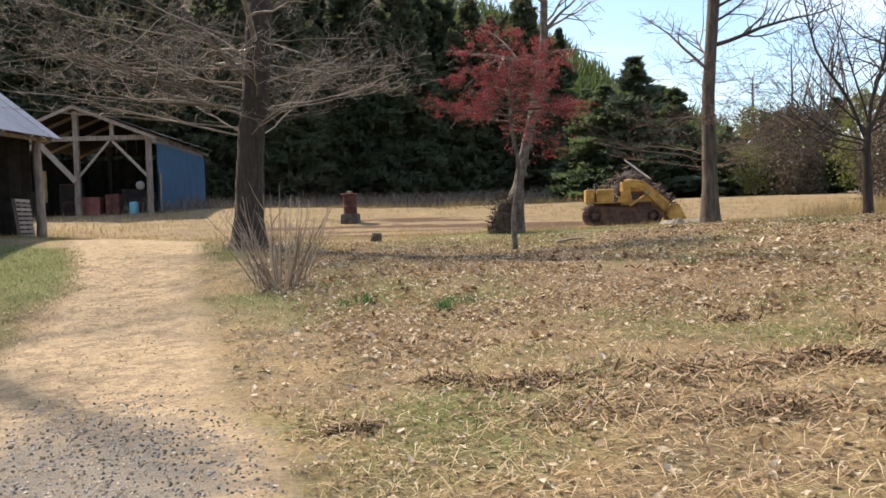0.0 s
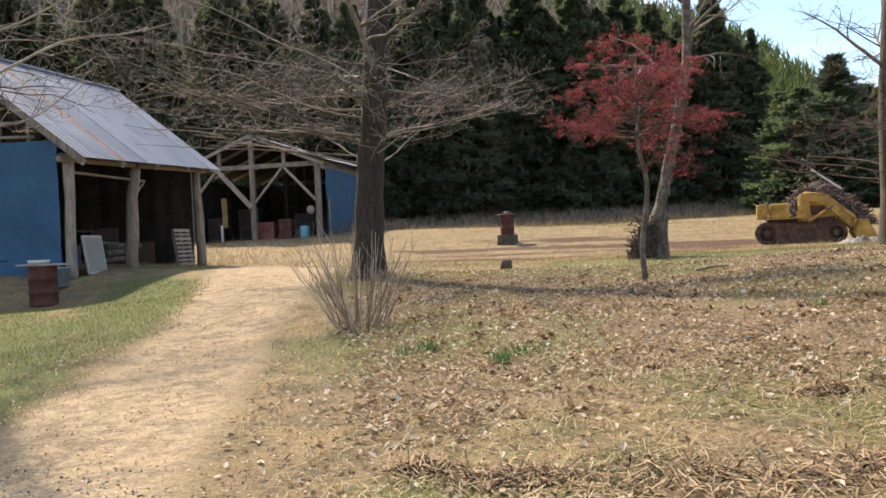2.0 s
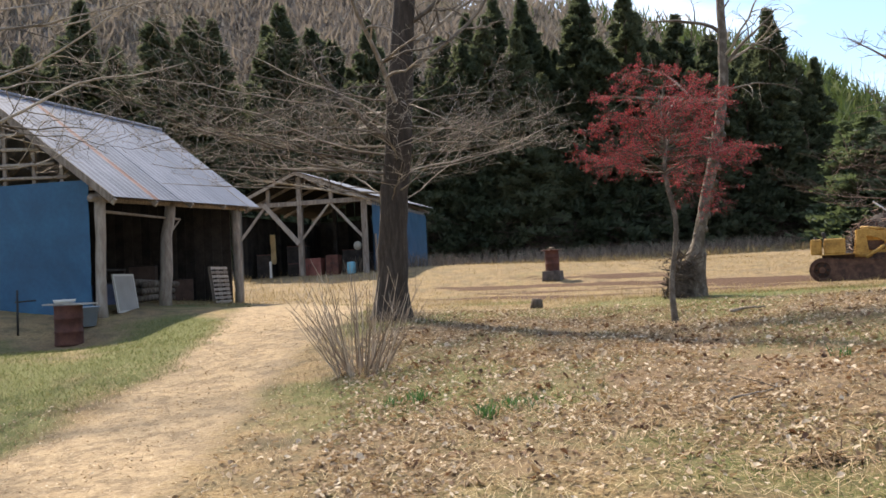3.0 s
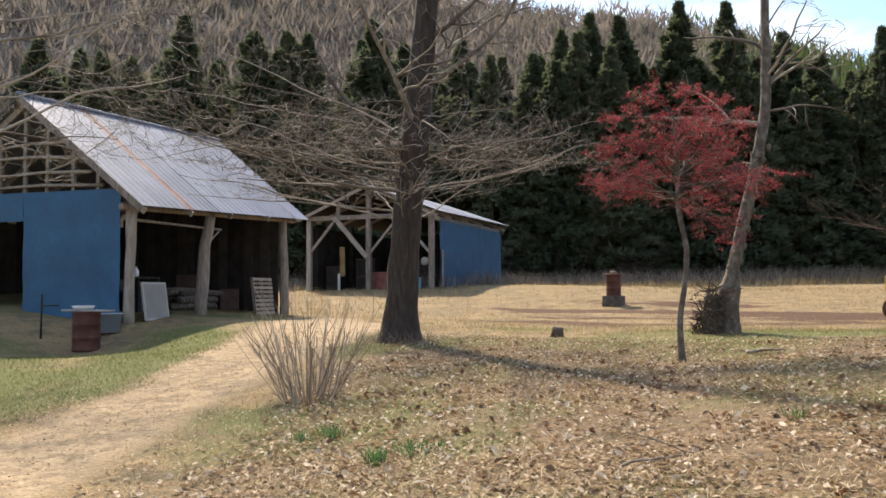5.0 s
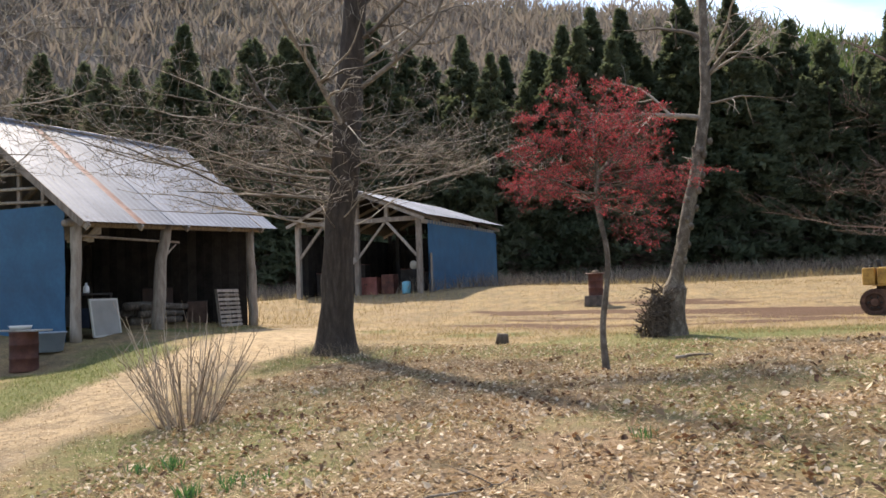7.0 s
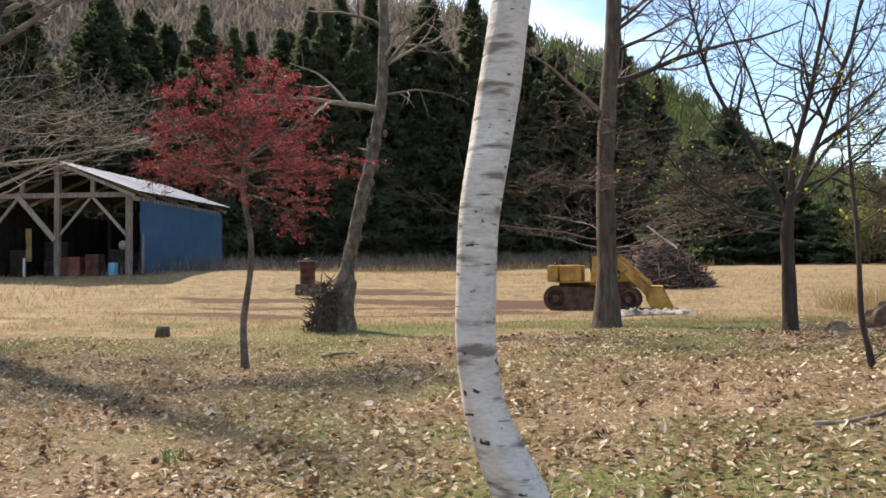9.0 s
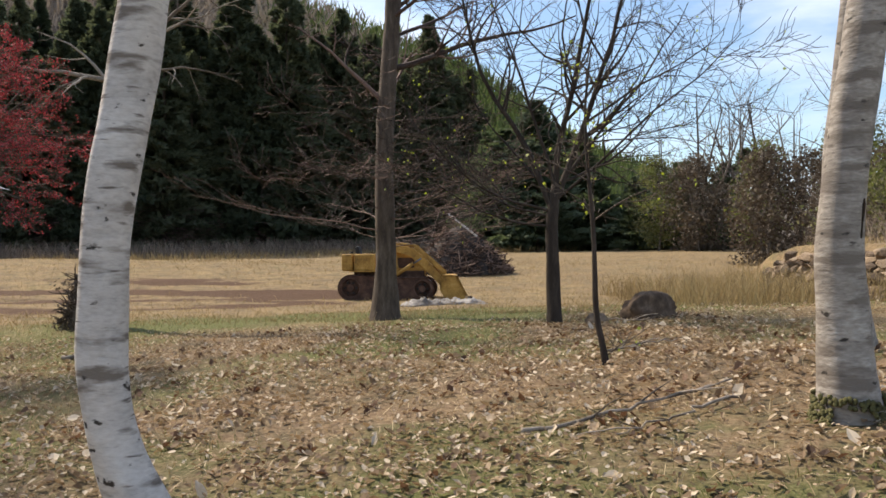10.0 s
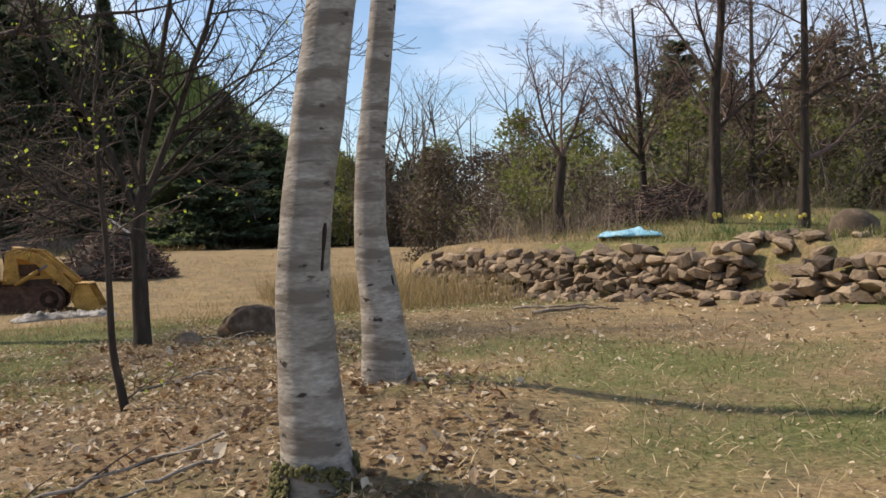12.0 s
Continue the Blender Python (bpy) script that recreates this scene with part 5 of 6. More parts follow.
for _ in range(1500):
    a, q = br.uniform(0, 6.283), br.random() ** 0.5
    h = 2.45 * (1 - q) ** 0.75 * br.random() ** 0.4
    p = Vector((math.cos(a) * q * 2.25, math.sin(a) * q * 1.9, h))
    d = Vector((br.gauss(0, 1), br.gauss(0, 1), br.gauss(-0.05, 0.45))).normalized()
    L = br.uniform(0.3, 1.0)
    pb.tube(wander(p - d * L / 2, d, L, 0.2, 3, 0, br), [br.uniform(0.01, 0.03) for _ in range(4)], 4, cap=False)
tagged(part("brushwood", pb, mat("brown brushwood", [(0.06, 0.04, 0.03), (0.14, 0.09, 0.065), (0.26, 0.18, 0.14)], 3, 0.9, 0.3, per_island=0.5), pile), kind="stuff")
core = Buf().lathe([(2.2, 0.0), (2.0, 0.4), (1.5, 1.0), (0.9, 1.6), (0.3, 2.1), (0.0, 2.2)], 18)
for i, v in enumerate(core.v):
    k = 1 + 0.3 * noise.noise((v.x * 0.9, v.y * 0.9, v.z))
    core.v[i] = Vector((v.x * k * 0.95, v.y * k * 0.8, v.z * 0.95))
part("brush_core", core, M_SHADEWOOD, pile, "dark packed twigs inside the heap", smooth=True)
part("pale_pole", Buf().tube([(-0.45, -1.3, 2.55), (0.75, -1.35, 1.6)], [0.04, 0.045], 8), mat("barked pale pole", [(0.5, 0.47, 0.43), (0.7, 0.67, 0.62)], 5, 0.7, 0.2), pile, "pale peeled pole")

# ---- loose things of the lawn ----
# burn barrel in the field
stove = thing("burn_barrel", "rusty burn barrel on a stone base in the field", "barrel", on_ground(-5.98, 36.0, -0.02))
part("base", Buf().box((0.78, 0.7, 0.42), pose(0, 0, 0.2), 0.94), mat("sooty stone base", [(0.03, 0.026, 0.022), (0.08, 0.065, 0.055), (0.14, 0.11, 0.09)], 5, 0.9, 0.6), stove, bevel=0.03)
part("drum", Buf().lathe([(0.0, 0.38), (0.29, 0.38), (0.3, 0.42), (0.29, 0.45), (0.29, 0.68), (0.305, 0.7), (0.29, 0.72), (0.29, 0.96), (0.305, 0.98), (0.29, 1.0), (0.28, 1.22), (0.3, 1.24), (0.27, 1.25), (0.25, 1.1), (0, 1.1)], 24), M_DRUM, stove, smooth=True)
part("lid", Buf().lathe([(0, 1.29), (0.4, 1.28), (0.44, 1.265), (0.4, 1.25), (0, 1.25)], 24), M_DRUM, stove, "flat rusty lid")
part("stone", Buf().lathe([(0, 1.4), (0.09, 1.39), (0.15, 1.34), (0.14, 1.29), (0, 1.28)], 9), M_STONE, stove, "pale stone weighing down the lid")
# drum by the shed
drum = thing("steel_drum", "rusty red steel drum with boards and pans on its top", "drum", on_ground(-11.6, 15.45, -0.03))
part("body", Buf().lathe([(0, 0.0), (0.29, 0.0), (0.305, 0.02), (0.295, 0.05), (0.29, 0.27), (0.31, 0.29), (0.29, 0.31), (0.29, 0.56), (0.31, 0.58), (0.29, 0.6), (0.29, 0.82), (0.305, 0.85), (0.28, 0.86), (0, 0.85)], 28), M_DRUM, drum, smooth=True)
part("top_board", Buf().box((1.0, 0.5, 0.035), pose(0.05, 0, 0.885, 0, 1, 14)), mat("grey board", [(0.2, 0.18, 0.16), (0.42, 0.4, 0.37)], 3, 0.85, 0.3), drum, "grey board across the top", bevel=0.006)
part("pan", Buf().lathe([(0, 0.91), (0.2, 0.91), (0.24, 0.99), (0.225, 0.99), (0.19, 0.925), (0, 0.925)], 20, pose(-0.08, -0.02, 0.0)), mat("pale enamel", [(0.5, 0.5, 0.48), (0.68, 0.68, 0.66)], 4, 0.4, 0.1), drum, "shallow pale pan", smooth=True)
# tub, stake and hose by the gable
tub = Buf().lathe([(0, 0.02), (0.27, 0.0), (0.31, 0.02), (0.37, 0.42), (0.41, 0.43), (0.41, 0.46), (0.35, 0.46), (0.29, 0.06), (0, 0.06)], 28)
tagged(part("plastic_tub", tub, mat("grey blue plastic", [(0.16, 0.2, 0.25), (0.28, 0.33, 0.38)], 2, 0.5, 0.1), smooth=True, at=on_ground(-12.3, 16.55, -0.01)), "grey blue plastic tub beside the blue wall", "tub")
stake = thing("stake", "dark iron stake with a crossbar in the grass", "stake", on_ground(-12.9, 15.3, -0.05))
part("rod", Buf().tube([(0, 0, 0), (0.02, 0, 1.05)], [0.025, 0.022], 8), M_BLACK, stake, smooth=True)
part("crossbar", Buf().tube([(-0.05, 0, 0.78), (0.5, 0.05, 0.8)], [0.018, 0.015], 8), M_BLACK, stake, smooth=True)
# goods in the open shed


def in_shed(x, y, z=0.0, rz=0.0, rx=0.0, ry=0.0):
    m = S1 @ pose(x, y, 0, rx, ry, rz)
    p = m.translation
    m.translation = (p.x, p.y, height(p.x, p.y) + z)
    return m


panel = thing("metal_panel", "grey metal door panel leaning at the shed post", "panel", in_shed(0.12, 0.98, -0.03, 6, 0, -8))
part("sheet", Buf().box((0.03, 1.12, 0.95), pose(0, 0, 0.48)), mat("grey painted metal", [(0.2, 0.195, 0.18), (0.3, 0.29, 0.27)], 2, 0.6, 0.15), panel, bevel=0.008)
for y, z, a, b in ((0, 0.94, 1.16, 0.05), (0, 0.02, 1.16, 0.05), (-0.56, 0.48, 0.05, 0.95), (0.56, 0.48, 0.05, 0.95)):
    part("rim", Buf().box((0.045, a, b), pose(0.0, y, z)), mat("pale rim", [(0.34, 0.33, 0.3), (0.45, 0.44, 0.4)], 3, 0.5, 0.1), panel)
jug = Buf().lathe([(0, 0), (0.07, 0), (0.08, 0.04), (0.08, 0.16), (0.03, 0.22), (0.03, 0.27), (0, 0.27)], 14)
# table in the same wood colour, darkened for shade
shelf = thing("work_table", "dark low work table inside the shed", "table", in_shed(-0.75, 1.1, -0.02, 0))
part("top", Buf().box((0.7, 1.4, 0.05), pose(0, 0, 1.0)), M_SHADEWOOD, shelf)
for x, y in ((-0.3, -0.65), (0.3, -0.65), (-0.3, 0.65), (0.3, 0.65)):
    part("leg", Buf().box((0.07, 0.07, 1.0), pose(x, y, 0.49)), M_SHADEWOOD, shelf)
tagged(part("white_jug", jug, mat("white plastic", [(0.6, 0.62, 0.65), (0.75, 0.76, 0.78)], 3, 0.4, 0.05), smooth=True, at=in_shed(-0.6, 1.05, 1.01)), "white plastic jug on the work table", "jug")


def pallet(m, tall=1.2, wide=1.2, slats=9):
    t = thing("pallet", "weathered grey wooden pallet leaning upright", "pallet", m)
    for k in range(slats):
        part("slat", Buf().box((0.02, wide, 0.09), pose(0.06, 0, 0.06 + (tall - 0.12) * k / (slats - 1))), M_TIMBER, t)
    for y in (-wide / 2 + 0.05, 0, wide / 2 - 0.05):
        part("runner", Buf().box((0.09, 0.045, tall), pose(0, y, tall / 2)), M_TIMBER, t)
    return t


pallet(in_shed(0.02, 6.7, -0.02, 0, 0, -7))
for k in range(9):
    a = in_shed(-1.2 - 0.28 * (k % 3), 5.0 + rng.uniform(-0.3, 0.3), 0.12 + 0.2 * (k // 3))
    tagged(part("log", Buf().tube([(rng.uniform(-0.1, 0.1), -1.0 + rng.uniform(-0.2, 0.2), 0), (0, 0, 0.03), (rng.uniform(-0.1, 0.1), 1.0, 0)], [0.11, 0.1, 0.09], 10), M_BARK_PALE, smooth=True, at=a), "brown firewood log stacked in the shed", "log", "logs in the shed")
for k, (x, y, w, h, c) in enumerate(((-1.4, 2.2, 0.6, 0.55, (0.05, 0.06, 0.1)), (-2.2, 2.0, 0.7, 0.8, (0.08, 0.07, 0.06)), (-2.6, 6.6, 0.8, 1.1, (0.07, 0.045, 0.035)), (-1.6, 7.3, 0.6, 0.7, (0.1, 0.06, 0.045)))):
    crate = thing("crate", "dark storage crate standing in the shed", "crate", in_shed(x, y, -0.02, 10 * k))
    part("body", Buf().box((w, w * 0.8, h), pose(0, 0, h / 2)), mat("dull crate %s" % "abcd"[k], [tuple(0.6 * v for v in c), tuple(1.4 * v for v in c)], 4, 0.8, 0.3), crate, bevel=0.015)
    part("lid", Buf().box((w * 1.05, w * 0.85, 0.04), pose(0, 0, h + 0.02)), M_SHADEWOOD, crate, bevel=0.01)

# goods in the barn


def in_barn(x, y, z=0.0, rz=0.0):
    m = S2 @ pose(x, y, 0, 0, 0, rz)
    p = m.translation
    m.translation = (p.x, p.y, height(p.x, p.y) + z)
    return m


M_REDBOX = mat("dull red paint", [(0.09, 0.03, 0.024), (0.17, 0.055, 0.042), (0.24, 0.1, 0.08)], 3, 0.75, 0.3)
for label, x, w, h in (("dull red metal cabinet standing in the barn", -3.25, 1.25, 0.95), ("narrow brown cabinet standing in the barn", -2.0, 0.7, 1.05)):
    c = thing("cabinet", label, "cabinet", in_barn(x, 0.6, -0.05))
    part("body", Buf().box((w, 0.6, h), pose(0, 0, h / 2)), M_REDBOX if w > 1 else M_DRUM, c, bevel=0.02)
    for k in (-1, 1):
        d = part("door", Buf().box((w / 2 - 0.03, 0.02, h - 0.12), pose(k * w / 4, -0.31, h / 2)), M_REDBOX if w > 1 else M_DRUM, c, bevel=0.005)
        part("handle", Buf().box((0.02, 0.03, 0.12), pose(k * 0.06, -0.335, h * 0.6)), M_BLACK, d)
bd = thing("blue_drum", "light blue plastic drum at the barn opening", "drum", in_barn(-0.95, 0.35, -0.04))
part("body", Buf().lathe([(0, 0), (0.2, 0), (0.22, 0.03), (0.23, 0.3), (0.22, 0.58), (0.18, 0.64), (0, 0.66)], 20), mat("light blue plastic", [(0.12, 0.33, 0.42), (0.2, 0.45, 0.55)], 3, 0.45, 0.1), bd, smooth=True)
part("cap", Buf().lathe([(0.05, 0.64), (0.05, 0.7), (0, 0.7)], 10), M_BLACK, bd, smooth=True)
fan = thing("standing_fan", "old round fan on a stand inside the barn", "fan", in_barn(-0.75, 0.9, -0.04))
part("stand", Buf().tube([(0, 0, 0), (0, 0, 1.3)], [0.03, 0.02], 8), M_BLACK, fan, smooth=True)
part("foot", Buf().lathe([(0, 0.05), (0.1, 0.05), (0.25, 0.0)], 16), M_BLACK, fan, smooth=True)
part("head", Buf().lathe([(0, -0.05), (0.2, -0.04), (0.23, 0), (0.2, 0.04), (0, 0.05)], 20, pose(0, 0, 1.45, 90, 0, 0)), mat("dusty cream metal", [(0.25, 0.23, 0.19), (0.38, 0.35, 0.3)], 3, 0.5, 0.1), fan, smooth=True)
coat = draped("hanging_sheet", 0.3, 1.6, mat("tan canvas", [(0.12, 0.08, 0.035), (0.24, 0.165, 0.075), (0.34, 0.25, 0.13)], 2, 0.9, 0.3), None, in_barn(-5.75, 0.9, 0.75), 0.09, 16, 24)
tagged(coat, "tan canvas sheet hanging from the barn frame", "canvas")
tagged(part("pale_post", Buf().box((0.12, 0.1, 1.0), pose(0, 0, 0.5)), mat("whitewashed wood", [(0.45, 0.43, 0.4), (0.62, 0.6, 0.57)], 4, 0.8, 0.2), bevel=0.01, at=in_barn(-5.7, 0.75, -0.1)), "short whitewashed post in the barn", "post")
# crate bodies share the wood colour that carries the indoor shade
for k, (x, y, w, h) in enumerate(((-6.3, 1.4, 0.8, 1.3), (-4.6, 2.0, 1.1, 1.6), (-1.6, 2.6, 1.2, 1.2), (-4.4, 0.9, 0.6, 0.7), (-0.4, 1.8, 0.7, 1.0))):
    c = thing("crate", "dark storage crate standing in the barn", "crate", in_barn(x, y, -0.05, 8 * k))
    part("body", Buf().box((w, w * 0.7, h), pose(0, 0, h / 2)), M_SHADEWOOD, c, bevel=0.02)
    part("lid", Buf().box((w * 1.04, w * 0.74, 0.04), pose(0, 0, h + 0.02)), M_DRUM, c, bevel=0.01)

# foot of the leaning tree, wrapped in old vines
vines = thing("vine_tangle", "tangle of dead vines and leaves round the tree foot", "vines", on_ground(0.62, 20.7, -0.05))
vb, vr = Buf(), random.Random(23)
for _ in range(330):
    a, h = vr.uniform(0, 6.283), vr.random() ** 1.2
    q = (0.31 - 0.06 * h) * vr.uniform(0.7, 1.05)
    p = Vector((math.cos(a) * q + 0.24 * h, math.sin(a) * q * 0.9, h * 0.95))
    d = Vector((-math.sin(a) + vr.gauss(0, 0.5), math.cos(a) + vr.gauss(0, 0.5), vr.gauss(0.2, 0.7)))
    vb.tube(wander(p, d, vr.uniform(0.15, 0.45), 0.3, 4, 0, vr), [0.016, 0.014, 0.012, 0.009, 0.006], 4, cap=False)
tagged(part("vine_mesh", vb, M_BARK, vines), kind="stuff")
body = Buf().lathe([(0.27, 0), (0.25, 0.3), (0.2, 0.6), (0.14, 0.8), (0, 0.85)], 16, pose(0.1, 0, 0))
for i, v in enumerate(body.v):
    k = 0.9 + 0.3 * noise.noise((v.x * 3, v.y * 3, v.z * 3))
    body.v[i] = Vector((v.x * k, v.y * k, v.z))
part("vine_core", body, M_BARK, vines, smooth=True)
tagged(part("dead_leaf_tuft", leaves_on([Vector((math.cos(a) * 0.32, math.sin(a) * 0.3, h)) for a in [k * 0.35 for k in range(18)] for h in (0.15, 0.5, 0.85)], 160, 0.06, 31), M_BROWNLEAF, vines), kind="stuff")

# bare shrub by the track
shrub = thing("shrub", "bare many-stemmed shrub beside the track", "shrub", on_ground(-2.6, 11.45, -0.05))
sr = random.Random(29)
M_STEM = mat("pale dry stems", [(0.17, 0.125, 0.09), (0.3, 0.23, 0.165), (0.44, 0.355, 0.265)], 3, 0.85, 0.2, per_object=0.6)
for _ in range(72):
    sb = Buf()
    a, lean = sr.uniform(0, 6.283), sr.uniform(0.05, 0.75)
    q = 0.36 * sr.random() ** 0.5
    L = sr.uniform(0.75, 1.55)
    pts = wander((q * math.cos(a), q * math.sin(a), 0), (math.cos(a) * lean, math.sin(a) * lean, 1), L, 0.05, 6, 0, sr)
    sb.tube(pts, [0.009, 0.008, 0.007, 0.006, 0.005, 0.004, 0.003], 4, cap=False)
    for _ in range(2):
        k = sr.randrange(2, 6)
        sb.tube(wander(pts[k], (sr.gauss(0, 0.5), sr.gauss(0, 0.5), 1), L * 0.3, 0.1, 3, 0, sr), [0.005, 0.004, 0.003, 0.002], 3, cap=False)
    part("stem", sb, M_STEM, shrub)

# stump, root clump, sticks
tagged(part("stump", Buf().tube([(0, 0, -0.1), (0.02, 0, 0.14), (0.03, 0, 0.22)], [0.17, 0.13, 0.12], 12), M_BARK, smooth=True, at=on_ground(-2.5, 20.2)), "low weathered tree stump in the grass", "stump")
root = Buf().lathe([(0.56, -0.1), (0.56, 0.0), (0.55, 0.1), (0.53, 0.2), (0.48, 0.3), (0.4, 0.39), (0.3, 0.45), (0.18, 0.5), (0.08, 0.52), (0.0, 0.53)], 44)
for i, v in enumerate(root.v):
    k = 1 + 0.42 * noise.noise((v.x * 2.1, v.y * 2.1, v.z * 2.6)) + 0.3 * noise.noise((v.x * 6, v.y * 6, v.z * 6)) + 0.15 * noise.noise((v.x * 15, v.y * 15, v.z * 15))
    root.v[i] = Vector((v.x * k, v.y * k * 0.7, v.z * (0.85 + 0.3 * k - 0.3)))
tagged(part("boulder", root, mat("dark mossy boulder", [(0.04, 0.026, 0.017), (0.11, 0.075, 0.05), (0.22, 0.16, 0.11)], 7, 0.95, 1.0), smooth=True, at=on_ground(10.1, 18.35, 0, 18) @ Matrix.Diagonal((0.74, 0.8, 0.86, 1))), "dark rough boulder among leaves and twigs", "boulder")
stone2 = Buf().lathe([(0.16, -0.05), (0.17, 0.06), (0.1, 0.15), (0, 0.17)], 11)
tagged(part("field_stone", stone2, M_STONE, smooth=True, at=on_ground(9.25, 18.0)), "small dark field stone in the litter", "stone")


def fallen(name, label, a, b, r, seed, twigs=4):
    """A fallen branch lying along the ground from a to b."""
    q = random.Random(seed)
    A, B = Vector(a), Vector(b)
    n, pts = 12, []
    for k in range(n + 1):
        p = A.lerp(B, k / n)
        pts.append(Vector((p.x + q.gauss(0, 0.025), p.y + q.gauss(0, 0.025), height(p.x, p.y) + r + 0.015 + 0.03 * q.random())))
    buf = Buf().tube(pts, [r * (1 - 0.65 * k / n) for k in range(n + 1)], 6)
    for _ in range(twigs):
        k = q.randrange(2, n - 1)
        d = (B - A).normalized()
        w = Vector((d[0] + q.gauss(0, 0.6), d[1] + q.gauss(0, 0.6), 0.25))
        buf.tube(wander(pts[k], w, q.uniform(0.2, 0.55), 0.15, 4, -0.04, q), [r * 0.5, r * 0.4, r * 0.35, r * 0.25, r * 0.15], 4, cap=False)
    return tagged(part(name, buf, M_BARK_GREY, smooth=True), label, "branch")


fallen("fallen_branch", "long grey fallen branch lying on the leaves", (7.75, 11.35), (9.3, 12.05), 0.018, 1, 5)
fallen("fallen_branch", "long grey fallen branch lying on the leaves", (9.2, 11.6), (8.3, 11.1), 0.012, 2, 3)
fallen("fallen_branch", "short thick stick lying in the grass", (1.85, 17.55), (2.45, 17.45), 0.035, 3, 0)
fallen("fallen_branch", "dead branch lying by the sapling", (8.75, 14.3), (9.6, 14.9), 0.016, 4, 4)
fallen("fallen_branch", "dead branch lying by the boulder", (9.2, 18.5), (9.9, 17.6), 0.02, 5, 4)
fallen("fallen_branch", "thin stick lying on the leaves", (2.2, 9.0), (2.7, 9.5), 0.012, 6, 1)
fallen("fallen_branch", "thin stick lying on the leaves", (4.9, 8.6), (4.8, 9.6), 0.01, 7, 2)
fallen("fallen_branch", "pale stick lying at the foot of the wall", (13.6, 17.2), (14.6, 16.8), 0.03, 8, 0)
fallen("fallen_branch", "pale stick lying at the foot of the wall", (13.9, 18.6), (14.8, 18.0), 0.025, 9, 1)

# daffodil leaves
M_DAFF = leafy(mat("daffodil leaves", [(0.02, 0.06, 0.025), (0.045, 0.11, 0.045), (0.08, 0.16, 0.06)], 5, 0.5, 0, per_island=0.5), (0.08, 0.2, 0.04), 0.25)


def daffodils(x, y, n, wide, tall, seed, label):
    q, buf = random.Random(seed), Buf()
    for _ in range(n):
        a, d = q.uniform(0, 6.283), wide * q.random() ** 0.6
        p = Vector((d * math.cos(a), d * math.sin(a), -0.02))
        w = Vector((math.cos(a * 3), math.sin(a * 3), 0)) * 0.006
        lean = Vector((q.gauss(0, 0.3), q.gauss(0, 0.3), 1)).normalized()
        h = tall * q.uniform(0.6, 1.1)
        s = len(buf.v)
        tip = p + lean * h + Vector((lean.x, lean.y, -0.15)) * h * 0.3
        buf.v += [p - w, p + w, p + lean * h * 0.6 + w, p + lean * h * 0.6 - w, tip]
        buf.f += [(s, s + 1, s + 2, s + 3), (s + 3, s + 2, s + 4)]
    t = thing("daffodil_clump", label, "plant", on_ground(x, y), group="daffodil clumps")
    tagged(part("leaf_tuft", buf, M_DAFF, t), kind="stuff")
    return t


DL = "green clump of daffodil leaves without flowers"
for k, (x, y, n, w, h) in enumerate(((-0.02, 8.95, 60, 0.12, 0.2), (0.25, 9.4, 60, 0.26, 0.13), (0.05, 9.5, 40, 0.2, 0.12), (-1.1, 9.8, 40, 0.13, 0.2), (-1.35, 9.6, 26, 0.12, 0.15), (-0.6, 9.0, 14, 0.1, 0.1), (3.3, 11.0, 26, 0.15, 0.16))):
    daffodils(x, y, n, w, h, 80 + k, DL)

# ---- dry stone wall and terrace ----
def stone_mesh(seed):
    """An angular field stone: the hull of a few points on a squared-off ball, left rough."""
    r = random.Random(seed * 13 + 5)
    bm = bmesh.new()
    for _ in range(19):
        v = Vector((r.gauss(0, 1), r.gauss(0, 1), r.gauss(0, 1))).normalized()
        bm.verts.new(v * r.uniform(0.84, 1.12) / max(abs(v.x), abs(v.y), abs(v.z)) ** 0.5)
    bmesh.ops.convex_hull(bm, input=list(bm.verts))
    bmesh.ops.delete(bm, geom=[v for v in bm.verts if not v.link_faces], context="VERTS")
    bmesh.ops.recalc_face_normals(bm, faces=list(bm.faces))
    me = bpy.data.meshes.new("stone")
    bm.to_mesh(me)
    bm.free()
    me.materials.append(M_STONE)
    return me


stone_kinds = [stone_mesh(k) for k in range(16)]
wall = thing("stone_wall", "rough dry stone wall of brown field stones holding the terrace", "wall", pose(0, 0, 0))
q = random.Random(37)


def lay(s, back, z, w, d, h, tilt=8.0):
    p = WALL_A + wall_dir * s - wall_out * back
    ob = new("stone", stone_kinds[q.randrange(16)])
    ob.parent = wall
    ang = math.degrees(math.atan2(wall_dir.y, wall_dir.x))
    ob.matrix_basis = pose(p.x, p.y, z, q.uniform(-tilt, tilt), q.uniform(-tilt, tilt), ang + q.uniform(-14, 14)) @ Matrix.Diagonal((w / 2, d / 2, h / 2, 1))


def wall_run(s0, s1, top0, top1, courses):
    z = 0.0
    for c in range(courses):
        s = s0 + q.uniform(-0.2, 0.1)
        while s < s1:
            w = q.uniform(0.16, 0.34) if q.random() < 0.7 else q.uniform(0.34, 0.52)
            u = (s - s0) / (s1 - s0)
            p = WALL_A + wall_dir * (s + w / 2)
            g = height(p.x + wall_out.x * 0.5, p.y + wall_out.y * 0.5) - 0.02
            tall = (top0 + (top1 - top0) * u - g) * (0.8 + 0.2 * smooth01(0, 0.12, u))
            h = tall / courses
            if c < courses - 1 or q.random() < 0.86:
                lay(s + w / 2, 0.04 * c + q.uniform(-0.05, 0.1), g + h * (c + 0.5) + q.uniform(-0.06, 0.06), w * 1.14, q.uniform(0.3, 0.45), h * q.uniform(0.95, 1.6), 14.0)
            s += w * 0.97


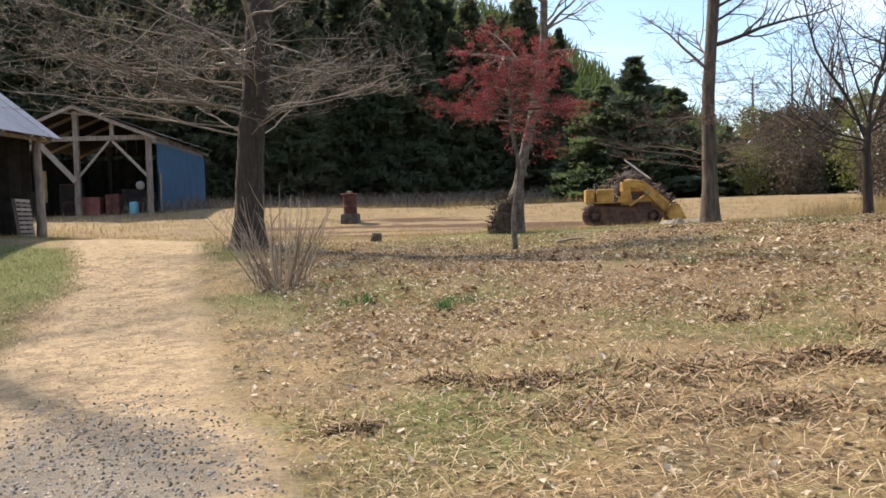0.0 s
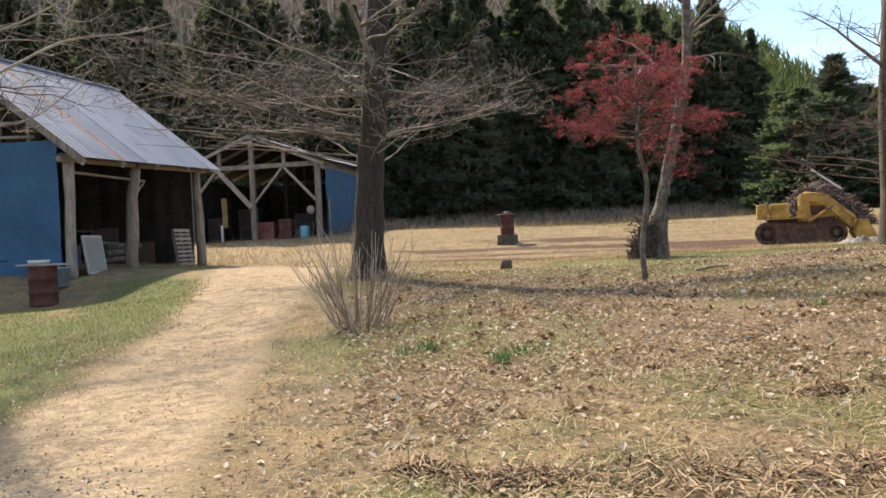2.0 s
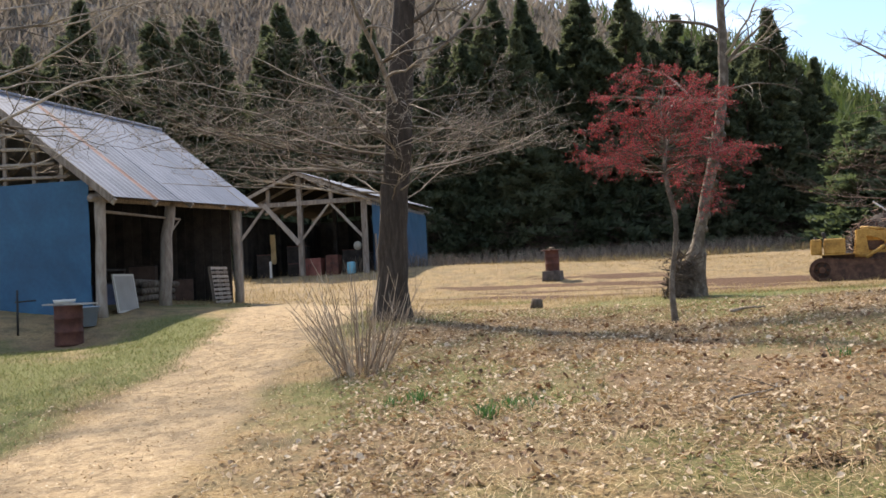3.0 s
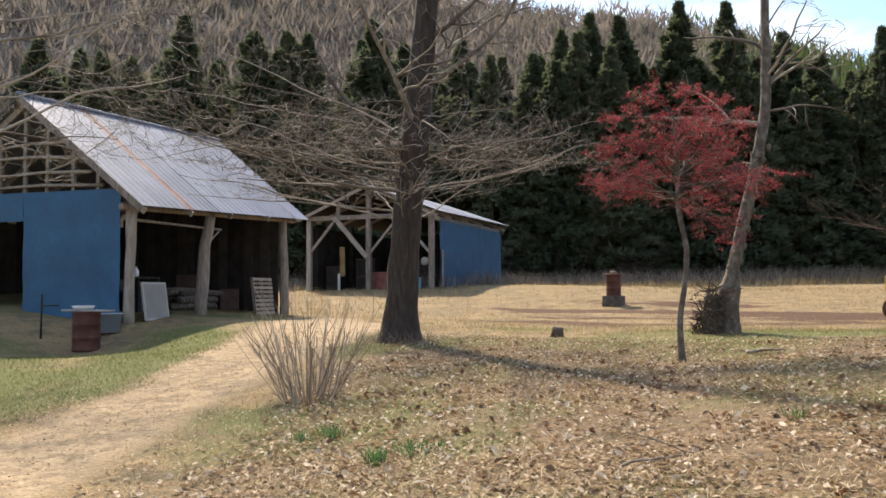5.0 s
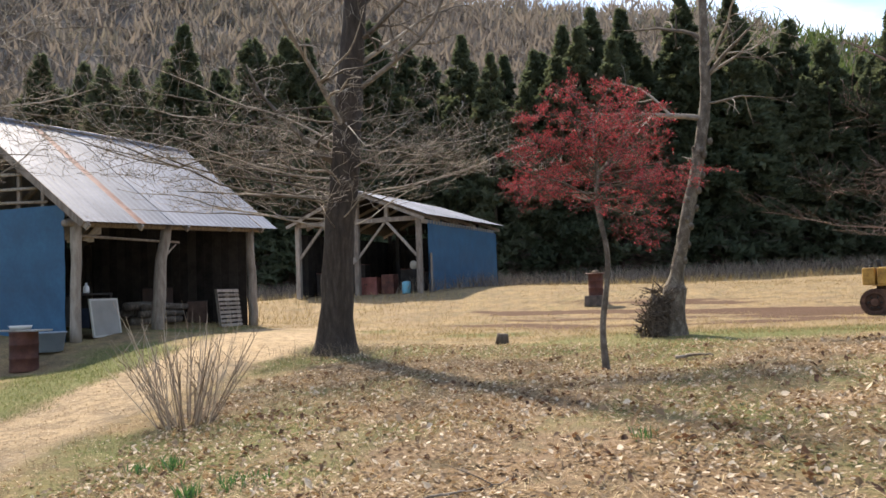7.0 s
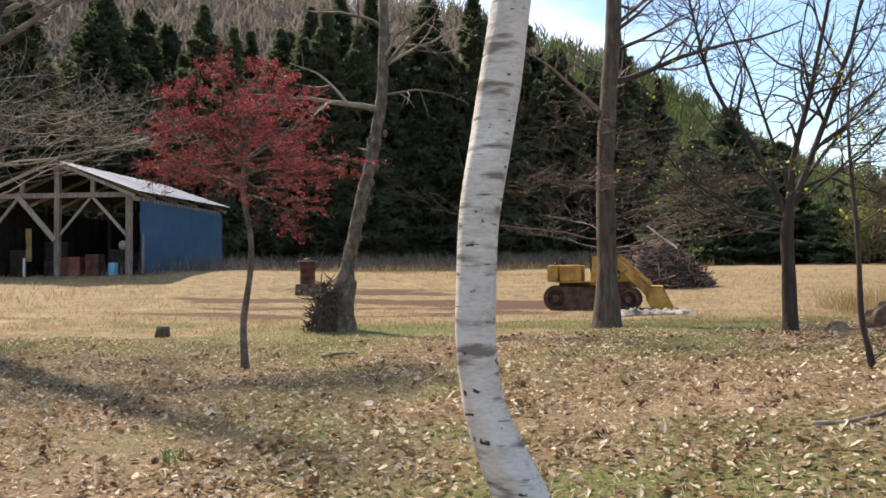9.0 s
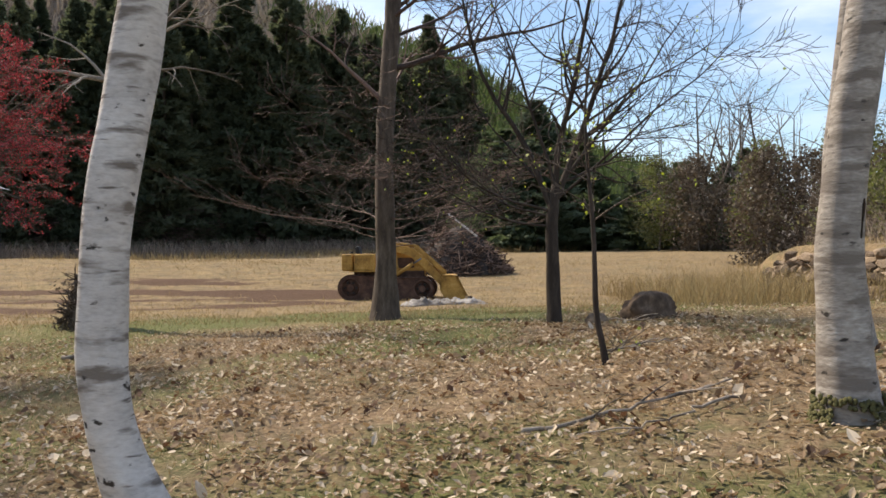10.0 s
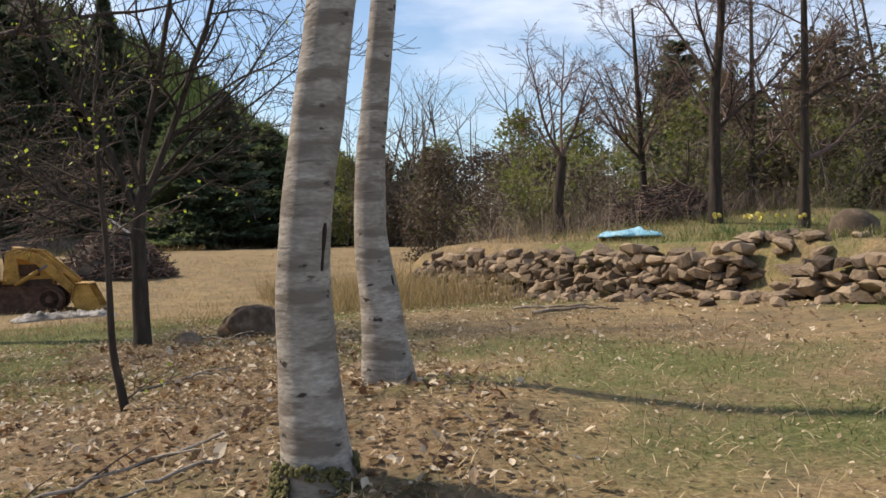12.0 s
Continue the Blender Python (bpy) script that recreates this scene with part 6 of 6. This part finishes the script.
wall_run(-0.4, 10.9, 1.9, 1.96, 6)
wall_run(11.9, 15.6, 1.76, 1.84, 4)
for _ in range(70):
    s = q.uniform(-0.3, 10.8)
    p = WALL_A + wall_dir * s
    g, k = height(p.x + wall_out.x * 0.5, p.y + wall_out.y * 0.5), q.uniform(0.12, 0.26)
    lay(s, q.uniform(0.0, 0.1), g + q.uniform(0.1, 0.78), k * 1.3, k * 1.5, k, 40)
for _ in range(90):
    s = q.uniform(-0.8, 13)
    p = WALL_A + wall_dir * s
    k = q.uniform(0.1, 0.28)
    out = 0.25 + 1.1 * q.random() ** 2
    lay(s, -out, height(p.x + wall_out.x * out, p.y + wall_out.y * out) + 0.04, k * 1.4, k * 1.2, k * 0.8, 25)
for _ in range(40):
    s = q.uniform(10.6, 12.3)
    out = q.uniform(-0.4, 0.9)
    p = WALL_A + wall_dir * s - wall_out * out
    k = q.uniform(0.16, 0.32)
    lay(s, out, height(p.x, p.y) + 0.05, k * 1.3, k, k * 0.6, 22)
for _ in range(22):
    s = q.uniform(10.6, 15.6)
    back = q.uniform(0.5, 2.0)
    p = WALL_A + wall_dir * s - wall_out * back
    lay(s, back, height(p.x, p.y) + 0.02, q.uniform(0.15, 0.32), 0.22, 0.14, 15)
tb = Buf().lathe([(0.42, -0.1), (0.45, 0.15), (0.38, 0.4), (0.2, 0.52), (0, 0.55)], 16)
for i, v in enumerate(tb.v):
    tb.v[i] = v * (1 + 0.2 * noise.noise((v.x * 2, v.y * 2, v.z * 2)))
tagged(part("boulder", tb, M_STONE, smooth=True, at=on_ground(20.2, 18.6, -0.1)), "pale brown boulder on the terrace", "boulder")

M_YELLOWFLOWER = leafy(mat("yellow petals", [(0.6, 0.5, 0.12), (0.75, 0.68, 0.25)], 4, 0.6, 0), (0.7, 0.6, 0.1), 0.3)
for k, (x, y) in enumerate(((19.6, 21.3), (20.0, 20.8), (20.7, 20.9))):
    d = daffodils(x, y, 46, 0.25, 0.36, 120 + k, "daffodils with pale yellow flowers on the terrace")
    r, fl = random.Random(k), Buf()
    for _ in range(5):
        fl.lathe([(0.0, 0.0), (0.055, 0.015), (0.02, 0.02), (0.022, 0.05)], 7, pose(r.gauss(0, 0.2), r.gauss(0, 0.2), r.uniform(0.3, 0.46), 70, 0, r.uniform(0, 360)))
    tagged(part("flower_head", fl, M_YELLOWFLOWER, d), kind="stuff")

# ---- undergrowth, litter and grass ----
def blades(name, label, material, n, seed, where, tall, width, lean=0.35, category="grass"):
    """Many grass blades; where(r) gives a place or None."""
    r, buf = random.Random(seed), Buf()
    made = tries = 0
    while made < n and tries < n * 12:
        tries += 1
        p = where(r)
        if p is None:
            continue
        x, y = p
        made += 1
        z = ground_z(x, y) - 0.01
        h, a = tall * r.uniform(0.45, 1.2), r.uniform(0, 6.283)
        w = Vector((math.cos(a), math.sin(a), 0)) * width
        d = Vector((r.gauss(0, lean), r.gauss(0, lean), 1)).normalized() * h
        b = Vector((x, y, z))
        s = len(buf.v)
        buf.v += [b - w, b + w, b + d * 0.6 + w * 0.7, b + d * 0.6 - w * 0.7, b + d + Vector((d.x, d.y, 0)) * 0.5]
        buf.f += [(s, s + 1, s + 2, s + 3), (s + 3, s + 2, s + 4)]
    return tagged(part(name, buf, material), label, category, kind="stuff")


def spot(x0, x1, y0, y1, index=None, low=0.45, near=1.0):
    """Random places in a stretch of the plan, thinned by the cover of that index; near above 1 draws them towards y0."""
    def where(r):
        x, y = r.uniform(x0, x1), y0 + (y1 - y0) * r.random() ** near
        c = cover_at(x, y)
        if c[0] > 0.55:
            return None
        if y > 24 and c[4] > 0.5:
            return None
        if index is not None and c[index] + 0.25 * (r.random() - 0.5) < low:
            return None
        return x, y
    return where


def heaped(where):
    """Gathers places into drifts with bare patches between."""
    def some(r):
        p = where(r)
        if p is None or noise.noise((p[0] * 0.6, p[1] * 0.6, 31)) + 0.5 * noise.noise((p[0] * 1.9, p[1] * 1.9, 33)) + 0.9 * (r.random() - 0.5) < -0.22:
            return None
        return p
    return some


def clumped(where, spread):
    """Gathers places into small heaps of a few."""
    heap = [None, 0]

    def some(r):
        if heap[1] <= 0:
            heap[0], heap[1] = where(r), r.randrange(1, 9)
        heap[1] -= 1
        if heap[0] is None:
            return None
        return heap[0][0] + r.gauss(0, spread), heap[0][1] + r.gauss(0, spread)
    return some


M_STRAW = leafy(mat("dry straw", [(0.16, 0.105, 0.05), (0.38, 0.28, 0.15), (0.56, 0.45, 0.27)], 3, 0.8, 0, per_island=0.7), (0.4, 0.3, 0.15), 0.25)
M_GRASS = leafy(mat("short green grass", [(0.055, 0.066, 0.02), (0.14, 0.15, 0.05), (0.3, 0.27, 0.12)], 3, 0.7, 0, per_island=0.7), (0.16, 0.2, 0.04), 0.25)
M_FIELD = leafy(mat("tall dry field grass", [(0.15, 0.10, 0.042), (0.30, 0.22, 0.10), (0.43, 0.34, 0.17)], 0.3, 0.85, 0, fine=3, per_island=0.5), (0.33, 0.25, 0.13), 0.35)
M_STALK = mat("brown dead stalks", [(0.10, 0.075, 0.055), (0.2, 0.15, 0.11), (0.32, 0.255, 0.19)], 0.3, 0.9, 0, fine=3, per_island=0.6)
M_LEAF = leafy(mat("fallen oak leaves", [(0.12, 0.078, 0.043), (0.265, 0.18, 0.105), (0.43, 0.325, 0.21), (0.66, 0.56, 0.42)], 3, 0.8, 0, per_island=0.85, spread=0.8), (0.35, 0.24, 0.13), 0.25)


def litter(name, label, n, seed, where, size, material, flat=0.35, category="leaf litter"):
    """Curled fallen leaves lying every way."""
    r, buf = random.Random(seed), Buf()
    made = tries = 0
    while made < n and tries < n * 12:
        tries += 1
        p = where(r)
        if p is None:
            continue
        made += 1
        x, y = p
        c = Vector((x, y, ground_z(x, y) + 0.012 + 0.02 * r.random()))
        a = r.uniform(0, 6.283)
        s = size * r.uniform(0.55, 1.35)
        u = Vector((math.cos(a), math.sin(a), r.gauss(0, flat))) * s * 0.5
        w = Vector((-math.sin(a), math.cos(a), r.gauss(0, flat))) * s * 0.3
        curl = Vector((0, 0, s * r.uniform(0.0, 0.3)))
        k = len(buf.v)
        buf.v += [c - u + curl * 0.7, c - u * 0.2 + w + curl, c + u * 0.35 + w * 0.8 + curl, c + u, c + u * 0.35 - w * 0.8 + curl, c - u * 0.2 - w + curl, c + u * 0.05]
        buf.f += [(k, k + 6, k + 1), (k + 1, k + 6, k + 2), (k + 2, k + 6, k + 3), (k + 3, k + 6, k + 4), (k + 4, k + 6, k + 5), (k + 5, k + 6, k)]
    return tagged(part(name, buf, material), label, category, kind="stuff")


litter("leaf_litter", "brown fallen leaves scattered over the lawn", 36000, 201, heaped(spot(-6, 12, 5.5, 21, 2, 0.36, 1.35)), 0.055, M_LEAF)
M_LEAF_DARK = leafy(mat("dark curled leaves", [(0.045, 0.024, 0.014), (0.1, 0.055, 0.032), (0.19, 0.115, 0.068)], 3, 0.8, 0, per_island=0.7), (0.2, 0.1, 0.05), 0.2)
litter("curled_leaves", "large pale curled oak leaves lying in drifts", 1700, 205, heaped(spot(-4, 13, 5, 17, 2, 0.36, 1.2)), 0.09, M_LEAF, 0.42)
litter("dark_leaves", "dark brown curled leaves in small heaps", 2600, 206, clumped(spot(-4, 11, 5, 19, 2, 0.36, 1.2), 0.07), 0.07, M_LEAF_DARK, 0.5)
litter("leaf_litter", "brown fallen leaves scattered over the lawn", 3200, 202, spot(-4, 10, 2.5, 9), 0.062, M_LEAF)
litter("leaf_litter", "brown fallen leaves along the foot of the wall", 2600, 203, spot(9, 17, 13, 24), 0.065, M_LEAF)


def straws(n, seed, where, length, label):
    """Cut straw lying about in every direction."""
    r, buf = random.Random(seed), Buf()
    made = tries = 0
    while made < n and tries < n * 12:
        tries += 1
        p = where(r)
        if p is None:
            continue
        made += 1
        x, y = p
        a = r.uniform(0, 6.283)
        L = length * r.uniform(0.4, 1.3)
        u = Vector((math.cos(a), math.sin(a), r.gauss(0.05, 0.22))) * L / 2
        w = Vector((-math.sin(a), math.cos(a), 0)) * r.uniform(0.0018, 0.0036)
        c = Vector((x, y, ground_z(x, y) + 0.012 + abs(u.z) * 0.8 + 0.02 * r.random()))
        bow = Vector((0, 0, L * r.uniform(0, 0.12)))
        k = len(buf.v)
        buf.v += [c - u - w, c - u + w, c + w + bow, c + u, c - w + bow]
        buf.f += [(k, k + 1, k + 2, k + 4), (k + 4, k + 2, k + 3)]
    return tagged(part("straw_litter", buf, M_STRAW), label, "straw", kind="stuff")


litter("leaf_crumbs", "small broken leaves and chaff all over the lawn", 30000, 204, spot(-6, 15, 3, 20, None, 0, 1.3), 0.03, M_LEAF)
straws(26000, 211, spot(-0.8, 9, 2.4, 9.5, None, 0, 1.3), 0.16, "dry mown straw lying over the lawn")
straws(30000, 212, spot(-7, 15, 6.5, 20), 0.12, "dry grass stems between the leaves")
blades("dry_grass", "short dry tan grass of the lawn", M_STRAW, 26000, 213, spot(-9, 15, 2.5, 22, None, 0, 1.2), 0.07, 0.003, 0.6)
blades("green_grass", "short green grass in patches", M_GRASS, 42000, 214, spot(-11, 16, 3, 25, 3, 0.45, 1.2), 0.075, 0.0032, 0.45)
blades("dry_weed", "thin dry weed stalks standing on the lawn", M_STRAW, 2600, 224, heaped(spot(-5, 15, 5, 22)), 0.2, 0.0025, 0.45, "weeds")
blades("green_grass", "bright short grass bank beside the track", M_GRASS, 14000, 223, spot(-11.5, -4.6, 9, 17.5, 3, 0.4), 0.07, 0.0036, 0.45)
blades("field_grass", "dry tan grass of the field", M_FIELD, 40000, 215, spot(-16, 24, 21, 55, None, 0, 1.5), 0.10, 0.006, 0.5)


def along_row(out0, out1):
    def where(r):
        k = r.randrange(len(ROW) - 1)
        (ax, ay), (bx, by) = ROW[k], ROW[k + 1]
        u = r.random()
        o = r.uniform(out0, out1)
        return ax + (bx - ax) * u + 0.5 * o, ay + (by - ay) * u - o
    return where


blades("brush_edge", "tall brown stalks along the edge of the woods", M_STALK, 16000, 216, along_row(3, 13), 1.6, 0.018, 0.35, "undergrowth")
blades("field_tuft", "standing tufts of straw in the field", M_FIELD, 9000, 225, clumped(spot(-14, 22, 22, 62, None, 0, 1.3), 0.12), 0.24, 0.006, 0.6)
blades("foot_weeds", "dry weeds and shoots round the big tree foot", M_STALK, 420, 226, lambda r: (-4.75 + r.gauss(0, 0.6), 17.35 + r.gauss(0, 0.4)), 0.36, 0.004, 0.6, "weeds")
blades("brush_edge", "tall pale grass before the edge of the woods", M_FIELD, 7000, 217, along_row(6, 22), 0.7, 0.02, 0.4, "undergrowth")
blades("terrace_stalks", "dense dry stalks on the terrace", M_STALK, 3600, 218, lambda r: (r.uniform(16.8, 27), r.uniform(25, 33) - 1.5 * r.random()), 0.95, 0.006, 0.5, "undergrowth")
blades("terrace_grass", "green grass and weeds on the terrace", M_GRASS, 6000, 219, lambda r: (r.uniform(17.2, 25), r.uniform(14, 26)), 0.22, 0.006, 0.4)
blades("reed_grass", "pale dry reeds beyond the boulder", M_FIELD, 3800, 220, lambda r: (r.uniform(11.5, 15.5), r.uniform(21.5, 33)), 0.75, 0.008, 0.3)
blades("shed_weeds", "pale weeds round the barn", M_STALK, 900, 221, lambda r: (r.uniform(-18.6, -15.6), r.uniform(41, 53)), 0.9, 0.012, 0.35, "weeds")
blades("shed_weeds", "dry weeds between shed and barn", M_FIELD, 1600, 222, lambda r: (r.uniform(-25, -13.5), r.uniform(26.5, 40)), 0.4, 0.01, 0.4, "weeds")

# thicket on and behind the terrace
thickets = [broadleaf("bush", "leafless thorny bush on the terrace", 91, 2.6, 1.4, 0.1, M_BROWNLEAF, 700, 0.09, "terrace bushes", (7, 5)), broadleaf("bush", "budding green bush on the terrace", 92, 3.0, 1.5, 0.1, M_OLIVE, 1900, 0.1, "terrace bushes", (7, 4))]
tr = random.Random(93)
heap = thing("brush_heap", "dark heap of cut branches on the terrace", "brush pile", on_ground(21.6, 26.4, -0.05, 20))
hb, hq = Buf(), random.Random(18)
for _ in range(420):
    a, u = hq.uniform(0, 6.283), hq.random() ** 0.5
    p = Vector((math.cos(a) * u * 1.7, math.sin(a) * u * 1.0, 1.15 * (1 - u) ** 0.6 * hq.random() ** 0.5 + 0.05))
    d = Vector((hq.gauss(0, 1), hq.gauss(0, 1), hq.gauss(0, 0.35))).normalized()
    L = hq.uniform(0.4, 1.4)
    hb.tube(wander(p - d * L / 2, d, L, 0.2, 3, 0, hq), [0.02, 0.018, 0.014, 0.008], 4, cap=False)
tagged(part("cut_branch", hb, M_BUDTWIG, heap), kind="stuff")
stand(thickets, [(18.2 + 1.15 * k + tr.uniform(-0.6, 0.6), 31.5 - 0.75 * k + tr.uniform(-2.2, 2.2), (0, 1, 0)[k % 3], tr.uniform(0.7, 1.15)) for k in range(14)] + [(20.5 + 1.2 * k, 34 - 0.8 * k + tr.uniform(-1, 1), 1 - k % 2, tr.uniform(0.9, 1.4)) for k in range(13)])

# gravel at the start of the track
gs, gr_ = Buf(), random.Random(251)
for _ in range(5200):
    y = gr_.uniform(1.5, 6.5)
    x = -1.75 - (y - 3.5) * 0.45 + gr_.uniform(-1.4, 1.4)
    if cover_at(x, y)[1] + 0.4 * (gr_.random() - 0.5) < 0.35:
        continue
    s = gr_.uniform(0.005, 0.016)
    c = Vector((x, y, ground_z(x, y) + s * 0.3))
    e = [Vector((gr_.uniform(0.6, 1.3) * s, 0, 0)), Vector((0, gr_.uniform(0.6, 1.3) * s, 0)), Vector((0, 0, gr_.uniform(0.4, 0.9) * s))]
    k = len(gs.v)
    gs.v += [c + e[0], c + e[1], c - e[0], c - e[1], c + e[2], c - e[2]]
    gs.f += [(k + a, k + b, k + t) if t == 4 else (k + b, k + a, k + t) for t in (4, 5) for a, b in ((0, 1), (1, 2), (2, 3), (3, 0))]
tagged(part("gravel", gs, mat("grey gravel", [(0.1, 0.088, 0.073), (0.22, 0.195, 0.165), (0.42, 0.38, 0.33)], 5, 0.9, 0, per_island=0.7)), "grey gravel stones on the track", "gravel", kind="stuff")


def on_track(r):
    y = r.uniform(1.5, 19)
    for (ax, ay, aw), (bx, by, bw) in zip(TRACK, TRACK[1:]):
        if ay <= y <= by:
            u = (y - ay) / (by - ay)
            return ax + (bx - ax) * u + r.gauss(0, 0.65) * (aw + (bw - aw) * u), y
    return None


litter("track_litter", "crumbs of leaves and chaff on the dirt track", 5200, 261, on_track, 0.028, M_LEAF, 0.2)
# dark wads of wet cut grass on the lawn
wr_, wad = random.Random(271), Buf()
for x, y, n, s in ((3.05, 5.45, 620, 0.2), (3.3, 5.2, 280, 0.13), (2.5, 5.2, 420, 0.4), (1.7, 5.3, 420, 0.42), (0.85, 5.35, 420, 0.2), (0.25, 5.6, 260, 0.14), (2.35, 4.15, 340, 0.26), (-0.3, 4.45, 200, 0.14), (1.3, 4.5, 360, 0.4), (4.1, 6.2, 400, 0.3), (2.9, 7.2, 200, 0.16), (5.2, 8.2, 300, 0.22), (4.6, 4.6, 260, 0.2)):
    for _ in range(n):
        px, py = x + wr_.gauss(0, s), y + wr_.gauss(0, s * 0.55)
        a, L = wr_.uniform(0, 6.283), wr_.uniform(0.06, 0.2)
        k = math.exp(-((px - x) ** 2 + ((py - y) * 1.8) ** 2) / (2 * s * s))
        c = Vector((px, py, ground_z(px, py) + 0.07 * k * wr_.random() + 0.008))
        u = Vector((math.cos(a), math.sin(a), wr_.gauss(0, 0.35))) * L / 2
        w = Vector((-math.sin(a), math.cos(a), wr_.gauss(0, 0.3))) * 0.005
        i = len(wad.v)
        wad.v += [c - u - w, c - u + w, c + u + w, c + u - w]
        wad.f.append((i, i + 1, i + 2, i + 3))
tagged(part("grass_wad", wad, mat("wet brown cut grass", [(0.075, 0.044, 0.022), (0.19, 0.12, 0.062), (0.38, 0.265, 0.15)], 4, 0.85, 0, per_island=0.7)), "dark matted wads of cut grass on the lawn", "grass", kind="stuff")
